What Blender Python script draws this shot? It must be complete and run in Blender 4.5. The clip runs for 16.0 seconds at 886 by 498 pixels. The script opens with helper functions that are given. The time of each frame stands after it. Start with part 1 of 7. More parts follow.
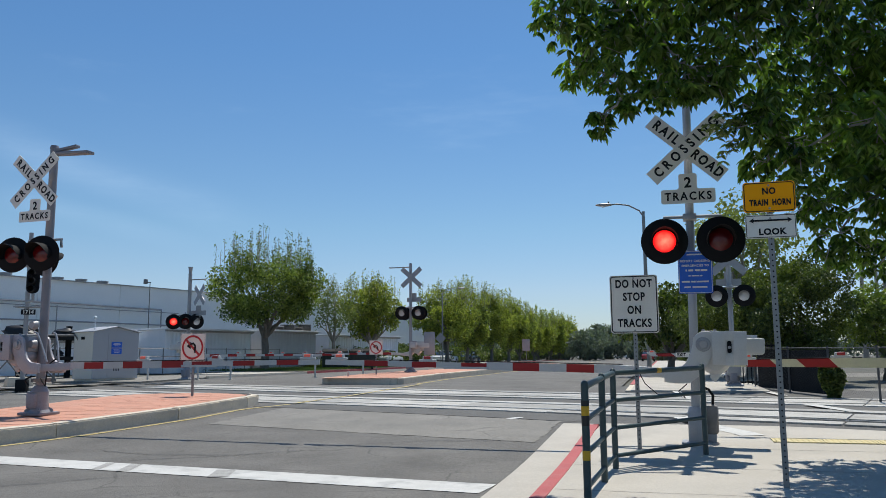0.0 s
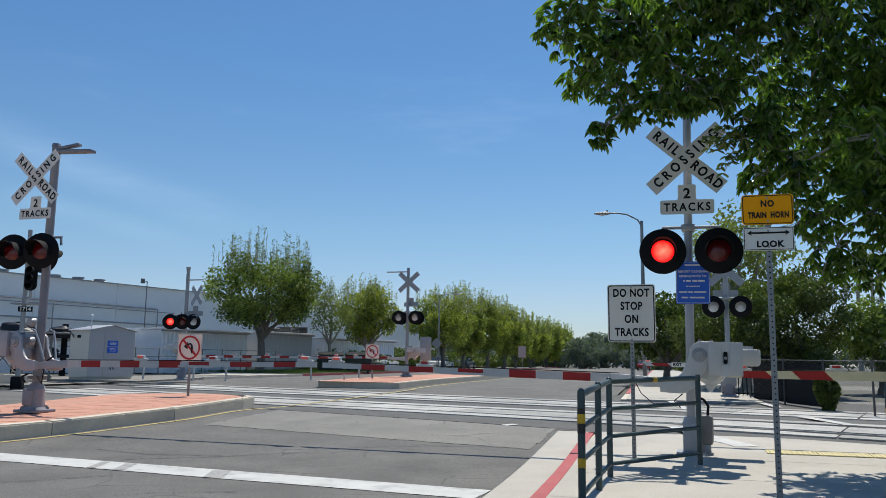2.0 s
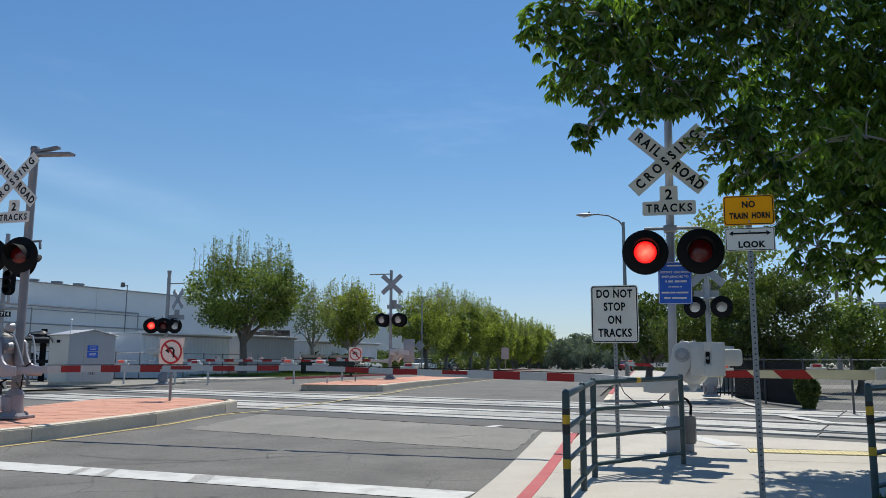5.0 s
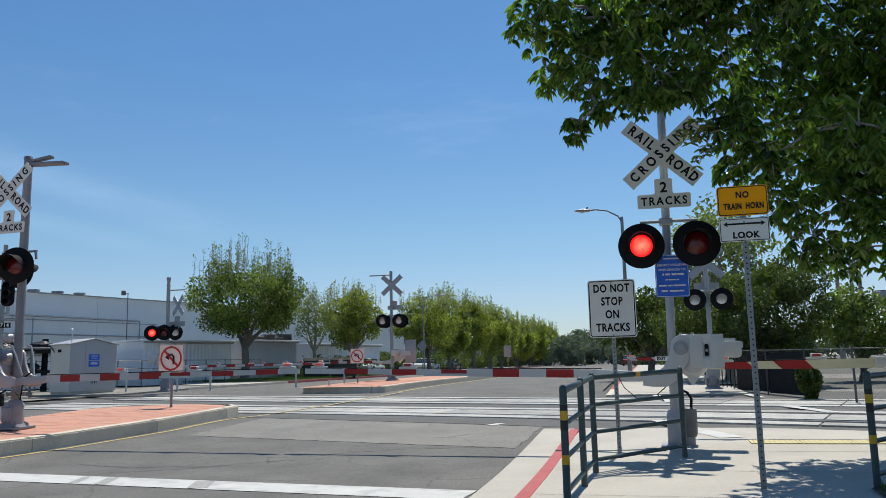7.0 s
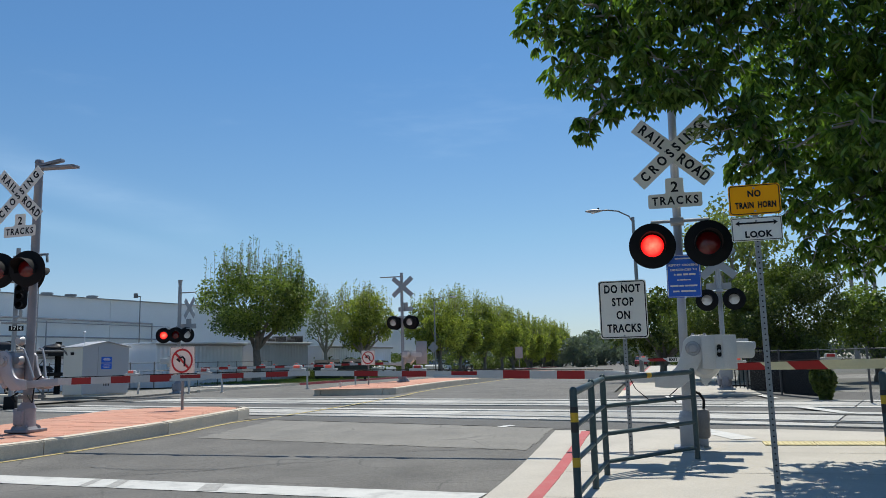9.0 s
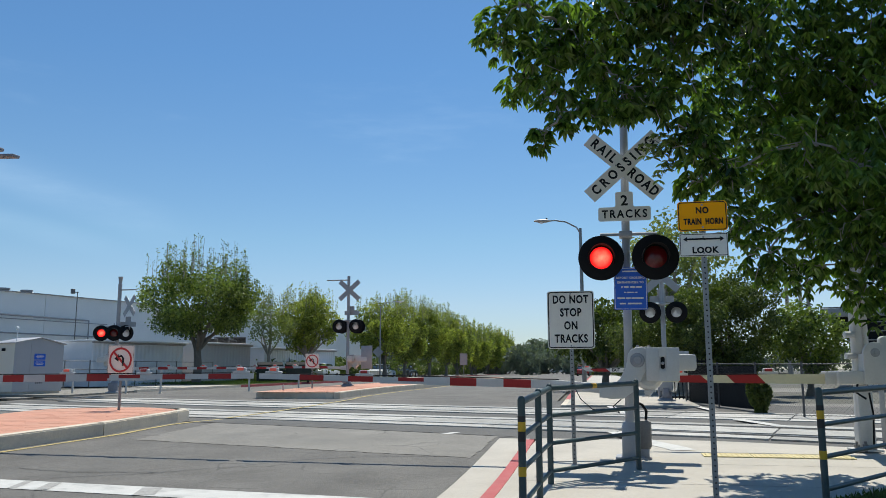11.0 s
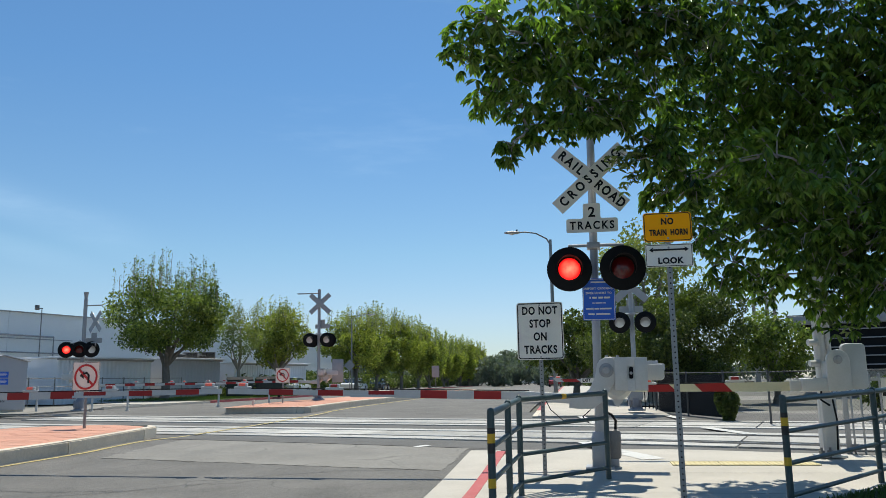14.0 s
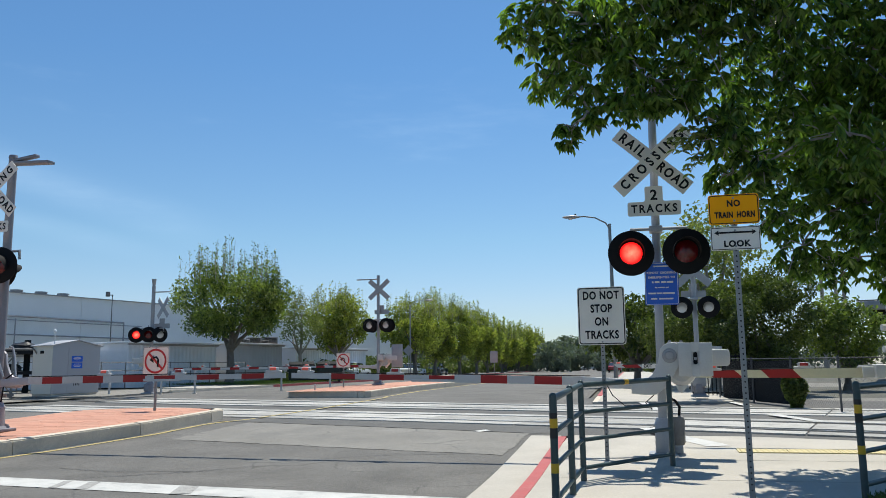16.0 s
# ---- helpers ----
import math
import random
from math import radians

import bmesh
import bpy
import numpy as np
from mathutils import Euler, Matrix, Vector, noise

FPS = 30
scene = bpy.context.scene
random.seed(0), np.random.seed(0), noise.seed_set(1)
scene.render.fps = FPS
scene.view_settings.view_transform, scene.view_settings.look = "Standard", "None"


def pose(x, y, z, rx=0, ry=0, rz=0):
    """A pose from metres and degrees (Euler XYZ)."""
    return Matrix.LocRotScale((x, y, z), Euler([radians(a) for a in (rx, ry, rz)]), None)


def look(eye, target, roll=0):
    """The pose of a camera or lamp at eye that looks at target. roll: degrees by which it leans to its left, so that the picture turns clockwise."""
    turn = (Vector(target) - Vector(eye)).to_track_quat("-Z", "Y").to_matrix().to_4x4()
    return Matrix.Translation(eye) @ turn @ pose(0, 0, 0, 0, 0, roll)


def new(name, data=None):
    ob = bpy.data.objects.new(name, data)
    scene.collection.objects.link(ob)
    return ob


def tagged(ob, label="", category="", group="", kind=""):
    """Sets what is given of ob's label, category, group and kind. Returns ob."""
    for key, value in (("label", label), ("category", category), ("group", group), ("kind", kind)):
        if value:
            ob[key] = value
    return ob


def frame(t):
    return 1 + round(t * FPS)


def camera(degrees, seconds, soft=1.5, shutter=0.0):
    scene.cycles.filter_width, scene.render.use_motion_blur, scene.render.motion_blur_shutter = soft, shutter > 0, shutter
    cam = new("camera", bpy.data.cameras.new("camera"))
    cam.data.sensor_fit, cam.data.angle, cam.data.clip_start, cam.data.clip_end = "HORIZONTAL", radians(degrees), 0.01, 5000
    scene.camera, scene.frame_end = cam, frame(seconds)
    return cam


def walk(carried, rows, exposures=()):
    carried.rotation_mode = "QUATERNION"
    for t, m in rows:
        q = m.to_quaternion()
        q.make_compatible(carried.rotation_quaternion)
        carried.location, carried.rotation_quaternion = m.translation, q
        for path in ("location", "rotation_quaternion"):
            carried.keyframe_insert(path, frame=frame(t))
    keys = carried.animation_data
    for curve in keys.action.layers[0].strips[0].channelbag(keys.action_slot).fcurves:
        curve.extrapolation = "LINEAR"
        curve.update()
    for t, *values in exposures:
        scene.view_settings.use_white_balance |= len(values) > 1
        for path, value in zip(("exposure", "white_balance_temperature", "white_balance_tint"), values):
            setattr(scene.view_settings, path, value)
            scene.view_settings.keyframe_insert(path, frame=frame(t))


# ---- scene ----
cam = camera(58.6, 16.0, soft=0.7)

ROWS = [
    (0.0, 0.000, 0.000, 1.250, 0.00, 7.75, 0.40),
    (0.5, -0.022, -0.040, 1.252, -0.13, 7.73, 0.34),
    (1.0, -0.019, -0.041, 1.249, -0.21, 7.82, -0.23),
    (1.5, -0.024, -0.047, 1.248, -0.31, 7.91, -0.64),
    (2.0, -0.020, -0.043, 1.249, -0.32, 8.13, -0.72),
    (2.5, -0.030, -0.045, 1.246, -0.52, 8.05, -0.86),
    (3.0, -0.034, -0.042, 1.244, -1.01, 8.13, -0.69),
    (3.5, -0.038, -0.027, 1.249, -1.52, 8.11, -0.56),
    (4.0, -0.042, -0.042, 1.249, -1.56, 8.23, -0.54),
    (6.5, 0.004, -0.025, 1.246, -1.40, 8.29, 0.83),
    (7.0, 0.028, -0.012, 1.242, -1.29, 8.27, 1.26),
    (7.5, 0.055, -0.002, 1.235, -1.03, 8.28, 1.62),
    (8.0, 0.066, 0.017, 1.233, -0.88, 8.22, 1.81),
    (8.2, 0.066, 0.020, 1.234, -0.61, 8.22, 1.81),
    (10.3, 0.008, 0.060, 1.260, -1.88, 8.77, 0.06),
    (10.5, 0.007, 0.061, 1.260, -2.62, 8.77, -0.01),
    (11.0, 0.005, 0.057, 1.258, -4.49, 8.72, 0.13),
    (11.5, 0.014, 0.067, 1.259, -5.69, 8.77, 0.40),
    (12.0, 0.010, 0.062, 1.261, -6.40, 8.73, 0.74),
    (12.5, 0.011, 0.056, 1.261, -6.80, 8.76, 0.53),
    (13.0, 0.019, 0.053, 1.259, -6.66, 9.39, 0.49),
    (13.5, 0.032, 0.032, 1.262, -6.70, 9.81, 0.65),
    (14.0, 0.029, 0.037, 1.259, -6.47, 9.58, 0.91),
    (14.5, 0.031, 0.033, 1.254, -4.97, 9.51, 1.45),
    (15.0, 0.028, 0.037, 1.255, -3.14, 8.76, 1.58),
    (15.5, 0.022, 0.056, 1.252, -2.21, 8.46, 1.34),
    (16.0, 0.001, 0.046, 1.254, -2.31, 8.60, 0.71),
]
walk(cam, [(t, pose(x, y, z, 90 + p, r, w)) for t, x, y, z, w, p, r in ROWS],
     exposures=((0.0, 0.1, 6500, 7), (4.0, 0.12, 6500, 7), (8.0, 0.15, 6550, 6), (10.5, 0.13, 6500, 5), (11.0, 0.2, 6600, 5), (12.5, 0.29, 6700, 4), (14.0, 0.29, 6700, 4), (15.0, 0.31, 6650, 4), (16.0, 0.29, 6600, 5)))

# ---- world and sun ----
SUN_AZ, SUN_EL = radians(22), radians(64)     # azimuth to the right of +y
wd = bpy.data.worlds.new("sky")
scene.world = wd
wd.use_nodes = True
wn = wd.node_tree
sky = wn.nodes.new("ShaderNodeTexSky")
sky.sky_type, sky.sun_disc = "NISHITA", False
sky.sun_elevation, sky.sun_rotation = SUN_EL, SUN_AZ
sky.air_density, sky.dust_density, sky.ozone_density = 1.0, 0.15, 3.5
bgn = wn.nodes["Background"]
bgn.inputs["Strength"].default_value = 0.085
# thin cirrus over the blue: faint all-over wisps and one long streak low on the left
def wnode(kind, **values):
    n = wn.nodes.new(kind)
    for k, v in values.items():
        n.inputs[k.replace("_", " ")].default_value = v
    return n


def wmath(op, a, b):
    n = wn.nodes.new("ShaderNodeMath")
    n.operation = op
    for k, v in enumerate((a, b)):
        if isinstance(v, (int, float)):
            n.inputs[k].default_value = v
        else:
            wn.links.new(v, n.inputs[k])
    return n.outputs[0]


def wdot(v):
    n = wn.nodes.new("ShaderNodeVectorMath")
    n.operation = "DOT_PRODUCT"
    n.inputs[1].default_value = v
    wn.links.new(wc.outputs["Generated"], n.inputs[0])
    return n.outputs["Value"]


def wramp(v, a, b, lo=0.0, hi=1.0):
    n = wnode("ShaderNodeMapRange", From_Min=a, From_Max=b, To_Min=lo, To_Max=hi)
    n.interpolation_type = "SMOOTHSTEP"
    wn.links.new(v, n.inputs["Value"])
    return n.outputs["Result"]


wc = wn.nodes.new("ShaderNodeTexCoord")
wm = wnode("ShaderNodeMapping", Rotation=(0.0, 0.35, 0.5), Scale=(1.2, 1.6, 6.0))
wx = wnode("ShaderNodeTexNoise", Scale=2.6, Detail=8.0, Roughness=0.62)
wn.links.new(wc.outputs["Generated"], wm.inputs["Vector"])
wn.links.new(wm.outputs["Vector"], wx.inputs["Vector"])
veil = wramp(wx.outputs["Fac"], 0.58, 0.85, 0.0, 0.10)
cloud = veil
for first, last, wide, dense in (((-0.4841, 0.8413, 0.2404), (-0.2182, 0.9631, 0.1579), 0.034, 0.2),
                                 ((-0.4577, 0.8681, 0.1723), (-0.2900, 0.9450, 0.1350), 0.02, 0.12)):
    p0, p1 = Vector(first).normalized(), Vector(last).normalized()
    across, along = p0.cross(p1).normalized(), (p1 - p0).normalized()
    lo, hi = p0.dot(along), p1.dot(along)
    span = hi - lo
    body = wramp(wmath("ABSOLUTE", wdot(across), 0.0), wide, 0.0)
    ends = wmath("MULTIPLY", wramp(wdot(along), lo - span * 0.3, lo + span * 0.1), wramp(wdot(along), hi + span * 0.12, hi - span * 0.5))
    streak = wmath("MULTIPLY", wmath("MULTIPLY", body, ends), wramp(wx.outputs["Fac"], 0.36, 0.7, 0.05, dense))
    cloud = wmath("ADD", cloud, streak)
# the blue deepens with height
wz = wn.nodes.new("ShaderNodeSeparateXYZ")
wn.links.new(wc.outputs["Generated"], wz.inputs[0])
wt = wn.nodes.new("ShaderNodeValToRGB")
stops = ((0.0, (0.40, 0.43, 0.52)), (0.08, (0.47, 0.485, 0.555)), (0.16, (0.45, 0.52, 0.558)), (0.37, (0.372, 0.515, 0.61)))
wt.color_ramp.elements[1].position = stops[3][0]
for place, _ in stops[1:3]:
    wt.color_ramp.elements.new(place)
for e, (_, c) in zip(wt.color_ramp.elements, stops):
    e.color = (*c, 1)
wn.links.new(wz.outputs["Z"], wt.inputs["Fac"])
wu = wn.nodes.new("ShaderNodeVectorMath")
wu.operation = "MULTIPLY"
wn.links.new(sky.outputs["Color"], wu.inputs[0])
wn.links.new(wt.outputs["Color"], wu.inputs[1])
wv = wn.nodes.new("ShaderNodeVectorMath")
wv.operation = "SCALE"
wv.inputs["Scale"].default_value = 2.0
wn.links.new(wu.outputs["Vector"], wv.inputs[0])
wk = wn.nodes.new("ShaderNodeMixRGB")
wk.inputs[2].default_value = (7.7, 9.9, 12.6, 1)
wn.links.new(cloud, wk.inputs[0])
wn.links.new(wv.outputs["Vector"], wk.inputs[1])
wn.links.new(wk.outputs["Color"], bgn.inputs["Color"])

sun = new("sun", bpy.data.lights.new("sun", "SUN"))
sun.data.energy, sun.data.angle, sun.data.color = 4.2, radians(0.53), (1.0, 0.95, 0.87)
sdir = Vector((math.sin(SUN_AZ) * math.cos(SUN_EL), math.cos(SUN_AZ) * math.cos(SUN_EL), math.sin(SUN_EL)))
sun.matrix_world = look(sdir * 60, (0, 0, 0))

# ---- plan: r across the road to the right, u along it ----
HEAD = radians(15.5)
CA, SA = math.cos(HEAD), math.sin(HEAD)
YAW = -15.5
TRK = radians(31.7)                          # the tracks' normal, to the right of +y
TN = Vector((math.sin(TRK), math.cos(TRK), 0))
TD = Vector((math.cos(TRK), -math.sin(TRK), 0))


def smooth(v, a, b):
    q = min(1, max(0, (v - a) / (b - a)))
    return q * q * (3 - 2 * q)


def gz(u):
    return 0.22 * smooth(u, 8, 16) + 0.13 * smooth(u, 17, 33)


def W(r, u, z=0.0):
    """Place on the plan, z above the ground there."""
    return Vector((CA * r + SA * u, -SA * r + CA * u, gz(u) + z))


def u_of(p):
    return SA * p[0] + CA * p[1]


def on_ground(x, y, z=0.0):
    return Vector((x, y, gz(SA * x + CA * y) + z))


# ---- materials ----
def mat(name, col, rough=0.6, var=0.18, scale=8.0, bump=0.1, metal=0.0, stain=0.0, stain_col=(0.05, 0.045, 0.04), stain_scale=0.9,
        world=True, island=0.0, objrand=0.0, fine=60.0, spec=0.4, cracks=0.0, speck=0.0):
    m = bpy.data.materials.new(name)
    m.use_nodes = True
    n, l = m.node_tree.nodes, m.node_tree.links
    b = n["Principled BSDF"]
    b.inputs["Roughness"].default_value, b.inputs["Metallic"].default_value = rough, metal
    b.inputs["Specular IOR Level"].default_value = spec
    if world:
        pos = n.new("ShaderNodeNewGeometry").outputs["Position"]
    else:
        pos = n.new("ShaderNodeTexCoord").outputs["Object"]
    big = n.new("ShaderNodeTexNoise")
    big.inputs["Scale"].default_value, big.inputs["Detail"].default_value = scale, 5
    l.new(pos, big.inputs["Vector"])
    small = n.new("ShaderNodeTexNoise")
    small.inputs["Scale"].default_value, small.inputs["Detail"].default_value = fine, 4
    l.new(pos, small.inputs["Vector"])
    add = n.new("ShaderNodeMath")
    add.operation = "ADD"
    l.new(big.outputs["Fac"], add.inputs[0])
    l.new(small.outputs["Fac"], add.inputs[1])
    mr = n.new("ShaderNodeMapRange")
    mr.inputs["From Min"].default_value, mr.inputs["From Max"].default_value = 0.6, 1.4
    mr.inputs["To Min"].default_value, mr.inputs["To Max"].default_value = 1 - var, 1 + var
    l.new(add.outputs[0], mr.inputs["Value"])
    fac = mr.outputs["Result"]
    if island or objrand:
        src = n.new("ShaderNodeNewGeometry").outputs["Random Per Island"] if island else n.new("ShaderNodeObjectInfo").outputs["Random"]
        r2 = n.new("ShaderNodeMapRange")
        amt = island or objrand
        r2.inputs["To Min"].default_value, r2.inputs["To Max"].default_value = 1 - amt, 1 + amt
        l.new(src, r2.inputs["Value"])
        mu = n.new("ShaderNodeMath")
        mu.operation = "MULTIPLY"
        l.new(fac, mu.inputs[0])
        l.new(r2.outputs["Result"], mu.inputs[1])
        fac = mu.outputs[0]
    if speck:
        sp = n.new("ShaderNodeTexNoise")
        sp.inputs["Scale"].default_value, sp.inputs["Detail"].default_value, sp.inputs["Roughness"].default_value = 26.0, 7, 0.9
        l.new(pos, sp.inputs["Vector"])
        s2 = n.new("ShaderNodeMapRange")
        s2.inputs["From Min"].default_value, s2.inputs["From Max"].default_value = 0.3, 0.7
        s2.inputs["To Min"].default_value, s2.inputs["To Max"].default_value = 1 - speck, 1 + speck
        l.new(sp.outputs["Fac"], s2.inputs["Value"])
        m2 = n.new("ShaderNodeMath")
        m2.operation = "MULTIPLY"
        l.new(fac, m2.inputs[0])
        l.new(s2.outputs["Result"], m2.inputs[1])
        fac = m2.outputs[0]
    sc = n.new("ShaderNodeVectorMath")
    sc.operation = "SCALE"
    sc.inputs[0].default_value = col
    l.new(fac, sc.inputs["Scale"])
    out = sc.outputs["Vector"]
    if stain:
        sn = n.new("ShaderNodeTexNoise")
        sn.inputs["Scale"].default_value, sn.inputs["Detail"].default_value, sn.inputs["Roughness"].default_value = stain_scale, 8, 0.65
        l.new(pos, sn.inputs["Vector"])
        sr = n.new("ShaderNodeMapRange")
        sr.inputs["From Min"].default_value, sr.inputs["From Max"].default_value = 0.5, 0.72
        sr.inputs["To Max"].default_value = stain
        l.new(sn.outputs["Fac"], sr.inputs["Value"])
        mx = n.new("ShaderNodeMixRGB")
        mx.inputs[2].default_value = (*stain_col, 1)
        l.new(sr.outputs["Result"], mx.inputs[0])
        l.new(out, mx.inputs[1])
        out = mx.outputs["Color"]
    if cracks:
        # a net of hairline cracks, broken up by a second noise
        warp = n.new("ShaderNodeVectorMath")
        warp.operation = "MULTIPLY_ADD"
        warp.inputs[1].default_value = (0.5, 0.5, 0.5)
        wn2 = n.new("ShaderNodeTexNoise")
        wn2.inputs["Scale"].default_value, wn2.inputs["Detail"].default_value = 1.3, 6
        l.new(pos, wn2.inputs["Vector"])
        l.new(wn2.outputs["Color"], warp.inputs[0])
        l.new(pos, warp.inputs[2])
        vo = n.new("ShaderNodeTexVoronoi")
        vo.feature = "DISTANCE_TO_EDGE"
        vo.inputs["Scale"].default_value = 0.75
        l.new(warp.outputs["Vector"], vo.inputs["Vector"])
        cr = n.new("ShaderNodeMapRange")
        cr.inputs["From Min"].default_value, cr.inputs["From Max"].default_value = 0.004, 0.016
        cr.inputs["To Min"].default_value, cr.inputs["To Max"].default_value = cracks, 0.0
        l.new(vo.outputs["Distance"], cr.inputs["Value"])
        ck = n.new("ShaderNodeMapRange")
        ck.inputs["From Min"].default_value, ck.inputs["From Max"].default_value = 0.46, 0.6
        l.new(big.outputs["Fac"], ck.inputs["Value"])
        cm = n.new("ShaderNodeMath")
        cm.operation = "MULTIPLY"
        l.new(cr.outputs["Result"], cm.inputs[0])
        l.new(ck.outputs["Result"], cm.inputs[1])
        cx = n.new("ShaderNodeMixRGB")
        cx.inputs[2].default_value = (0.02, 0.02, 0.02, 1)
        l.new(cm.outputs[0], cx.inputs[0])
        l.new(out, cx.inputs[1])
        out = cx.outputs["Color"]
    l.new(out, b.inputs["Base Color"])
    if bump:
        bp = n.new("ShaderNodeBump")
        bp.inputs["Strength"].default_value, bp.inputs["Distance"].default_value = bump, 0.01
        l.new(small.outputs["Fac"], bp.inputs["Height"])
        l.new(bp.outputs["Normal"], b.inputs["Normal"])
    return m


def leaf_mat(name, a, b_col, gloss=0.35, trans=0.35):
    m = bpy.data.materials.new(name)
    m.use_nodes = True
    n, l = m.node_tree.nodes, m.node_tree.links
    p = n["Principled BSDF"]
    p.inputs["Roughness"].default_value = gloss
    g = n.new("ShaderNodeNewGeometry")
    mx = n.new("ShaderNodeMixRGB")
    mx.inputs[1].default_value, mx.inputs[2].default_value = (*a, 1), (*b_col, 1)
    nz = n.new("ShaderNodeTexNoise")
    nz.inputs["Scale"].default_value = 0.7
    l.new(g.outputs["Position"], nz.inputs["Vector"])
    ad = n.new("ShaderNodeMath")
    ad.operation = "MULTIPLY_ADD"
    ad.inputs[1].default_value = 0.75
    l.new(g.outputs["Random Per Island"], ad.inputs[0])
    sb = n.new("ShaderNodeMapRange")
    sb.inputs["From Min"].default_value, sb.inputs["From Max"].default_value = 0.35, 0.7
    sb.inputs["To Min"].default_value, sb.inputs["To Max"].default_value = -0.1, 0.35
    l.new(nz.outputs["Fac"], sb.inputs["Value"])
    l.new(sb.outputs["Result"], ad.inputs[2])
    l.new(ad.outputs[0], mx.inputs[0])
    l.new(mx.outputs["Color"], p.inputs["Base Color"])
    t = n.new("ShaderNodeBsdfTranslucent")
    gn = n.new("ShaderNodeVectorMath")
    gn.operation = "MULTIPLY"
    gn.inputs[1].default_value = (1.12, 1.35, 0.6)
    l.new(mx.outputs["Color"], gn.inputs[0])
    l.new(gn.outputs["Vector"], t.inputs["Color"])
    ms = n.new("ShaderNodeMixShader")
    ms.inputs[0].default_value = trans
    l.new(p.outputs[0], ms.inputs[1])
    l.new(t.outputs[0], ms.inputs[2])
    l.new(ms.outputs[0], n["Material Output"].inputs["Surface"])
    return m


def glow_mat(name, col, strength):
    m = bpy.data.materials.new(name)
    m.use_nodes = True
    b = m.node_tree.nodes["Principled BSDF"]
    b.inputs["Base Color"].default_value = (*col, 1)
    b.inputs["Emission Color"].default_value = (*col, 1)
    b.inputs["Emission Strength"].default_value = strength
    return m


ASPHALT = mat("asphalt", (0.142, 0.134, 0.122), 0.85, 0.42, 0.9, 1.0, stain=0.5, stain_col=(0.175, 0.168, 0.155), stain_scale=0.35, fine=65, cracks=0.4, speck=0.5)
ASPHALT_DARK = mat("asphalt_dark", (0.115, 0.111, 0.104), 0.85, 0.28, 1.4, 0.5, fine=110, speck=0.4)
ASPHALT_PATCH = mat("asphalt_worn_patch", (0.225, 0.212, 0.19), 0.88, 0.22, 1.1, 0.5, stain=0.5, stain_col=(0.13, 0.127, 0.12), stain_scale=0.7, fine=65, cracks=0.35, speck=0.4)
JOINT = mat("saw_cut_joint", (0.14, 0.13, 0.115), 0.9, 0.2, 5, 0.1)
WIRE = mat("dull_fence_wire", (0.1, 0.1, 0.1), 0.6, 0.15, 5, 0.0, metal=0.3)
TAR = mat("tar_seal", (0.018, 0.018, 0.02), 0.6, 0.2, 5, 0.2)
PAINT_WHITE = mat("road_paint_white", (0.56, 0.55, 0.52), 0.7, 0.15, 3, 0.25, stain=0.7, stain_col=(0.2, 0.2, 0.2), stain_scale=2.5, fine=80)
PAINT_WORN = mat("road_paint_worn_thin", (0.36, 0.35, 0.33), 0.8, 0.25, 6, 0.4, stain=0.6, stain_col=(0.17, 0.165, 0.155), stain_scale=6, fine=65, speck=0.4)
PAINT_YELLOW = mat("road_paint_yellow", (0.5, 0.39, 0.15), 0.7, 0.15, 3, 0.25, stain=0.6, stain_col=(0.16, 0.15, 0.13), stain_scale=3.0, fine=80)
CONCRETE = mat("concrete_walk", (0.47, 0.435, 0.38), 0.85, 0.15, 1.2, 0.4, stain=0.3, stain_col=(0.35, 0.32, 0.27), stain_scale=0.8, fine=70, speck=0.12)
KERB_CON = mat("kerb_concrete", (0.63, 0.555, 0.45), 0.85, 0.14, 2.5, 0.35, stain=0.45, stain_col=(0.4, 0.36, 0.3), stain_scale=2.2, fine=90, speck=0.2)
KERB_RED = mat("kerb_red_paint", (0.43, 0.085, 0.085), 0.7, 0.16, 3, 0.3, stain=0.4, stain_col=(0.42, 0.26, 0.23), stain_scale=4.0, fine=90)
PANEL = mat("crossing_panel_concrete", (0.41, 0.395, 0.365), 0.8, 0.28, 2.2, 0.3, stain=0.8, stain_col=(0.19, 0.185, 0.175), stain_scale=1.6, objrand=0.22, fine=70, speck=0.3)
RUBBER = mat("flangeway_rubber", (0.075, 0.072, 0.07), 0.8, 0.2, 6, 0.2)
RAIL_STEEL = mat("rail_steel", (0.36, 0.35, 0.34), 0.32, 0.12, 5, 0.05, metal=0.9)
BRICK = mat("red_paver", (0.56, 0.28, 0.195), 0.85, 0.12, 2.5, 0.3, objrand=0.06, stain=0.4, stain_col=(0.56, 0.37, 0.28), stain_scale=1.2, fine=80)
TACTILE = mat("tactile_yellow", (0.62, 0.52, 0.27), 0.65, 0.1, 3, 0.15, objrand=0.05, fine=70)
DIRT = mat("dirt_ground", (0.12, 0.118, 0.1), 0.95, 0.3, 0.5, 0.6, stain=0.5, stain_col=(0.13, 0.12, 0.1), stain_scale=0.15, fine=30)
GRAVEL = mat("ballast_gravel", (0.24, 0.225, 0.2), 0.95, 0.45, 6, 0.9, fine=45)
GRASS_SOIL = mat("grass_soil", (0.07, 0.075, 0.03), 0.95, 0.3, 3, 0.5)
GALV = mat("galvanised_steel", (0.25, 0.255, 0.255), 0.45, 0.12, 7, 0.06, metal=0.55, world=False, stain=0.2, stain_col=(0.35, 0.36, 0.37), stain_scale=3)
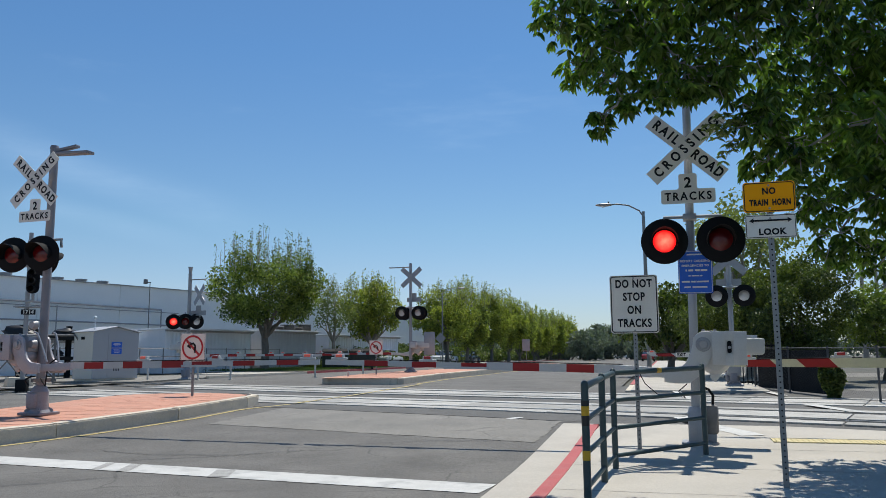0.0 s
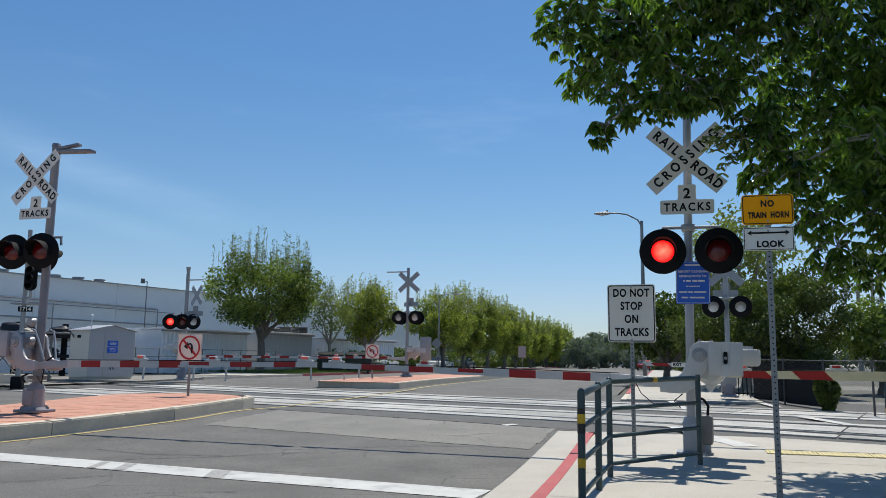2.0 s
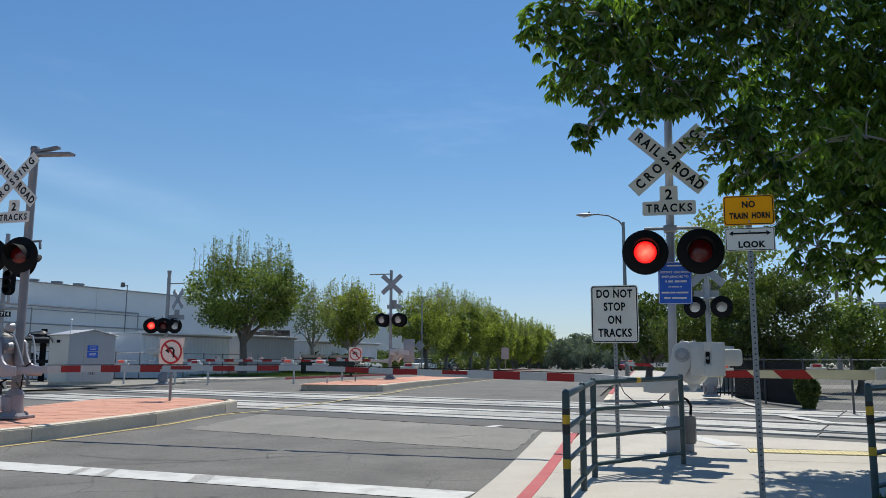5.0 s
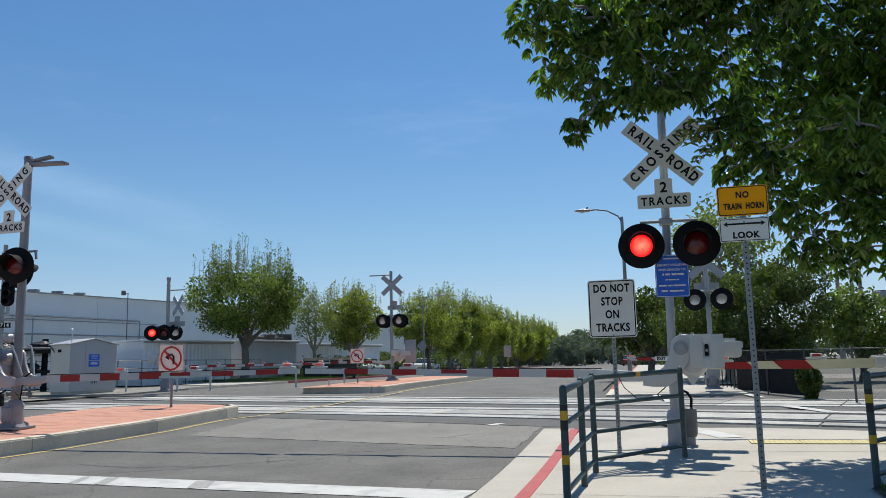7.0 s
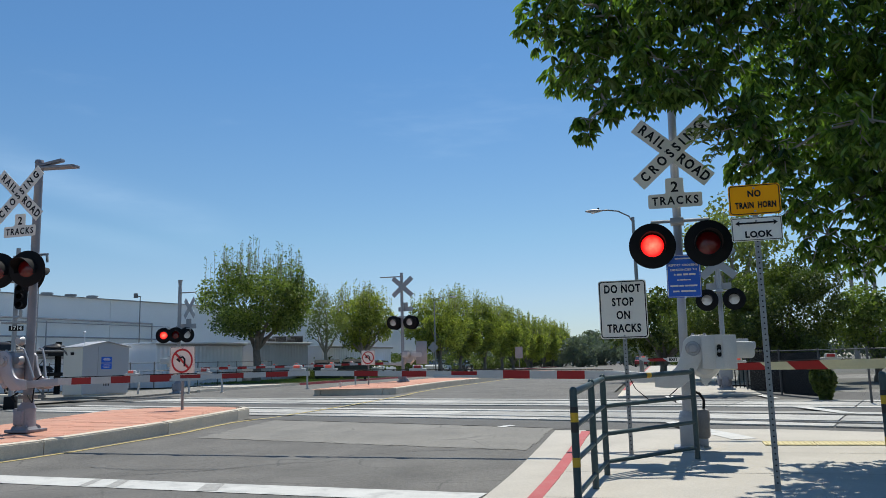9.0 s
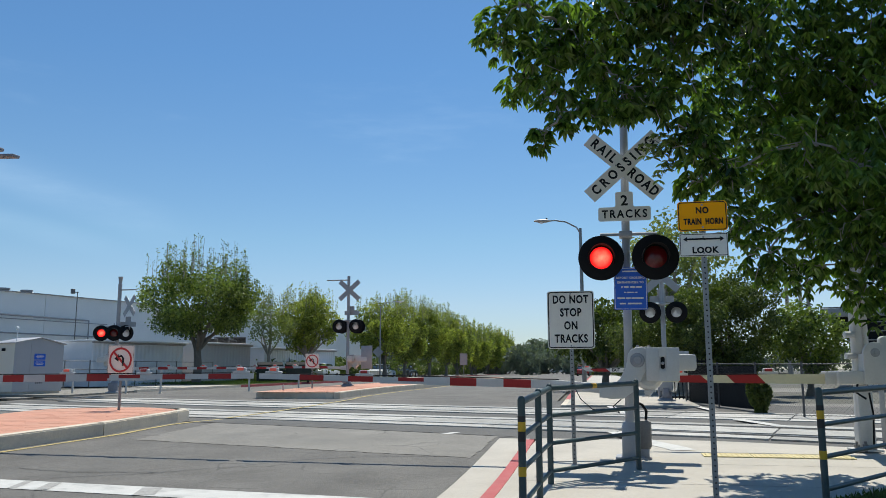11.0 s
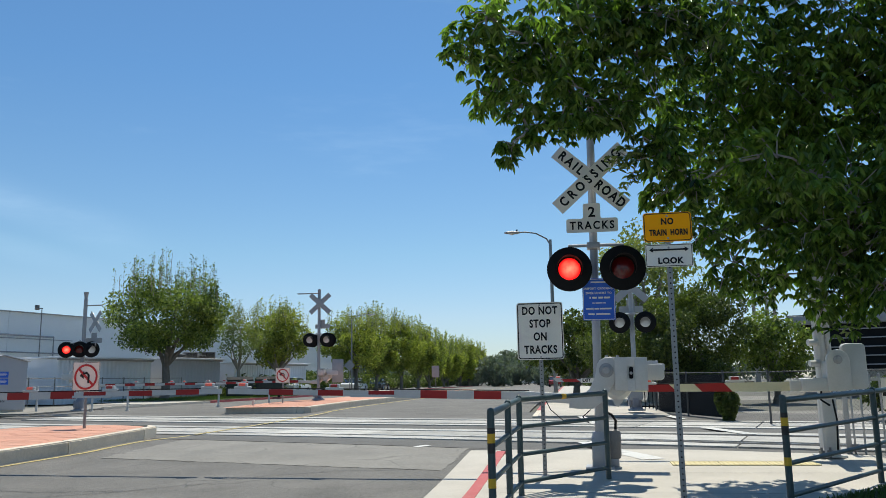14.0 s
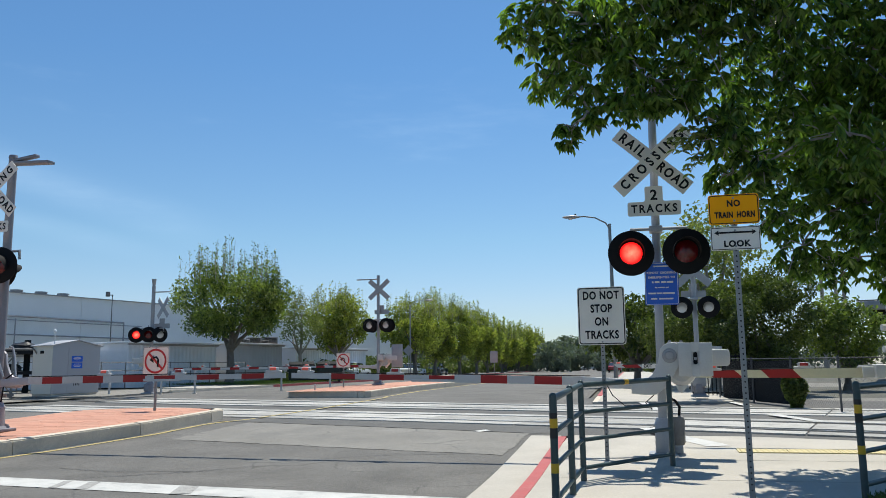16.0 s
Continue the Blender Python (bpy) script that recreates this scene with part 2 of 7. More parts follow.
ALU = mat("aluminium_paint", (0.37, 0.375, 0.39), 0.42, 0.1, 5, 0.05, metal=0.35, world=False, stain=0.3, stain_col=(0.4, 0.4, 0.4), stain_scale=3)
GATE_PAINT = mat("gate_grey_paint", (0.56, 0.55, 0.525), 0.45, 0.08, 5, 0.05, metal=0.1, world=False, stain=0.3, stain_col=(0.47, 0.45, 0.42), stain_scale=4)
GATE_WORN = mat("gate_weathered_paint", (0.4, 0.385, 0.4), 0.45, 0.14, 5, 0.08, metal=0.2, world=False, stain=0.4, stain_col=(0.26, 0.25, 0.25), stain_scale=5)
CAST_DARK = mat("weathered_dark_casting", (0.2, 0.19, 0.18), 0.6, 0.2, 6, 0.15, metal=0.2, world=False)
CAST_MID = mat("weathered_casting", (0.31, 0.295, 0.31), 0.55, 0.18, 6, 0.15, metal=0.25, world=False, stain=0.3, stain_col=(0.2, 0.19, 0.19), stain_scale=6)
MAST_GREY = mat("weathered_mast_grey", (0.25, 0.235, 0.25), 0.5, 0.14, 5, 0.08, metal=0.35, world=False, stain=0.4, stain_col=(0.19, 0.18, 0.18), stain_scale=4)
ALU_DULL = mat("aluminium_dull", (0.35, 0.345, 0.35), 0.5, 0.12, 5, 0.08, metal=0.4, world=False, stain=0.35, stain_col=(0.27, 0.26, 0.25), stain_scale=4)
SIGN_WHITE = mat("sign_sheeting_white", (0.8, 0.76, 0.68), 0.5, 0.05, 4, 0.02, world=False, stain=0.12, stain_col=(0.6, 0.58, 0.55), stain_scale=5)
SIGN_BLACK = mat("sign_black", (0.012, 0.012, 0.012), 0.6, 0.1, 5, 0.0, world=False, spec=0.25)
SIGN_AMBER = mat("sign_amber", (1.0, 0.4, 0.004), 0.6, 0.05, 4, 0.02, world=False, spec=0.15)
SIGN_BLUE = mat("sign_blue", (0.02, 0.12, 0.6), 0.45, 0.05, 4, 0.02, world=False)
SIGN_RED = mat("sign_red", (0.5, 0.03, 0.03), 0.45, 0.05, 4, 0.02, world=False)
BLACK = mat("flat_black_metal", (0.009, 0.009, 0.01), 0.75, 0.2, 6, 0.05, world=False, spec=0.2)
LENS_DIM = mat("red_lens_unlit", (0.12, 0.006, 0.008), 0.15, 0.15, 30, 0.3, world=False, spec=0.6)
LENS_LIT = glow_mat("red_lens_lit", (0.6, 0.008, 0.008), 1.25)
_n = LENS_LIT.node_tree.nodes
_l = LENS_LIT.node_tree.links
_c = _n.new("ShaderNodeTexCoord")
_t = _n.new("ShaderNodeTexNoise")
_t.inputs["Scale"].default_value = 14.0
_g = _n.new("ShaderNodeTexGradient")
_g.gradient_type = "SPHERICAL"
_mp = _n.new("ShaderNodeMapping")
_mp.inputs["Scale"].default_value = (7.5, 7.5, 7.5)
_mu = _n.new("ShaderNodeMath")
_mu.operation = "MULTIPLY"
_mx = _n.new("ShaderNodeMixRGB")
_mx.inputs[1].default_value, _mx.inputs[2].default_value = (0.8, 0.006, 0.008, 1), (1.0, 0.5, 0.32, 1)
_l.new(_c.outputs["Object"], _mp.inputs["Vector"])
_l.new(_mp.outputs["Vector"], _g.inputs["Vector"])
_l.new(_c.outputs["Object"], _t.inputs["Vector"])
_l.new(_g.outputs["Fac"], _mu.inputs[0])
_l.new(_t.outputs["Fac"], _mu.inputs[1])
_l.new(_mu.outputs[0], _mx.inputs[0])
_l.new(_mx.outputs["Color"], _n["Principled BSDF"].inputs["Emission Color"])
LENS_CLEAR = mat("clear_lens", (0.7, 0.72, 0.74), 0.12, 0.08, 20, 0.1, world=False, spec=0.8)
RAIL_GREEN = mat("railing_green_paint", (0.038, 0.066, 0.068), 0.4, 0.16, 6, 0.06, world=False, stain=0.35, stain_col=(0.085, 0.115, 0.112), stain_scale=6)
TAPE_YELLOW = mat("yellow_tape", (0.62, 0.36, 0.02), 0.45, 0.08, 6, 0.0, world=False)
TAPE_BLACK = mat("black_tape", (0.02, 0.02, 0.02), 0.45, 0.08, 6, 0.0, world=False)
ARM_RED = mat("gate_red_sheeting", (0.31, 0.013, 0.012), 0.55, 0.1, 6, 0.03, world=False)
ARM_WHITE = mat("gate_white_sheeting", (0.5, 0.5, 0.49), 0.5, 0.08, 6, 0.03, world=False, stain=0.3, stain_col=(0.4, 0.4, 0.39), stain_scale=5)
ARM_CREAM = mat("gate_cream_sheeting", (0.62, 0.58, 0.4), 0.5, 0.08, 6, 0.03, world=False)
ARM_LAMP = glow_mat("gate_lamp_red", (0.75, 0.12, 0.08), 0.12)
ARM_LAMP_OFF = mat("gate_lamp_off", (0.35, 0.03, 0.03), 0.3, 0.1, 10, 0.0, world=False)
WALL_WHITE = mat("painted_tilt_up_wall", (0.88, 0.87, 0.845), 0.8, 0.06, 0.4, 0.1, stain=0.16, stain_col=(0.5, 0.5, 0.5), stain_scale=0.25, fine=12)
SHED = mat("pale_sheet_metal", (0.78, 0.785, 0.8), 0.55, 0.08, 0.8, 0.05, metal=0.05, stain=0.2, stain_col=(0.4, 0.4, 0.38), stain_scale=0.7)
HUT = mat("hut_aluminium", (0.44, 0.44, 0.455), 0.5, 0.06, 1.2, 0.03, metal=0.3, stain=0.2, stain_col=(0.4, 0.39, 0.37), stain_scale=1.2)
HUT_TAN = mat("hut_tan_side", (0.72, 0.68, 0.6), 0.55, 0.06, 1.2, 0.03, metal=0.1)
DARK_WALL = mat("dark_screen", (0.018, 0.019, 0.02), 0.95, 0.15, 2, 0.1, spec=0.1)
BARK = mat("bark", (0.17, 0.15, 0.125), 0.9, 0.3, 5, 0.7, world=False, fine=35)
BARK_GREY = mat("bark_grey", (0.3, 0.27, 0.23), 0.9, 0.25, 5, 0.6, world=False, fine=35)
LEAF_NEAR = leaf_mat("leaf_near", (0.034, 0.07, 0.018), (0.25, 0.37, 0.07), 0.24, 0.45)
LEAF_MID = leaf_mat("leaf_mid", (0.035, 0.066, 0.014), (0.32, 0.38, 0.08), 0.42, 0.32)
LEAF_ROW = leaf_mat("leaf_row", (0.085, 0.112, 0.026), (0.52, 0.525, 0.12), 0.5, 0.45)
LEAF_PALE = leaf_mat("leaf_pale", (0.14, 0.17, 0.06), (0.28, 0.29, 0.11), 0.5, 0.4)
LEAF_DARK = leaf_mat("leaf_dark", (0.026, 0.048, 0.011), (0.18, 0.215, 0.045), 0.45, 0.3)
# aerial haze painted as a paler, greyer-blue leaf colour; no haze is in the air
LEAF_FAR_HAZE = leaf_mat("leaf_far_haze", (0.13, 0.155, 0.14), (0.22, 0.245, 0.2), 0.7, 0.25)
GRASS = leaf_mat("grass_blade", (0.05, 0.09, 0.015), (0.12, 0.17, 0.04), 0.5, 0.3)
GLASS_DARK = mat("dark_glass", (0.02, 0.025, 0.03), 0.08, 0.1, 4, 0.0, world=False, spec=0.6)
TYRE = mat("tyre_rubber", (0.02, 0.02, 0.02), 0.8, 0.2, 8, 0.1, world=False)
TARP = mat("black_tarp", (0.02, 0.02, 0.023), 0.45, 0.3, 5, 0.3, world=False)
ROOF_DARK = mat("dark_soffit", (0.1, 0.1, 0.1), 0.8, 0.2, 0.8, 0.1)


# ---- mesh helpers ----
def xform(bm, verts, m):
    if m is not None:
        bmesh.ops.transform(bm, matrix=m, verts=verts)


def box(bm, c, s, m=None, bevel=0.0):
    r = bmesh.ops.create_cube(bm, size=1.0, matrix=Matrix.Translation(c) @ Matrix.Diagonal((*s, 1)))
    vs = r["verts"]
    if bevel:
        es = list({e for v in vs for e in v.link_edges})
        q = bmesh.ops.bevel(bm, geom=es, offset=bevel, segments=2, affect="EDGES", profile=0.5)
        vs = list({v for f in q["faces"] for v in f.verts} | {v for v in vs if v.is_valid})
    xform(bm, vs, m)
    return vs


def rod(bm, a, b, r0, r1=None, seg=12, caps=True):
    a, b = Vector(a), Vector(b)
    d = b - a
    m = Matrix.Translation((a + b) / 2) @ d.to_track_quat("Z", "Y").to_matrix().to_4x4()
    bmesh.ops.create_cone(bm, cap_ends=caps, segments=seg, radius1=r0, radius2=r0 if r1 is None else r1, depth=d.length, matrix=m)


def tube(bm, pts, r, seg=10):
    """A swept tube along a polyline; r is one radius or one for each point."""
    pts = [Vector(p) for p in pts]
    rs = r if isinstance(r, (list, tuple)) else [r] * len(pts)
    rings, side = [], None
    for i, p in enumerate(pts):
        d = (pts[min(i + 1, len(pts) - 1)] - pts[max(i - 1, 0)]).normalized()
        if side is None:
            side = d.orthogonal().normalized()
        side = (side - d * side.dot(d)).normalized()
        up = d.cross(side)
        rings.append([bm.verts.new(p + rs[i] * (math.cos(a) * side + math.sin(a) * up)) for a in (2 * math.pi * k / seg for k in range(seg))])
    for a, b in zip(rings, rings[1:]):
        for k in range(seg):
            bm.faces.new((a[k], a[(k + 1) % seg], b[(k + 1) % seg], b[k]))
    bm.faces.new(rings[0][::-1])
    bm.faces.new(rings[-1])


def prism(bm, pts, y0, y1, bevel=0.0):
    """A profile in x and z, thick from y0 to y1."""
    f = [bm.verts.new((x, y0, z)) for x, z in pts]
    g = [bm.verts.new((x, y1, z)) for x, z in pts]
    n = len(pts)
    faces = [bm.faces.new(f), bm.faces.new(g[::-1])]
    for i in range(n):
        faces.append(bm.faces.new((f[i], g[i], g[(i + 1) % n], f[(i + 1) % n])))
    bmesh.ops.recalc_face_normals(bm, faces=faces)
    if bevel:
        es = list({e for q in faces[:2] for e in q.edges})
        bmesh.ops.bevel(bm, geom=es, offset=bevel, segments=2, affect="EDGES", profile=0.5)


def lathe(bm, prof, seg=28, m=None):
    """A turned shape round y: prof holds (radius, y)."""
    rings = []
    for r, y in prof:
        rings.append([bm.verts.new((r * math.cos(a), y, r * math.sin(a))) for a in (2 * math.pi * k / seg for k in range(seg))] if r > 1e-6 else [bm.verts.new((0, y, 0))])
    made = [v for ring in rings for v in ring]
    for a, b in zip(rings, rings[1:]):
        for k in range(seg):
            k2 = (k + 1) % seg
            if len(a) == 1 and len(b) > 1:
                bm.faces.new((a[0], b[k], b[k2]))
            elif len(b) == 1 and len(a) > 1:
                bm.faces.new((a[k], a[k2], b[0]))
            elif len(a) > 1:
                bm.faces.new((a[k], a[k2], b[k2], b[k]))
    xform(bm, made, m)


def rounded(w, h, r, seg=5):
    """The corners of a rounded rectangle about the origin, in x and z."""
    out = []
    for cx, cz, a0 in ((w / 2 - r, h / 2 - r, 0), (-w / 2 + r, h / 2 - r, 90), (-w / 2 + r, -h / 2 + r, 180), (w / 2 - r, -h / 2 + r, 270)):
        for k in range(seg + 1):
            a = radians(a0 + 90 * k / seg)
            out.append((cx + r * math.cos(a), cz + r * math.sin(a)))
    return out


def finish(ob, smooth_by=35):
    me = ob.data
    for p in me.polygons:
        p.use_smooth = True
    me.set_sharp_from_angle(angle=radians(smooth_by))


def thing(name, m, label, category, group="", kind=""):
    ob = new(name)
    ob.empty_display_size = 0.2
    ob.matrix_world = m
    return tagged(ob, label, category, group, kind)


def part(name, bm, material, parent=None, label="", local=None, smooth_faces=True):
    me = bpy.data.meshes.new(name)
    bmesh.ops.recalc_face_normals(bm, faces=bm.faces[:])
    bm.to_mesh(me)
    bm.free()
    me.materials.append(material)
    ob = new(name, me)
    if smooth_faces:
        finish(ob)
    if parent is not None:
        ob.parent = parent
    if local is not None:
        ob.matrix_local = local
    return tagged(ob, label)


def mesh_of(name, verts, faces, material, parent=None, label="", smooth_faces=False):
    me = bpy.data.meshes.new(name)
    me.from_pydata(verts, [], faces)
    me.materials.append(material)
    ob = new(name, me)
    if smooth_faces:
        finish(ob)
    if parent is not None:
        ob.parent = parent
    return tagged(ob, label)


def bm_new():
    return bmesh.new()


def words(body, size, material, parent, x, z, y, name="lettering", bold=0.0, rot=0.0, wide=1.0, label="", space=1.12):
    """Letters as a thin mesh on a board whose front looks along -y; x, z is the middle of the line."""
    cu = bpy.data.curves.new(name, "FONT")
    cu.body, cu.size, cu.align_x, cu.align_y, cu.extrude, cu.offset = body, size, "CENTER", "CENTER", 0.001, bold
    cu.resolution_u = 3
    cu.space_character = space
    tmp = bpy.data.objects.new(name, cu)
    scene.collection.objects.link(tmp)
    me = bpy.data.meshes.new_from_object(tmp.evaluated_get(bpy.context.evaluated_depsgraph_get()))
    scene.collection.objects.unlink(tmp)
    bpy.data.objects.remove(tmp)
    me.materials.clear()
    me.materials.append(material)
    ob = new(name, me)
    ob.parent = parent
    ob.matrix_local = Matrix.Translation((x, y, z)) @ Matrix.Rotation(-rot, 4, "Y") @ Matrix.Rotation(radians(90), 4, "X") @ Matrix.Diagonal((wide, 1, 1, 1))
    return tagged(ob, label)


def sheet(name, r0, r1, u0, u1, z, material, label, nr=2, nu=40, thick=0.0, parent=None, category=""):
    """A surface that follows the ground between two lines along the road."""
    vs, fs = [], []
    for j in range(nu + 1):
        for i in range(nr + 1):
            vs.append(W(r0 + (r1 - r0) * i / nr, u0 + (u1 - u0) * j / nu, z))
    row = nr + 1
    for j in range(nu):
        for i in range(nr):
            a = j * row + i
            fs.append((a, a + 1, a + row + 1, a + row))
    if thick:
        rim = [i for i in range(row)] + [j * row + nr for j in range(1, nu + 1)] + [nu * row + i for i in range(nr - 1, -1, -1)] + [j * row for j in range(nu - 1, 0, -1)]
        base = len(vs)
        for i in rim:
            vs.append(vs[i] - Vector((0, 0, thick)))
        for k in range(len(rim)):
            k2 = (k + 1) % len(rim)
            fs.append((rim[k], base + k, base + k2, rim[k2]))
    ob = mesh_of(name, vs, fs, material, parent)
    return tagged(ob, label, category, kind="" if parent else "structure")

# ---- ground, road, walks ----
def ground_sheet():
    vs, fs = [], []
    us = [-60, -30, -10, 0] + [4 + k for k in range(0, 34)] + [40, 50, 70, 120, 250, 600, 1500, 4000]
    rs = [-4000, -800, -200, -80, -40, -22, -10, 0, 10, 22, 40, 80, 200, 800, 4000]
    for u in us:
        for r in rs:
            vs.append(W(r, u, -0.06))
    n = len(rs)
    for j in range(len(us) - 1):
        for i in range(n - 1):
            a = j * n + i
            fs.append((a, a + 1, a + n + 1, a + n))
    return tagged(mesh_of("ground", vs, fs, DIRT), "dry pale dirt ground reaching to the horizon", "ground", kind="structure")


ground_sheet()
road = sheet("road", -19.5, -1.3, -12, 420, 0.0, ASPHALT, "worn grey asphalt road with cracks and stains", nr=3, nu=432, category="road")


def strip(name, a, b, width, z, material, label, parent=None, steps=24, category="road marking"):
    """A painted or poured strip between two places (r, u)."""
    a, b = Vector(a), Vector(b)
    d = (b - a).normalized()
    n = Vector((-d.y, d.x)) * width / 2
    vs, fs = [], []
    for k in range(steps + 1):
        p = a.lerp(b, k / steps)
        vs += [W(*(p - n), z), W(*(p + n), z)]
        if k:
            i = 2 * k
            fs.append((i - 2, i - 1, i + 1, i))
    return tagged(mesh_of(name, vs, fs, material, parent), label, category if not parent else "", kind="" if parent else "structure")


def band(name, quad, z, material, label, n=14, ragged=0.0):
    """A four-sided area of the plan, given by its corners (r, u)."""
    a, b, c, d = [Vector(q) for q in quad]
    vs, fs = [], []
    edge = random.Random(4)
    for j in range(n + 1):
        for i in range(n + 1):
            p = a.lerp(b, i / n).lerp(d.lerp(c, i / n), j / n)
            if ragged and (j == 0 or i in (0, n)):
                p += Vector((edge.uniform(-1, 1) * ragged * (i in (0, n)), edge.uniform(-1, 0.8) * ragged * (j == 0)))
            vs.append(W(p.x, p.y, z))
    for j in range(n):
        for i in range(n):
            k = j * (n + 1) + i
            fs.append((k, k + 1, k + n + 2, k + n + 1))
    return tagged(mesh_of(name, vs, fs, material), label, "road", kind="structure")


def ru_of(p):
    return (CA * p[0] - SA * p[1], SA * p[0] + CA * p[1])


def track_ru(t, s):
    p = TD * t + TN * s
    return ru_of(p)


def s_line(r, s):
    """The u at which a line along the tracks at distance s crosses r."""
    # p.TN = s with p = W(r, u)
    k = CA * TN.x - SA * TN.y
    q = SA * TN.x + CA * TN.y
    return (s - r * k) / q


# the darker strip beside the track and the pale worn patch before it
band("asphalt_strip", [(-8.5, s_line(-8.5, 12.45)), (-1.35, s_line(-1.35, 12.45)), (-1.35, s_line(-1.35, 13.5)), (-8.5, s_line(-8.5, 13.5))], 0.006, ASPHALT_DARK,
     "darker newer asphalt strip along the track panels")
band("asphalt_patch", [(-7.6, 12.3), (-1.75, 11.0), (-1.7, s_line(-1.7, 12.4)), (-7.6, s_line(-7.6, 12.4))], 0.005, ASPHALT_PATCH,
     "pale worn asphalt patch before the crossing", n=44, ragged=0.03)
band("asphalt_between_tracks", [(-19, s_line(-19, 16.2)), (6, s_line(6, 16.2)), (6, s_line(6, 17.5)), (-19, s_line(-19, 17.5))], 0.006, ASPHALT_DARK,
     "dark asphalt strip between the two tracks")
band("asphalt_side", [(-1.75, s_line(-1.75, 12.3)), (9.0, s_line(9.0, 12.3)), (9.0, s_line(9.0, 24.0)), (-1.75, s_line(-1.75, 24.0))], 0.003, ASPHALT_DARK,
     "dark asphalt beside the crossing panels")

# stop bar, yellow edge line, seams
strip("stop_bar", (-8.7, 8.36), (-1.66, 7.55), 0.54, 0.006, PAINT_WHITE, "worn white stop bar across two lanes", steps=60)
for a, b, w in (((-5.88, 7.78), (-6.08, 8.29), 0.14), ((-6.28, 7.83), (-6.46, 8.33), 0.1), ((-4.6, 7.64), (-4.78, 8.13), 0.22)):
    strip("worn_patch", a, b, w, 0.0095, PAINT_WORN, "asphalt showing through the worn paint", steps=6)
strip("edge_line", (-7.9, 16.2), (-8.0, 26.0), 0.1, 0.03, PAINT_YELLOW, "faded yellow line across the tracks", steps=50)
strip("edge_line", (-8.3, 26.5), (-8.9, 120), 0.12, 0.006, PAINT_YELLOW, "faded yellow line beside the far median kerb", steps=90)
rnd = random.Random(4)


def seam(pts, width, label):
    vs, fs = [], []
    fine = []
    for (a, b) in zip(pts, pts[1:]):
        for k in range(12):
            f = k / 12
            fine.append((a[0] + (b[0] - a[0]) * f + rnd.uniform(-0.02, 0.02), a[1] + (b[1] - a[1]) * f + rnd.uniform(-0.02, 0.02)))
    fine.append(pts[-1])
    for k, (r, u) in enumerate(fine):
        w = width * rnd.uniform(0.6, 1.2)
        vs += [W(r, u - w / 2, 0.008), W(r, u + w / 2, 0.008)]
        if k:
            fs.append((2 * k - 2, 2 * k - 1, 2 * k + 1, 2 * k))
    tagged(mesh_of("tar_seam", vs, fs, TAR), label, "road crack", kind="structure")


strip("paint_fleck", (-2.62, 13.6), (-2.45, 13.85), 0.16, 0.011, PAINT_WHITE, "small worn fleck of white road paint", steps=4)
seam([(-6.4, 8.6), (-5.4, 9.2), (-4.6, 9.9), (-4.1, 10.5)], 0.02, "thin branching crack in the asphalt")
seam([(-4.1, 10.5), (-3.3, 10.9), (-2.2, 11.1)], 0.015, "thin crack in the asphalt")
seam([(-7.4, 9.3), (-6.5, 9.1), (-5.4, 9.25)], 0.015, "thin crack in the asphalt")
seam([(-1.6, 4.0), (-1.63, 8.0), (-1.62, 13.2)], 0.05, "dark joint between asphalt and gutter")
seam([(-6.8, 6.2), (-6.1, 6.9), (-5.6, 7.5)], 0.018, "thin crack in the asphalt")
seam([(-5.2, 6.0), (-4.6, 6.6), (-3.9, 6.9)], 0.012, "thin crack in the asphalt")

# ---- right-hand walk, gutter and kerb ----
sheet("gutter", -1.62, -1.13, -6, 13.1, 0.010, CONCRETE, "pale concrete gutter beside the kerb", nr=1, nu=40)
sheet("kerb", -1.13, -1.0, -6, 12.4, 0.085, KERB_RED, "kerb edge painted faded red", nr=1, nu=40, thick=0.12)


def walk_slab():
    vs, fs = [], []
    n, rs = 44, [-1.0 + 0.5 * k for k in range(0, 27)]
    for j in range(n + 1):
        for r in rs:
            end = min(13.0, s_line(r, 12.95))
            u = -6 + (end + 6) * j / n
            vs.append(W(r, u, 0.08 - 0.05 * smooth(u, end - 1.5, end)))
    c = len(rs)
    for j in range(n):
        for i in range(c - 1):
            a = j * c + i
            fs.append((a, a + 1, a + c + 1, a + c))
    return tagged(mesh_of("pavement", vs, fs, CONCRETE), "pale concrete pavement with saw-cut joints", "pavement", kind="structure")


walk_slab()
for k, u in enumerate((5.6, 7.2, 8.8, 10.3)):
    strip("pavement_joint", (-0.98, u), (6.0, u), 0.009, 0.083, JOINT, "thin dark saw-cut joint in the concrete", steps=12, category="joint")


def pave_z(r, u):
    end = min(13.0, s_line(r, 12.95))
    return 0.08 - 0.05 * smooth(u, end - 1.5, end) if u < end else 0.035


def walk_line(a, b, width, label):
    """A painted line that follows the pavement down to the panels."""
    a, b = Vector(a), Vector(b)
    d = (b - a).normalized()
    n = Vector((-d.y, d.x)) * width / 2
    vs, fs = [], []
    for k in range(41):
        p = a.lerp(b, k / 40)
        z = pave_z(p.x, p.y) + 0.006
        vs += [W(*(p - n), z), W(*(p + n), z)]
        if k:
            fs.append((2 * k - 2, 2 * k - 1, 2 * k + 1, 2 * k))
    tagged(mesh_of("walk_line", vs, fs, PAINT_WHITE), label, "road marking", kind="structure")


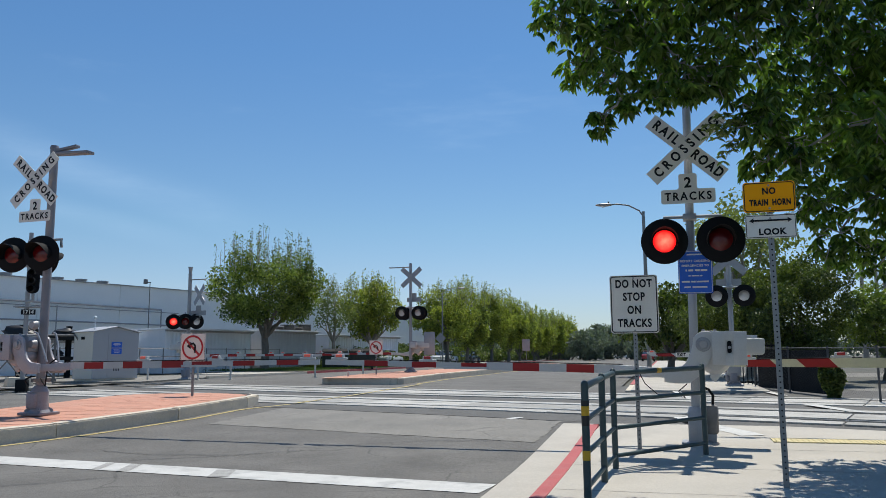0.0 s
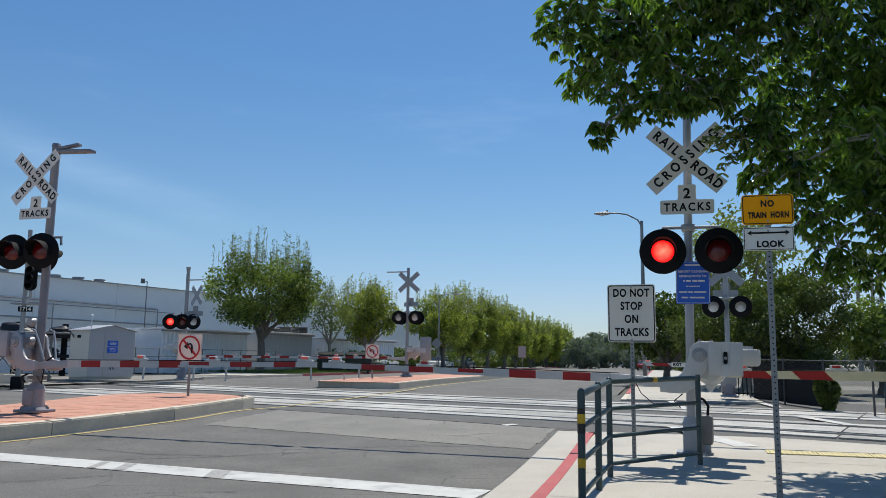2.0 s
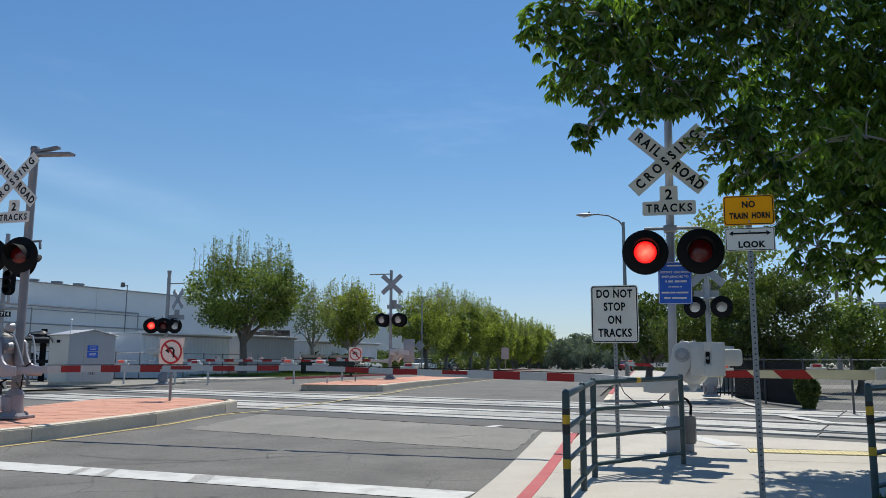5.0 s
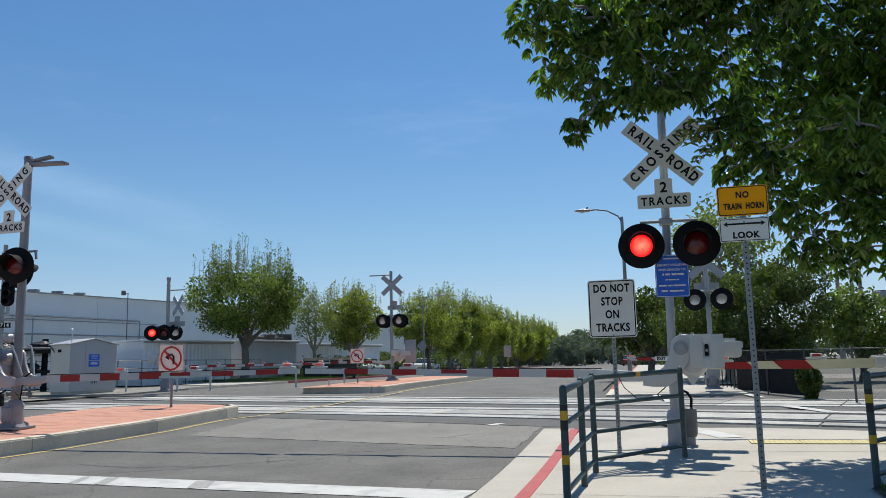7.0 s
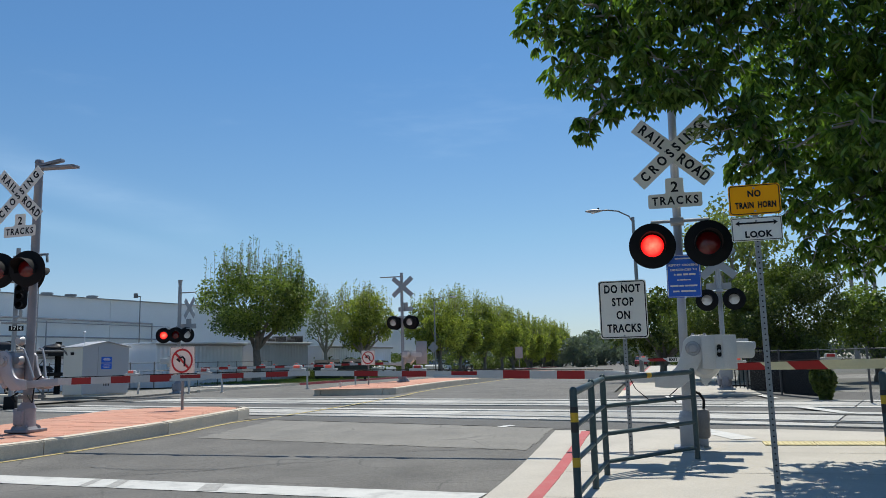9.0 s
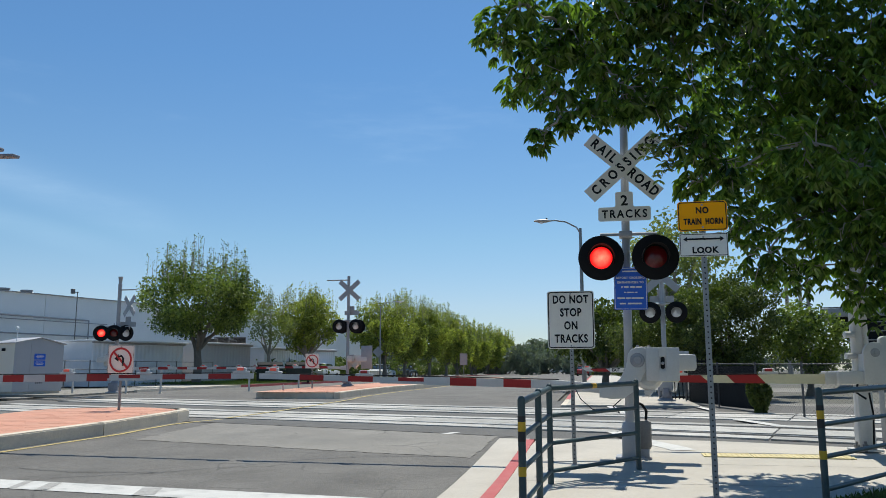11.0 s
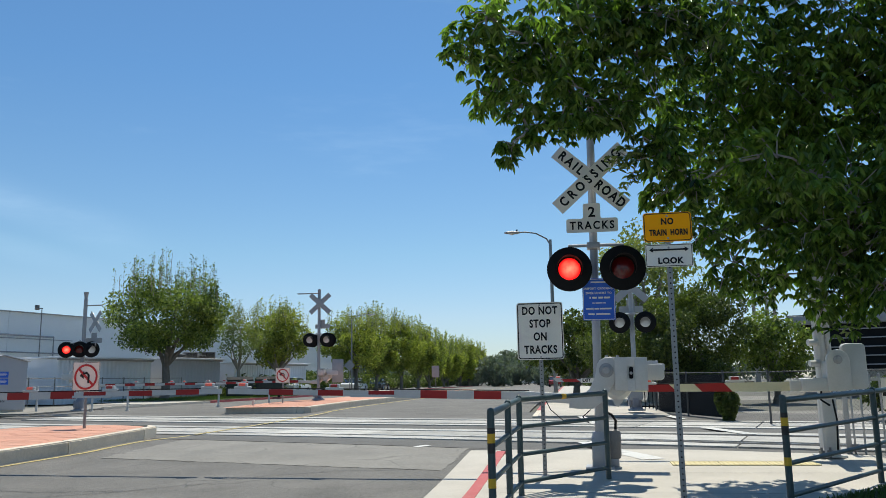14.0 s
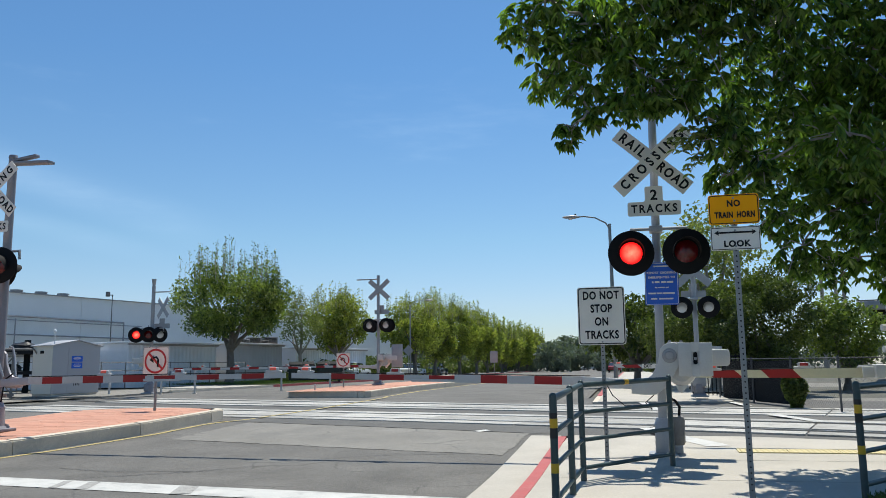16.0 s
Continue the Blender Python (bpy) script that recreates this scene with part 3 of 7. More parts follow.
walk_line((0.25, 14.0), (1.1, 11.5), 0.34, "white painted guide line across the walk")
strip("walk_line", (2.35, 24.0), (2.72, 20.6), 0.2, 0.036, PAINT_WHITE, "white painted guide line beyond the tracks", steps=20)
strip("walk_line", (2.74, 17.3), (3.2, 15.3), 0.26, 0.036, PAINT_WHITE, "white painted guide line between the tracks", steps=20)
strip("walk_line", (0.2, 23.0), (0.55, 19.0), 0.2, 0.036, PAINT_WHITE, "white painted guide line beyond the tracks", steps=20)
sheet("far_walk", -0.9, 2.6, 22.2, 120, 0.06, CONCRETE, "pale concrete pavement beyond the tracks", nr=1, nu=80, thick=0.14)
sheet("far_kerb", -1.05, -0.9, 25.5, 120, 0.065, KERB_RED, "far kerb with worn red paint", nr=1, nu=80, thick=0.14)
sheet("far_kerb", -1.05, -0.9, 22.2, 25.5, 0.05, KERB_CON, "bare concrete kerb dropping to the crossing", nr=1, nu=6, thick=0.12)
sheet("far_left_shoulder", -23.5, -19.4, 26.5, 36.0, 0.07, GRAVEL, "pale gravel shoulder beside the equipment hut", nr=1, nu=12, thick=0.1)
sheet("far_left_walk", -23.5, -19.4, 36.0, 160, 0.10, CONCRETE, "pale concrete pavement on the far side", nr=1, nu=80, thick=0.14)
sheet("far_left_kerb", -19.4, -19.25, 31.0, 41.0, 0.12, KERB_CON, "far kerb of bare pale concrete", nr=1, nu=10, thick=0.14)
sheet("far_left_kerb", -19.4, -19.25, 41.0, 160, 0.12, KERB_RED, "far kerb painted red", nr=1, nu=80, thick=0.14)
sheet("left_walk", -23.0, -19.4, -6, 13.0, 0.10, CONCRETE, "pale concrete pavement across the road", nr=1, nu=20, thick=0.14)
sheet("verge", -26.5, -19.7, 41.5, 75, 0.13, GRASS_SOIL, "strip of lawn under the street trees", nr=2, nu=20)
tagged(band("verge", [(1.86, -4), (11.0, -4), (11.0, 17.4), (1.86, 7.72)], 0.10, GRASS_SOIL, "shaded lawn beside the pavement"), category="lawn")


def tactile(r0, r1, u0, u1):
    """Yellow warning tiles with truncated domes."""
    tiles = thing("tactile_paving", Matrix.Identity(4), "yellow tactile warning paving with raised domes", "tactile paving", kind="structure")
    first = None
    n = max(1, round((r1 - r0) / 0.61))
    for i in range(n):
        if first is None:
            bm = bm_new()
            box(bm, (0, 0, 0), (0.6, u1 - u0, 0.012))
            for a in range(9):
                for b in range(9):
                    rod(bm, (-0.26 + 0.065 * a, (u1 - u0) * (-0.43 + 0.1075 * b), 0.005), (-0.26 + 0.065 * a, (u1 - u0) * (-0.43 + 0.1075 * b), 0.0095), 0.013, 0.008, 6)
            ob = first = part("tile", bm, TACTILE, tiles)
        else:
            ob = new("tile", first.data)
            ob.parent = tiles
        um = (u0 + u1) / 2
        slope = math.atan2(gz(u1) - gz(u0), u1 - u0)
        ob.matrix_local = Matrix.Translation(W(r0 + 0.305 + i * 0.61, um, 0.088)) @ Matrix.Rotation(radians(YAW), 4, "Z") @ Matrix.Rotation(slope, 4, "X")


tactile(1.28, 3.11, 10.92, 11.22)


# ---- medians ----
def kerb_bend(u):
    """How far the near median leans away from the lanes, towards the camera's end."""
    if u > 13:
        return 0.0
    if u > 10.8:
        return -0.21 * (13 - u)
    return max(-1.3, -0.462 - 0.3 * (10.8 - u))


def median(name, r0, r1, u0, u1, nose, label, seg_len=2.4, brick_to=None, shear=0.0):
    """A raised island: kerb stones round a field of red pavers. nose: +1 when the rounded end is the far one."""
    def P(r, u, z):
        return W(r + shear * kerb_bend(u), u, z)

    top = thing(name, Matrix.Identity(4), label, "median", kind="structure")
    if nose > 0:
        outline = [(r1, u0), (r1, u1 - 1.3), (r1 - 0.12, u1 - 0.6), (r1 - 0.5, u1 - 0.1), ((r0 + r1) / 2, u1 + 0.15), (r0 + 0.5, u1 - 0.1), (r0 + 0.12, u1 - 0.6), (r0, u1 - 1.3), (r0, u0)]
    else:
        outline = [(r1, u1), (r1, u0 + 0.25), (r1 - 0.15, u0 + 0.05), (r1 - 0.4, u0), (r0 + 0.4, u0 + 0.25), (r0 + 0.15, u0 + 0.35), (r0, u0 + 0.6), (r0, u1)]
    pts = []
    for a, b in zip(outline, outline[1:]):
        d = math.hypot(b[0] - a[0], b[1] - a[1])
        n = max(1, round(d / seg_len))
        pts += [(a[0] + (b[0] - a[0]) * k / n, a[1] + (b[1] - a[1]) * k / n) for k in range(n)]
    pts.append(outline[-1])
    cr, cu = (r0 + r1) / 2, (u0 + u1) / 2
    for a, b in zip(pts, pts[1:]):
        d = Vector((b[0] - a[0], b[1] - a[1]))
        nrm = Vector((-d.y, d.x)).normalized() * 0.16
        if nrm.x * ((a[0] + b[0]) / 2 - cr) > 0 or (abs(d.y) < abs(d.x) * 0.5 and nrm.y * ((a[1] + b[1]) / 2 - cu) > 0):
            nrm = -nrm
        e = d.normalized() * 0.008
        bm = bm_new()
        q = [(a[0] + e.x, a[1] + e.y), (b[0] - e.x, b[1] - e.y), (b[0] - e.x + nrm.x, b[1] - e.y + nrm.y), (a[0] + e.x + nrm.x, a[1] + e.y + nrm.y)]
        lo = [bm.verts.new(P(*p, -0.05)) for p in q]
        lift = [0.215, 0.215, 0.23, 0.23]
        hi = [bm.verts.new(P(*p, z)) for p, z in zip(q, lift)]
        bm.faces.new(hi)
        for i in range(4):
            bm.faces.new((lo[i], lo[(i + 1) % 4], hi[(i + 1) % 4], hi[i]))
        es = [x for x in bm.edges if all(v in hi for v in x.verts)]
        bmesh.ops.bevel(bm, geom=es, offset=0.018, segments=2, affect="EDGES")
        part("kerb_stone", bm, KERB_CON, top)
    # bed under the pavers
    n = 40
    vs, fs = [], []
    for j in range(n + 1):
        u = u0 + (u1 - u0) * j / n
        inset = 0.14
        if nose > 0 and u > u1 - 1.3:
            inset += (r1 - r0) * 0.42 * ((u - u1 + 1.3) / 1.35) ** 2.2
        vs += [P(r0 + inset, u, 0.2245), P(r1 - inset, u, 0.2245)]
        if j:
            fs.append((2 * j - 2, 2 * j - 1, 2 * j + 1, 2 * j))
    mesh_of("paver_bed", vs, fs, BRICK, top, "reddish paver bed")
    # pavers in running bond on the stretch nearest to the crossing
    lo_u, hi_u = brick_to
    bl, bw = 0.4, 0.2
    bm = bm_new()
    box(bm, (0, 0, 0), (bl - 0.008, bw - 0.008, 0.03), bevel=0.004)
    proto = None
    count = 0
    j = 0
    u = lo_u
    while u < hi_u:
        inset = 0.17
        if nose > 0 and u > u1 - 1.3:
            inset += (r1 - r0) * 0.42 * ((u - u1 + 1.3) / 1.35) ** 2.2
        r = r0 + inset + bl / 2 + (bl / 2 if j % 2 else 0)
        while r < r1 - inset - bl / 2 + 0.02 and count < 290:
            if proto is None:
                ob = proto = part("brick", bm, BRICK, top, smooth_faces=False)
            else:
                ob = new("brick", proto.data)
                ob.parent = top
            slope = math.atan2(gz(u + 0.1) - gz(u - 0.1), 0.2)
            ob.matrix_local = Matrix.Translation(P(r, u, 0.213 + rnd.uniform(-0.002, 0.002))) @ Matrix.Rotation(radians(YAW), 4, "Z") @ Matrix.Rotation(slope, 4, "X")
            count += 1
            r += bl
        u += bw
        j += 1
    return top


median("median_near", -11.9, -8.5, -4, 16.5, 1, "raised median of red pavers with worn concrete kerb", brick_to=(9.6, 16.3), shear=1.0)
vs, fs = [], []
for k in range(91):
    u = -2 + 18.2 * k / 90
    rr = -8.32 + kerb_bend(u) + 0.3 * smooth(u, 14.5, 16.2)
    vs += [W(rr - 0.05, u, 0.007), W(rr + 0.05, u, 0.007)]
    if k:
        fs.append((2 * k - 2, 2 * k - 1, 2 * k + 1, 2 * k))
tagged(mesh_of("edge_line", vs, fs, PAINT_YELLOW), "faded yellow line beside the median kerb", "road marking", kind="structure")
median("median_far", -11.9, -8.7, 26.0, 75, -1, "raised far median of red pavers with concrete kerb", brick_to=(26.7, 33.0))


# ---- tracks ----
def track(name, s_mid):
    """Concrete crossing panels, rails in rubber-lined flangeways."""
    top = thing(name, Matrix.Identity(4), "railway track set flush in pale concrete crossing panels", "railway track", kind="structure")
    lanes = ((-1.06, 0.55), (0.0, 1.22), (1.06, 0.55))
    seg = 2.44
    protos = {}
    for i in range(14):
        t = -22.0 + i * seg
        for off, w in lanes:
            mid = TD * t + TN * (s_mid + off)
            r, u = ru_of(mid)
            if r < -21 or r > 6.5:
                continue
            if w not in protos:
                bm = bm_new()
                box(bm, (0, 0, 0), (seg - 0.03, w, 0.1), bevel=0.008)
                ob = protos[w] = part("panel", bm, PANEL, top, smooth_faces=False)
            else:
                ob = new("panel", protos[w].data)
                ob.parent = top
            slope = math.atan2(gz(u_of(mid + TD)) - gz(u_of(mid - TD)), 2)
            ob.matrix_local = Matrix.Translation((mid.x, mid.y, gz(u) - 0.05 + 0.022)) @ Matrix.Rotation(-TRK, 4, "Z") @ Matrix.Rotation(-slope, 4, "Y")
    for off in (-0.72, 0.72):
        bm = bm_new()
        n = 60
        prev = None
        for k in range(n + 1):
            t = -60 + 75 * k / n
            p = TD * t + TN * (s_mid + off)
            z = gz(u_of(p)) + 0.03
            ring = [bm.verts.new((p.x + TN.x * a, p.y + TN.y * a, z + b)) for a, b in ((-0.036, -0.12), (-0.036, 0), (0.036, 0), (0.036, -0.12))]
            if prev:
                for q in range(3):
                    bm.faces.new((prev[q], prev[q + 1], ring[q + 1], ring[q]))
            prev = ring
        part("rail", bm, RAIL_STEEL, top, smooth_faces=False)
        bm = bm_new()
        prev = None
        for k in range(n + 1):
            t = -60 + 75 * k / n
            p = TD * t + TN * (s_mid + off)
            z = gz(u_of(p)) + 0.012
            ring = [bm.verts.new((p.x + TN.x * a, p.y + TN.y * a, z)) for a in (-0.13, 0.13)]
            if prev:
                bm.faces.new((prev[0], prev[1], ring[1], ring[0]))
            prev = ring
        part("flangeway", bm, RUBBER, top, "dark rubber flangeway beside the rail", smooth_faces=False)
    return top


track("track_near", 14.85)
track("track_far", 18.95)
# ballast beside the road
vs, fs = [], []
for t in (-90, -50, -27):
    for s in (10.5, 14, 18, 24):
        p = TD * t + TN * s
        vs.append(on_ground(p.x, p.y, 0.0))
for j in range(2):
    for i in range(3):
        a = j * 4 + i
        fs.append((a, a + 1, a + 5, a + 4))
tagged(mesh_of("ballast", vs, fs, GRAVEL), "grey ballast gravel beside the tracks", "gravel", kind="stuff")

# ---- crossing signals ----
def road_pose(r, u, z=0.0, turn=0.0):
    return Matrix.Translation(W(r, u, z)) @ Matrix.Rotation(radians(YAW + turn), 4, "Z")


def board(name, pts, y, parent, face_mat, label="", thick=0.004):
    bm = bm_new()
    prism(bm, pts, y, y + thick)
    return part(name, bm, face_mat, parent, label, smooth_faces=False)


def shift(pts, dx, dz):
    return [(x + dx, z + dz) for x, z in pts]


def frame_line(parent, w, h, r, line, inset, x, z, y, material, name="border"):
    """A rounded border line on a board."""
    a = shift(rounded(w - 2 * inset, h - 2 * inset, r), x, z)
    b = shift(rounded(w - 2 * inset - 2 * line, h - 2 * inset - 2 * line, max(0.004, r - line)), x, z)
    n = len(a)
    vs = [(p[0], y, p[1]) for p in a] + [(p[0], y, p[1]) for p in b]
    return mesh_of(name, vs, [(i, (i + 1) % n, n + (i + 1) % n, n + i) for i in range(n)], material, parent)


def crossbuck(top, x, y, z, lettered=True, size=1.2, turn=0.0, face=1, front=None):
    """Two crossed blades lettered RAILROAD CROSSING."""
    wide = 0.21
    front = front or SIGN_WHITE
    for k, (ang, text) in enumerate(((-42, "RAIL ROAD"), (42, "CROSSING"))):
        a = radians(ang)
        yy = y - (0.03 if k else 0.015) * face
        bm = bm_new()
        prism(bm, [(-size / 2, -wide / 2), (size / 2, -wide / 2), (size / 2, wide / 2), (-size / 2, wide / 2)], -0.002, 0.002)
        blade = part("crossbuck_blade", bm, front, top, "white crossbuck blade with black letters" if lettered else "bare grey back of a crossbuck blade", smooth_faces=False)
        blade.matrix_local = Matrix.Translation((x, yy, z)) @ Matrix.Rotation(radians(turn), 4, "Z") @ Matrix.Rotation(-a, 4, "Y")
        if lettered:
            if k:
                words("CROSSING", 0.175, SIGN_BLACK, blade, 0, -0.0, -0.004, bold=0.006, wide=0.82, space=1.7)
            else:
                words("RAIL", 0.175, SIGN_BLACK, blade, -0.335, 0, -0.004, bold=0.006, wide=0.84, space=1.45)
                words("ROAD", 0.175, SIGN_BLACK, blade, 0.345, 0, -0.004, bold=0.006, wide=0.82, space=1.3)
        for q in (-0.06, 0.06):
            bm = bm_new()
            lathe(bm, [(0, -0.008), (0.012, -0.006), (0.013, 0.0)], 8)
            part("bolt", bm, ALU_DULL, blade, local=Matrix.Translation((q, -0.002 * face, 0.07)))


def tracks_plate(top, x, y, z, lettered=True, front=None):
    """The inverted-T plate: 2 TRACKS."""
    t = [(-0.34, -0.095), (0.34, -0.095), (0.34, 0.095), (0.115, 0.095), (0.115, 0.3), (-0.115, 0.3), (-0.115, 0.095), (-0.34, 0.095)]
    soft = []
    n = len(t)
    for i in range(n):
        p, a, b = Vector(t[i]), Vector(t[i - 1]), Vector(t[(i + 1) % n])
        e1, e2 = (a - p).normalized() * 0.025, (b - p).normalized() * 0.025
        soft += [tuple(p + e1), tuple(p + (e1 + e2) * 0.3), tuple(p + e2)]
    pl = board("tracks_plate", shift(soft, 0, 0), -0.002, top, front or SIGN_WHITE, "white plate reading 2 TRACKS" if lettered else "bare grey back of the plate")
    pl.matrix_local = Matrix.Translation((x, y, z))
    if lettered:
        words("TRACKS", 0.15, SIGN_BLACK, pl, 0, -0.005, -0.005, bold=0.004, wide=0.88, space=1.3)
        words("2", 0.19, SIGN_BLACK, pl, 0, 0.175, -0.005, bold=0.005)
    return pl


def flasher(top, x, y, z, face=1, state="dim", yaw=0.0, size=0.305, lens=None):
    """A round black background with its hood, lens and housing."""
    m = Matrix.Translation((x, y, z)) @ Matrix.Rotation(radians(yaw) + (0 if face > 0 else math.pi), 4, "Z")
    bm = bm_new()
    lathe(bm, [(0.14, 0.0), (size - 0.012, 0.0), (size, 0.006), (size, 0.014), (size - 0.02, 0.014), (0.14, 0.012)], 36)
    disc = part("flasher_background", bm, BLACK, top, "round matt black flasher background", local=m)
    bm = bm_new()
    lathe(bm, [(0, 0.2), (0.1, 0.19), (0.155, 0.1), (0.165, 0.01)], 24)
    part("lamp_housing", bm, BLACK, disc)
    bm = bm_new()
    n, r = 22, 0.165
    inner, outer = [], []
    for k in range(n + 1):
        a = radians(-25 + 230 * k / n)
        long = -0.12 - 0.2 * max(0.0, math.sin(a)) ** 0.6 if math.sin(a) > 0 else -0.1
        inner.append((bm.verts.new((r * math.cos(a), 0.0, r * math.sin(a))), bm.verts.new((r * math.cos(a), long, r * math.sin(a) - 0.02))))
        outer.append((bm.verts.new(((r + .006) * math.cos(a), 0.0, (r + .006) * math.sin(a))), bm.verts.new(((r + .006) * math.cos(a), long, (r + .006) * math.sin(a) - 0.02))))
    for k in range(n):
        bm.faces.new((inner[k][0], inner[k + 1][0], inner[k + 1][1], inner[k][1]))
        bm.faces.new((outer[k][0], outer[k][1], outer[k + 1][1], outer[k + 1][0]))
        bm.faces.new((inner[k][1], inner[k + 1][1], outer[k + 1][1], outer[k][1]))
    part("hood", bm, BLACK, disc)
    bm = bm_new()
    lathe(bm, [(0, -0.03), (0.06, -0.027), (0.11, -0.015), (0.145, 0.0)], 28)
    part("lens", bm, {"lit": LENS_LIT, "dim": LENS_DIM, "clear": LENS_CLEAR}[state], disc,
         {"lit": "glowing red lens", "dim": "dark red unlit lens", "clear": "pale clear lens"}[state])
    return disc


def mast_pole(top, h, r=0.07, material=None, base="flange"):
    bm = bm_new()
    rod(bm, (0, 0, 0.02), (0, 0, h), r, r * 0.94, 20)
    part("mast", bm, material or ALU, top)
    bm = bm_new()
    rod(bm, (0, 0, h - 0.02), (0, 0, h + 0.03), r * 1.08, r * 0.9, 18)
    part("mast_cap", bm, material or ALU, top)
    if base == "flange":
        bm = bm_new()
        for a in range(4):
            m = Matrix.Rotation(radians(90 * a + 45), 4, "Z")
            prism_pts = [(0.06, 0.05), (0.22, 0.05), (0.22, 0.09), (0.15, 0.14), (0.13, 0.42), (0.06, 0.44)]
            n0 = len(bm.verts)
            prism(bm, prism_pts, -0.02, 0.02)
            bm.verts.ensure_lookup_table()
            xform(bm, bm.verts[n0:], m)
        rod(bm, (0, 0, 0.03), (0, 0, 0.1), 0.2, 0.16, 20)
        rod(bm, (0, 0, 0.1), (0, 0, 0.42), 0.15, 0.135, 20)
        rod(bm, (0, 0, 0.40), (0, 0, 0.5), 0.15, 0.09, 20)
        box(bm, (-0.02, -0.15, 0.25), (0.18, 0.06, 0.24), bevel=0.015)
        box(bm, (-0.17, 0.02, 0.27), (0.1, 0.2, 0.26), bevel=0.02)
        part("cast_base", bm, CAST_MID, top, "ribbed cast aluminium mast base")
        bm = bm_new()
        box(bm, (0, 0, 0.035), (0.46, 0.46, 0.05), bevel=0.01)
        part("base_plate", bm, material or ALU, top)
        for a in range(4):
            bm = bm_new()
            x, y = 0.19 * math.cos(radians(90 * a + 45)), 0.19 * math.sin(radians(90 * a + 45))
            rod(bm, (x, y, 0.0), (x, y, 0.12), 0.014, None, 6)
            rod(bm, (x, y, 0.06), (x, y, 0.085), 0.028, None, 6)
            part("anchor_bolt", bm, ALU_DULL, top)
    else:
        bm = bm_new()
        box(bm, (0, 0, 0.2), (0.2, 0.2, 0.4), bevel=0.02)
        rod(bm, (0, 0, 0.38), (0, 0, 0.46), 0.11, 0.085, 18)
        part("junction_base", bm, material or ALU, top, "square cast junction box base")
        bm = bm_new()
        box(bm, (0, 0, 0.015), (0.36, 0.36, 0.03), bevel=0.006)
        part("base_plate", bm, material or ALU, top)


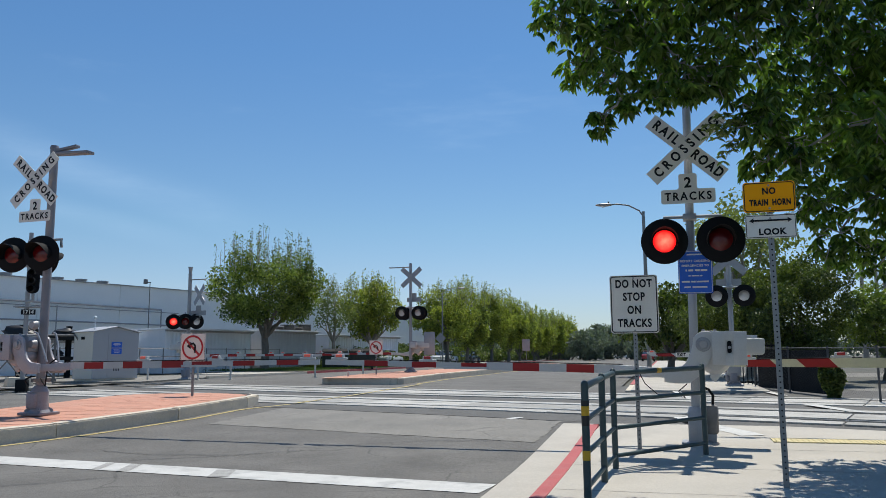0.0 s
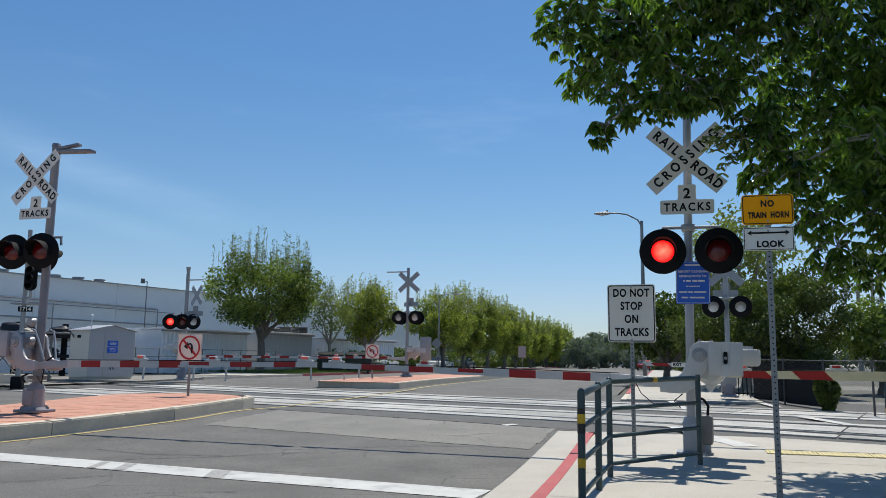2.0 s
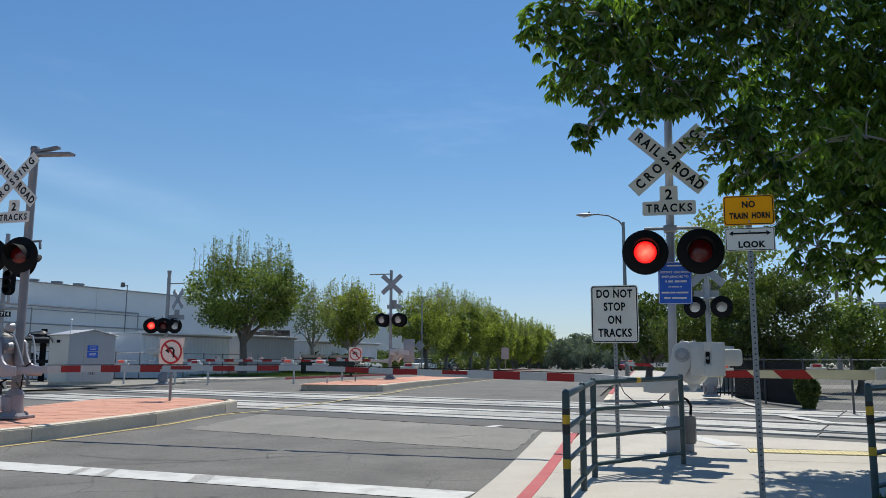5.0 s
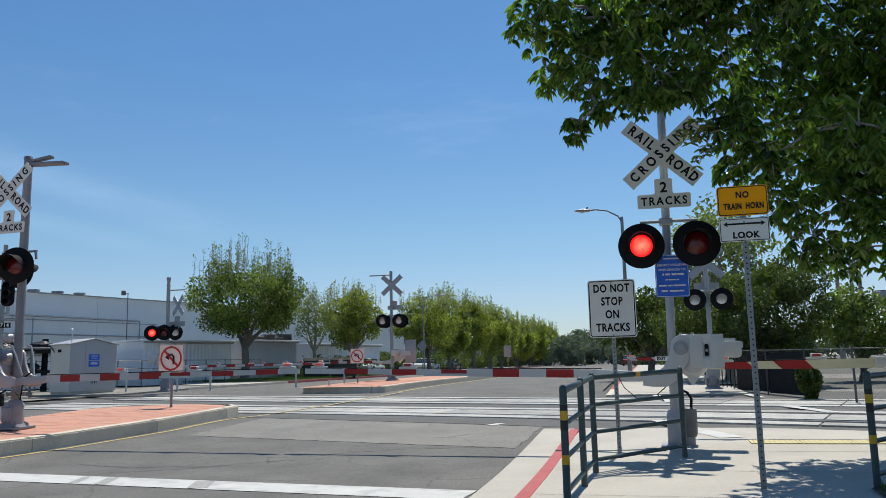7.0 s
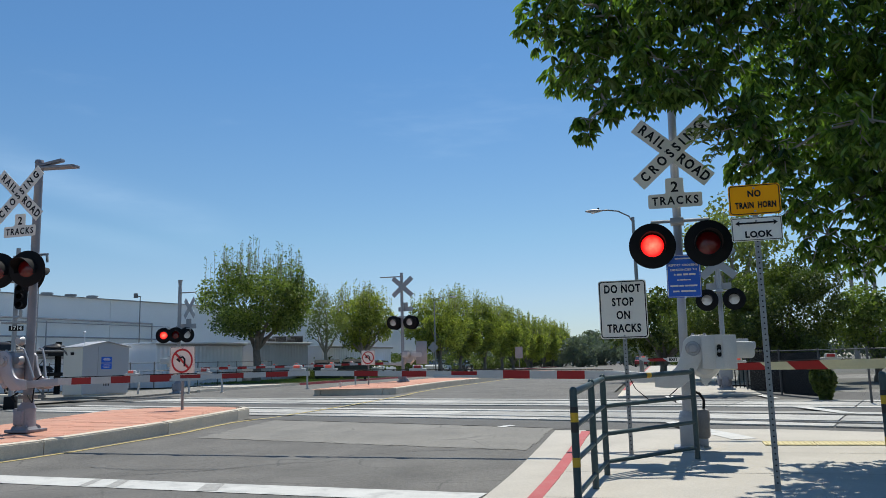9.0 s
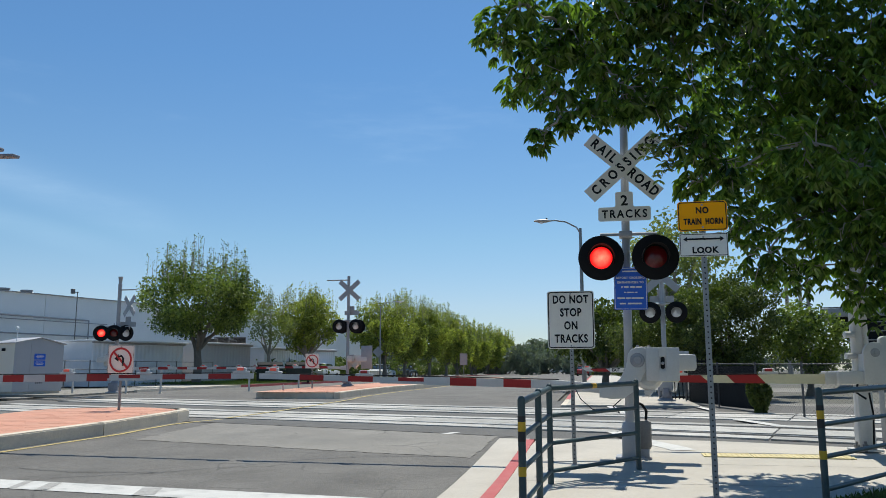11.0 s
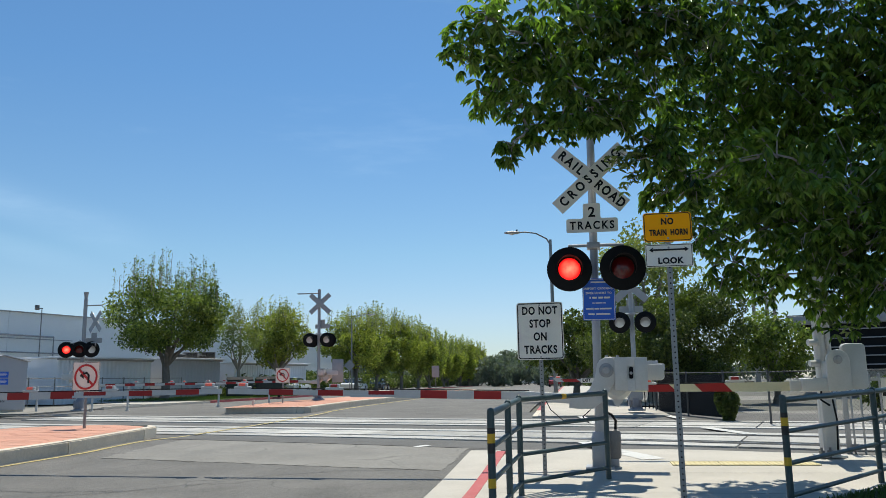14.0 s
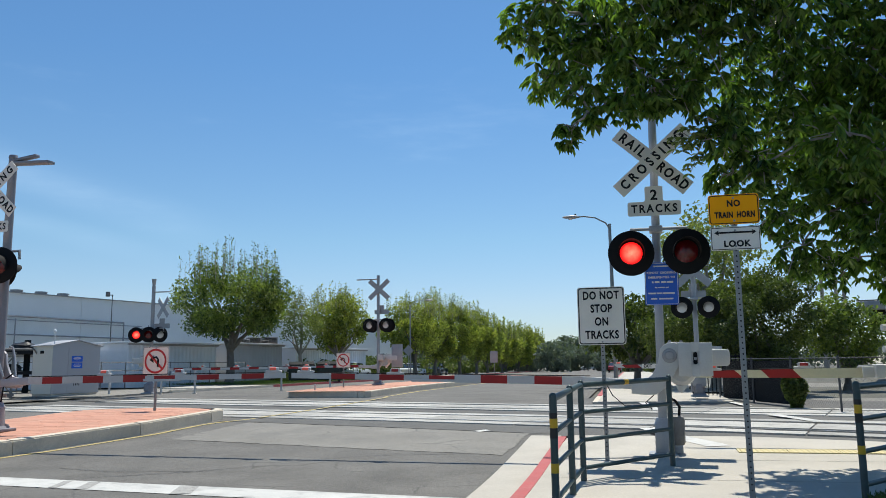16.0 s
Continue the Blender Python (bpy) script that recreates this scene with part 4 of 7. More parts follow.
def gate(top, side, reach, z, first=0.95, cream=False, diagonal=False, start_red=False, thin=1.0, stripe=0.4, lamps=3, lit=True, front=-0.3, slim=False, lift=0.0, rise=0.0, plates=True, paint=None, edges=None, sleeve=0.0, lamp_at=()):
    """A crossing gate on the mast: side plates, counterweight, motor housing and a striped arm. side: +1 when the arm goes to +x."""
    paint = paint or GATE_PAINT
    if plates:
        z += lift
        s = -side                                     # counterweight side
        for name, y0, y1 in (("gate_side_plate", front - 0.08, front - 0.03), ("gate_side_plate", 0.13, 0.18)):
            if slim and y0 > 0:
                continue
            pts = [(-0.36, -0.11), (-0.22, -0.125), (-0.06, -0.12), (0.06, -0.03), (0.16, 0.12), (0.26, 0.30), (0.28, 0.42), (0.25, 0.49), (0.18, 0.525), (0.10, 0.52), (0.04, 0.49), (0.0, 0.44), (-0.01, 0.36), (-0.03, 0.27), (-0.10, 0.13), (-0.17, 0.07), (-0.36, 0.04)]
            bm = bm_new()
            prism(bm, [(s * x, z + q) for x, q in pts], y0, y1, bevel=0.012)
            plate = part(name, bm, paint, top, "curved cast aluminium gate side plate")
            if y0 < 0:
                bm = bm_new()
                lathe(bm, [(0, -0.05), (0.05, -0.045), (0.055, -0.02), (0.085, -0.015), (0.09, 0.0)], 22, Matrix.Translation((s * 0.115, y0, z + 0.36)))
                part("pivot_hub", bm, ALU_DULL, plate)
        # drum-shaped motor housing with a lug below and a bolted cover on top
        bm = bm_new()
        lathe(bm, [(0, front), (0.13, front), (0.17, front + 0.03), (0.185, front + 0.09), (0.185, 0.1), (0.15, 0.15), (0, 0.16)], 26, Matrix.Translation((s * 0.25, 0, z + 0.17)))
        prism(bm, [(s * 0.16, z + 0.05), (s * 0.2, z - 0.07), (s * 0.25, z - 0.1), (s * 0.29, z - 0.05), (s * 0.36, z + 0.05)], front + 0.06, front + 0.12, bevel=0.01)
        housing = part("motor_housing", bm, paint, top, "drum-shaped grey gate motor housing")
        bm = bm_new()
        box(bm, (s * 0.17, -0.08, z + 0.37), (0.24, 0.36, 0.26), bevel=0.035)
        part("gear_case", bm, paint, housing)
        bm = bm_new()
        box(bm, (s * 0.19, -0.1, z + 0.515), (0.2, 0.3, 0.035), bevel=0.01)
        part("case_cover", bm, ALU_DULL, housing, "bolted metal cover on the gear case")
        for bx in (0.12, 0.26):
            bm = bm_new()
            rod(bm, (s * bx, front + 0.1, z + 0.52), (s * bx, front + 0.1, z + 0.555), 0.022, 0.016, 8)
            part("cover_bolt", bm, ALU_DULL, housing)
        bm = bm_new()
        w, tall = 0.4, 0.41
        cx, cz = s * 0.42, z + 0.315
        # plate with a keyhole slot
        box(bm, (cx - s * 0.1225, front - 0.09, cz), (w / 2 - 0.045, 0.1, tall), bevel=0.004)
        box(bm, (cx + s * 0.1225, front - 0.09, cz), (w / 2 - 0.045, 0.1, tall), bevel=0.004)
        box(bm, (cx, front - 0.075, cz), (0.09, 0.06, tall))
        box(bm, (cx, front - 0.09, cz + 0.152), (0.09, 0.099, 0.115))
        box(bm, (cx, front - 0.09, cz - 0.14), (0.09, 0.099, 0.139))
        cw = part("counterweight", bm, paint, top, "pale grey slab counterweight with a slot")
        bm = bm_new()
        prism(bm, shift(rounded(0.05, 0.15, 0.022), cx, cz + 0.015), front - 0.11, front - 0.1)
        part("keyhole_slot", bm, BLACK, cw, "black keyhole slot", smooth_faces=False)
        bm = bm_new()
        lathe(bm, [(0, -0.03), (0.018, -0.03), (0.02, 0.0)], 8, Matrix.Translation((cx, front - 0.12, cz + 0.01)))
        part("clamp_bolt", bm, ALU_DULL, cw)
        bm = bm_new()
        prism(bm, shift(rounded(0.5, 0.21, 0.05), s * 0.6, z + 0.34), 0.02, 0.2, bevel=0.012)
        part("rear_counterweight", bm, paint, top, "round-cornered rear counterweight")
        z -= lift
        # converging channels that hold the arm
        bm = bm_new()
        for y0 in (front - 0.05, 0.15):
            a = Vector((side * 0.06, y0, z - 0.05))
            b = Vector((side * (first + 0.12), front * 0.35, z))
            d = (b - a)
            n0 = len(bm.verts)
            box(bm, (0, 0, 0), (d.length, 0.03, 0.12), Matrix.Translation((a + b) / 2) @ d.to_track_quat("X", "Z").to_matrix().to_4x4(), bevel=0.006)
        part("arm_channel", bm, paint, top, "pair of converging steel arm channels")
    # arm
    y = front * 0.35
    arm_mats = (ARM_CREAM if cream else ARM_WHITE, ARM_RED)
    if edges is None:
        edges = [min(reach, first + k * stripe) for k in range(int(math.ceil((reach - first) / stripe)) + 1)]

    def half(x):
        """Half the arm's height: a stout sleeve near the mast, then a slimmer boom."""
        taper = 0.062 * thin * (1 - 0.35 * (x - first) / (reach - first))
        return taper if not sleeve else (0.054 * thin if x <= sleeve + 1e-6 else 0.038 * thin)

    for k, (x0, x1) in enumerate(zip(edges, edges[1:])):
        h0, h1 = (half(x0), half(x1)) if not sleeve else (half((x0 + x1) / 2),) * 2
        sk = 0.11 if diagonal else 0.0
        red = (k % 2 == 0) == start_red
        bm = bm_new()
        za, zb = z + rise * (x0 - first) / (reach - first), z + rise * (x1 - first) / (reach - first)
        pts = [(side * (x0 - (sk if k else 0)), za - h0), (side * (x1 - sk), zb - h1), (side * x1, zb + h1), (side * x0, za + h0)]
        prism(bm, pts, y - 0.02, y + 0.02)
        part("arm_stripe", bm, arm_mats[red], top, "red stripe of the gate arm" if red else "pale stripe of the gate arm", smooth_faces=False)
    if sleeve:
        bm = bm_new()
        zs = z + rise * (sleeve - first) / (reach - first)
        box(bm, (side * (sleeve + 0.3), y - 0.012, zs - 0.03), (0.66, 0.03, 0.035), bevel=0.004)
        part("sleeve_tongue", bm, ARM_WHITE, top, "pale tongue where the boom enters its sleeve")
    spots = lamp_at or [reach - 0.12 - k * (reach - first - 0.5) / max(1, lamps - 0.4) for k in range(lamps)]
    for k, spot in enumerate(spots):
        x = side * spot
        zb = z + half(spot) + rise * (spot - first) / (reach - first)
        bm = bm_new()
        box(bm, (x, y, zb + 0.018), (0.26, 0.055, 0.036), bevel=0.012)
        box(bm, (x, y, zb + 0.055), (0.15, 0.06, 0.06), bevel=0.016)
        lamp = part("arm_lamp", bm, ARM_WHITE, top, "small warning lamp on the gate arm")
        bm = bm_new()
        box(bm, (x, y - 0.004, zb + 0.06), (0.11, 0.062, 0.044), bevel=0.012)
        part("arm_lens", bm, ARM_LAMP if (lit and k % 2 == 0) else ARM_LAMP_OFF, lamp, "small red lens")
    bm = bm_new()
    tube(bm, [(side * first, y, z + 0.066 * thin), (side * (first + (reach - first) * 0.5), y, z + 0.06 * thin + rise / 2), (side * (reach - 0.1), y, z + 0.045 * thin + rise)], 0.007, 6)
    part("lamp_cable", bm, BLACK, top)


def crossarm(top, x0, x1, y, z, r=0.022):
    bm = bm_new()
    rod(bm, (x0, y, z), (x1, y, z), r, None, 10)
    for x in (x0 * 0.95, x1 * 0.95):
        rod(bm, (x, y, z), (x, y + 0.02, z - 0.14), r, None, 8)
    box(bm, (0, y * 0.5, z), (0.17, abs(y) + 0.1, 0.08), bevel=0.01)
    part("crossarm", bm, ALU, top)


def cable(top, pts, r=0.012, name="cable"):
    bm = bm_new()
    tube(bm, pts, r, 6)
    part(name, bm, BLACK, top)


# near signal by the walk
near = thing("crossing_signal", road_pose(0.36, 10.75, 0.07, -3) @ Matrix.Rotation(radians(0.9), 4, "Y"), "grey railway crossing signal with one red light lit and gate lowered", "crossing signal", "crossing signals")
mast_pole(near, 4.75, 0.056, ALU, "box")
crossbuck(near, -0.015, -0.14, 3.815)
tracks_plate(near, -0.01, -0.12, 3.175)
crossarm(near, -0.33, 0.4, -0.12, 2.9)
flasher(near, -0.315, -0.3, 2.565, 1, "lit", 4, size=0.295)
flasher(near, 0.37, -0.3, 2.565, 1, "dim", 4, size=0.295)
blue = board("notice_plate", shift(rounded(0.42, 0.55, 0.02), 0.05, 2.17), -0.2, near, SIGN_BLUE, "blue emergency notice with white lettering")
frame_line(blue, 0.42, 0.55, 0.02, 0.006, 0.008, 0.05, 2.17, -0.203, SIGN_WHITE)
words("REPORT CROSSING", 0.038, SIGN_WHITE, blue, 0.05, 2.31, -0.204, bold=0.0012)
words("EMERGENCIES TO", 0.038, SIGN_WHITE, blue, 0.05, 2.25, -0.204, bold=0.0012)


def bars(parent, rows, material, y, name="writing_bar"):
    for x, z, w, h in rows:
        bm = bm_new()
        box(bm, (x, y, z), (w, 0.002, h))
        part(name, bm, material, parent, smooth_faces=False)


bars(blue, [(0.05, 2.395, 0.2, 0.018), (-0.06, 2.19, 0.02, 0.024), (-0.005, 2.19, 0.06, 0.024), (0.075, 2.19, 0.06, 0.024), (0.155, 2.19, 0.08, 0.024), (-0.02, 2.12, 0.03, 0.014), (0.05, 2.12, 0.09, 0.014), (0.12, 2.12, 0.03, 0.014),
            (-0.07, 2.045, 0.1, 0.02), (0.02, 2.045, 0.06, 0.02), (0.135, 2.045, 0.15, 0.02), (-0.05, 1.975, 0.08, 0.02), (0.1, 1.975, 0.18, 0.02)], SIGN_WHITE, -0.204)
gate(near, -1, 5.2, 0.922, first=0.895, start_red=False, front=-0.32, rise=0.045,
     edges=[0.895 + 0.3677 * k for k in range(11)] + [5.2], sleeve=2.733, lamp_at=(4.98, 3.6), lift=-0.035)
bm = bm_new()
box(bm, (0.18, 0.1, 0.3), (0.18, 0.18, 0.38), bevel=0.05)
part("junction_box", bm, CAST_DARK, near, "small grey junction box")
bm = bm_new()
box(bm, (0.18, 0.1, 0.06), (0.12, 0.12, 0.14), bevel=0.01)
part("junction_post", bm, ALU_DULL, near)
cable(near, [(0.2, 0.08, 0.46), (0.21, 0.06, 0.6), (0.16, 0.04, 0.68), (0.07, 0.0, 0.72)], 0.018)
cable(near, [(-0.72, -0.3, 0.98), (-0.6, -0.32, 0.75), (-0.45, -0.3, 0.62), (-0.3, -0.25, 0.63)], 0.006)
cable(near, [(-0.1, -0.12, 0.75), (-0.2, -0.2, 0.66), (-0.12, -0.2, 0.58)], 0.008)
bm = bm_new()
box(bm, (0.0, -0.1, 4.66), (0.12, 0.1, 0.1), bevel=0.02)
tube(bm, [(0, 0, 4.68), (-0.35, -0.05, 4.74), (-0.75, -0.08, 4.72)], 0.03, 8)
part("bell", bm, ALU_DULL, near)

# signal on the near median
left = thing("crossing_signal", road_pose(-10.25, 11.3, 0.225, -3), "grey crossing signal standing on the brick median, lights dark", "crossing signal", "crossing signals")
mast_pole(left, 4.66, 0.074, MAST_GREY, "flange")
crossbuck(left, -0.04, -0.33, 4.0)
tracks_plate(left, -0.05, -0.3, 3.38)
crossarm(left, -0.33, 0.4, -0.12, 2.98)
flasher(left, -0.42, -0.35, 2.72, 1, "dim", 16)
flasher(left, 0.2, -0.35, 2.72, 1, "dim", 16)
flasher(left, -0.35, 0.3, 2.72, -1, "clear")
gate(left, 1, 5.34, 0.83, first=0.64, rise=0.045, start_red=False, front=-0.34, paint=GATE_WORN,
     edges=[0.64, 1.03, 1.42, 1.81, 2.19, 2.56, 2.96, 3.12, 3.49, 3.87, 4.25, 4.63, 5.0, 5.34], sleeve=2.96, lamp_at=(5.15, 3.55, 2.2))
bm = bm_new()
box(bm, (0, 0, 0), (0.55, 0.1, 0.05), Matrix.Translation((0.24, 0, 4.61)) @ Matrix.Rotation(radians(-6), 4, "Y"), bevel=0.008)
part("bell_bracket", bm, MAST_GREY, left, "flat grey bracket at the mast top")
bm = bm_new()
box(bm, (0, 0, 0), (0.78, 0.16, 0.05), Matrix.Translation((0.42, 0, 4.52)) @ Matrix.Rotation(radians(3), 4, "Y"), bevel=0.008)
part("bell_bracket", bm, MAST_GREY, left)
for zz in (1.62, 1.3):
    bm = bm_new()
    lathe(bm, [(0, -0.09), (0.06, -0.085), (0.075, -0.04), (0.08, 0.0)], 18, Matrix.Translation((0.02, -0.2, zz - 0.1)))
    part("pivot_hub", bm, ALU_DULL, left)
bm = bm_new()
tube(bm, [(0.1, -0.3, 1.4), (0.17, -0.3, 1.38), (0.24, -0.28, 1.22), (0.36, -0.25, 0.9)], 0.017, 8)
part("guard_bar", bm, ALU, left, "bent pale guard bar")
bm = bm_new()
tube(bm, [(0.1, 0.1, 1.4), (0.17, 0.1, 1.38), (0.24, 0.08, 1.22), (0.36, 0.0, 0.9)], 0.017, 8)
part("guard_bar", bm, ALU, left)
bm = bm_new()
rod(bm, (0, 0, 0.56), (0, 0, 0.62), 0.15, None, 16)
part("clamp_collar", bm, CAST_DARK, left)
cable(left, [(0.1, -0.1, 0.62), (0.3, -0.2, 0.5), (0.36, -0.22, 0.85), (0.5, -0.2, 0.95)], 0.012)
cable(left, [(-0.05, -0.15, 0.66), (-0.1, -0.24, 0.6), (0.0, -0.25, 0.52)], 0.016)

# signal on the far median, seen from behind
far_mid = thing("crossing_signal", road_pose(-10.8, 33.6, 0.225), "grey crossing signal on the far brick median, clear lights", "crossing signal", "crossing signals")
mast_pole(far_mid, 4.8, 0.07, ALU_DULL, "flange")
crossbuck(far_mid, 0.08, -0.12, 4.18, lettered=False, front=ALU_DULL)
tracks_plate(far_mid, 0.12, 0.14, 3.2, lettered=False, front=ALU_DULL)
crossarm(far_mid, -0.36, 0.4, -0.12, 2.85)
flasher(far_mid, -0.36, -0.2, 2.6, 1, "clear")
flasher(far_mid, 0.4, -0.2, 2.6, 1, "clear")
flasher(far_mid, -0.36, 0.25, 2.6, -1, "dim")
flasher(far_mid, 0.4, 0.25, 2.6, -1, "dim")
gate(far_mid, -1, 6.4, 0.82, first=0.95, start_red=True, lamps=3, thin=0.8, front=0.3)
bm = bm_new()
box(bm, (-0.48, 0, 4.66), (1.05, 0.14, 0.04), bevel=0.01)
part("bell_bracket", bm, ALU_DULL, far_mid)
bm = bm_new()
box(bm, (0.85, 0.05, 1.25), (0.5, 0.03, 1.0), bevel=0.004)
part("rear_panel", bm, ALU_DULL, far_mid, "pale grey panel beside the mast")

# far signal across the road, red light lit
far_left = thing("crossing_signal", road_pose(-18.25, 27.8, 0.08), "grey crossing signal beyond the tracks, one red light lit", "crossing signal", "crossing signals")
mast_pole(far_left, 4.2, 0.075, ALU_DULL, "flange")
crossbuck(far_left, 0.3, 0.25, 3.38, lettered=False, front=ALU, size=1.08, turn=-30)
tracks_plate(far_left, 0.3, 0.2, 2.65, lettered=False, front=ALU_DULL)
crossarm(far_left, -0.6, 0.6, -0.12, 2.55)
flasher(far_left, -0.56, -0.2, 2.3, 1, "lit", 28)
flasher(far_left, 0.02, -0.26, 2.3, 1, "dim", 28)
flasher(far_left, 0.42, -0.1, 2.3, 1, "clear", 55)
bm = bm_new()
rod(bm, (0, 0, 4.2), (0, 0, 4.5), 0.05, 0.09, 12)
box(bm, (0.35, 0, 3.98), (0.7, 0.1, 0.04), bevel=0.01)
part("bell", bm, ALU_DULL, far_left)
gate(far_left, 1, 6.6, 0.95, first=0.95, start_red=True, lamps=4, thin=0.8, front=0.3)

# far signal beyond the tracks on the walk side
far_right = thing("crossing_signal", road_pose(1.85, 23.5, 0.1), "pale crossing signal beyond the tracks with clear unlit lights", "crossing signal", "crossing signals")
mast_pole(far_right, 4.2, 0.07, ALU, "flange")
crossbuck(far_right, 0.0, -0.1, 3.55, lettered=False, front=ALU)
tracks_plate(far_right, 0.0, 0.12, 2.9, lettered=False, front=ALU)
crossarm(far_right, -0.36, 0.4, -0.12, 2.75)
flasher(far_right, -0.36, -0.22, 2.5, 1, "clear", -8)
flasher(far_right, 0.36, -0.22, 2.5, 1, "clear", -8)
gate(far_right, -1, 2.3, 0.88, first=0.75, start_red=True, diagonal=True, lamps=1, thin=0.9, front=-0.25, stripe=0.45, slim=True)
exit_plate = board("exit_plate", shift(rounded(0.46, 0.13, 0.008), -1.3, 0.88), -0.12, far_right, SIGN_WHITE, "white plate reading EXIT on the gate arm")
words("EXIT", 0.12, SIGN_BLACK, exit_plate, -1.37, 0.88, -0.126, bold=0.005, wide=0.85)
bars(exit_plate, [(-1.13, 0.88, 0.08, 0.02)], SIGN_BLACK, -0.126, "arrow_bar")
bm = bm_new()
box(bm, (0, -0.02, 0.55), (0.36, 0.3, 0.5), bevel=0.03)
part("control_box", bm, ALU, far_right)

# footway gate
foot = thing("footway_gate", road_pose(3.5, 11.9, 0.06), "pale grey footway crossing gate with red striped arm lowered", "crossing gate")
mast_pole(foot, 2.9, 0.085, GATE_PAINT, "box")
gate(foot, -1, 2.85, 0.96, first=0.94, cream=True, diagonal=True, start_red=False, thin=1.05, front=-0.3, plates=False,
     edges=[0.94, 1.35, 1.76, 2.1, 2.5, 2.85], lamp_at=(2.4, 1.2))
bm = bm_new()
box(bm, (-0.63, -0.105, 0.96), (0.62, 0.04, 0.13))
part("arm_stripe", bm, ARM_CREAM, foot, "pale stripe of the gate arm", smooth_faces=False)
bm = bm_new()
box(bm, (0.02, 0.0, 0.4), (0.19, 0.22, 0.8), bevel=0.015)
part("pedestal", bm, GATE_PAINT, foot, "square pale pedestal under the gate")
bm = bm_new()
box(bm, (-0.08, -0.2, 0.98), (0.56, 0.24, 0.18), bevel=0.02)
part("gate_body", bm, GATE_PAINT, foot, "pale cast gate body")
for yy in (-0.24, 0.02):
    bm = bm_new()
    box(bm, (-0.4, yy + 0.02, 0.97), (0.2, 0.03, 0.15), bevel=0.008)
    part("arm_channel", bm, GATE_PAINT, foot)
bm = bm_new()
box(bm, (-0.4, -0.11, 1.05), (0.18, 0.22, 0.03), bevel=0.006)
part("channel_cover", bm, GATE_PAINT, foot)
bm = bm_new()
pts = [(-0.04, 0.9), (0.26, 0.9), (0.26, 1.3)] + [(0.11 + 0.15 * math.cos(radians(a)), 1.3 + 0.15 * math.sin(radians(a))) for a in range(15, 180, 15)] + [(-0.04, 1.3)]
prism(bm, pts, -0.36, -0.3, bevel=0.012)
plate = part("gate_side_plate", bm, GATE_PAINT, foot, "round-topped pale gate side plate")
bm = bm_new()
lathe(bm, [(0, -0.03), (0.03, -0.028), (0.035, -0.01), (0.055, -0.008), (0.06, 0.0)], 18, Matrix.Translation((0.11, -0.36, 1.31)))
part("pivot_hub", bm, ALU_DULL, plate)
bm = bm_new()
prism(bm, shift(rounded(0.3, 0.62, 0.06), 0.35, 1.22), -0.28, -0.16, bevel=0.015)
part("counterweight", bm, GATE_PAINT, foot, "rounded pale slab counterweight")
bm = bm_new()
prism(bm, shift(rounded(0.3, 0.5, 0.06), 0.35, 1.2), 0.1, 0.2, bevel=0.015)
part("counterweight", bm, GATE_PAINT, foot)
bm = bm_new()
box(bm, (0.1, -0.06, 1.1), (0.26, 0.4, 0.4), bevel=0.03)
part("motor_housing", bm, GATE_PAINT, foot)
for zz in (1.27, 1.56):
    bm = bm_new()
    tube(bm, [(-0.05, -0.06, zz), (-0.18, -0.09, zz)], 0.045, 10)
    part("side_fitting", bm, GATE_PAINT, foot)
bm = bm_new()
rod(bm, (0.1, -0.06, 1.05), (0.1, -0.06, 2.6), 0.03, None, 10)
part("conduit", bm, GATE_PAINT, foot)
cable(foot, [(0.05, -0.17, 0.78), (0.08, -0.18, 0.5), (0.06, -0.17, 0.1)], 0.012)
cable(foot, [(-0.12, -0.3, 0.92), (-0.14, -0.3, 0.78), (-0.02, -0.26, 0.7)], 0.014)
for q in (-0.16, -0.05):
    bm = bm_new()
    rod(bm, (q, -0.2, 0.0), (q, -0.2, 0.14), 0.018, None, 8)
    rod(bm, (q, -0.2, 0.06), (q, -0.2, 0.1), 0.04, None, 8)
    part("anchor_bolt", bm, CAST_DARK, foot)

# ---- road signs ----
def post_sign(name, r, u, z0, h, label, category, perforated=True, lean=0.0):
    top = thing(name, road_pose(r, u, z0) @ Matrix.Rotation(radians(lean), 4, "Y"), label, category)
    bm = bm_new()
    w = 0.045
    box(bm, (0, 0, h / 2), (w, 0.004, h))
    box(bm, (-w / 2, 0.015, h / 2), (0.004, 0.03, h))
    box(bm, (w / 2, 0.015, h / 2), (0.004, 0.03, h))
    part("post", bm, GALV, top, "galvanised perforated steel post", smooth_faces=False)
    if perforated:
        bm = bm_new()
        k = 0
        while 0.08 + k * 0.05 < h - 0.05:
            lathe(bm, [(0, -0.0035), (0.008, -0.0035)], 6, Matrix.Translation((0, 0, 0.08 + k * 0.05)))
            k += 1
        part("punched_pattern", bm, BLACK, top, "row of dark punched holes", smooth_faces=False)["kind"] = "stuff"
    return top


def sign_plate(top, w, h, x, z, y, face, border, label, radius=0.035, line=0.012, inset=0.01):
    p = board("sign_plate", shift(rounded(w, h, radius), x, z), y, top, face, label)
    frame_line(p, w, h, radius, line, inset, x, z, y - 0.003, border)
    for dz in (h / 2 - 0.035, -h / 2 + 0.035):
        bm = bm_new()
        lathe(bm, [(0, -0.009), (0.009, -0.006), (0.011, 0)], 8, Matrix.Translation((x, y, z + dz)))
        part("bolt", bm, ALU_DULL, p)
    return p


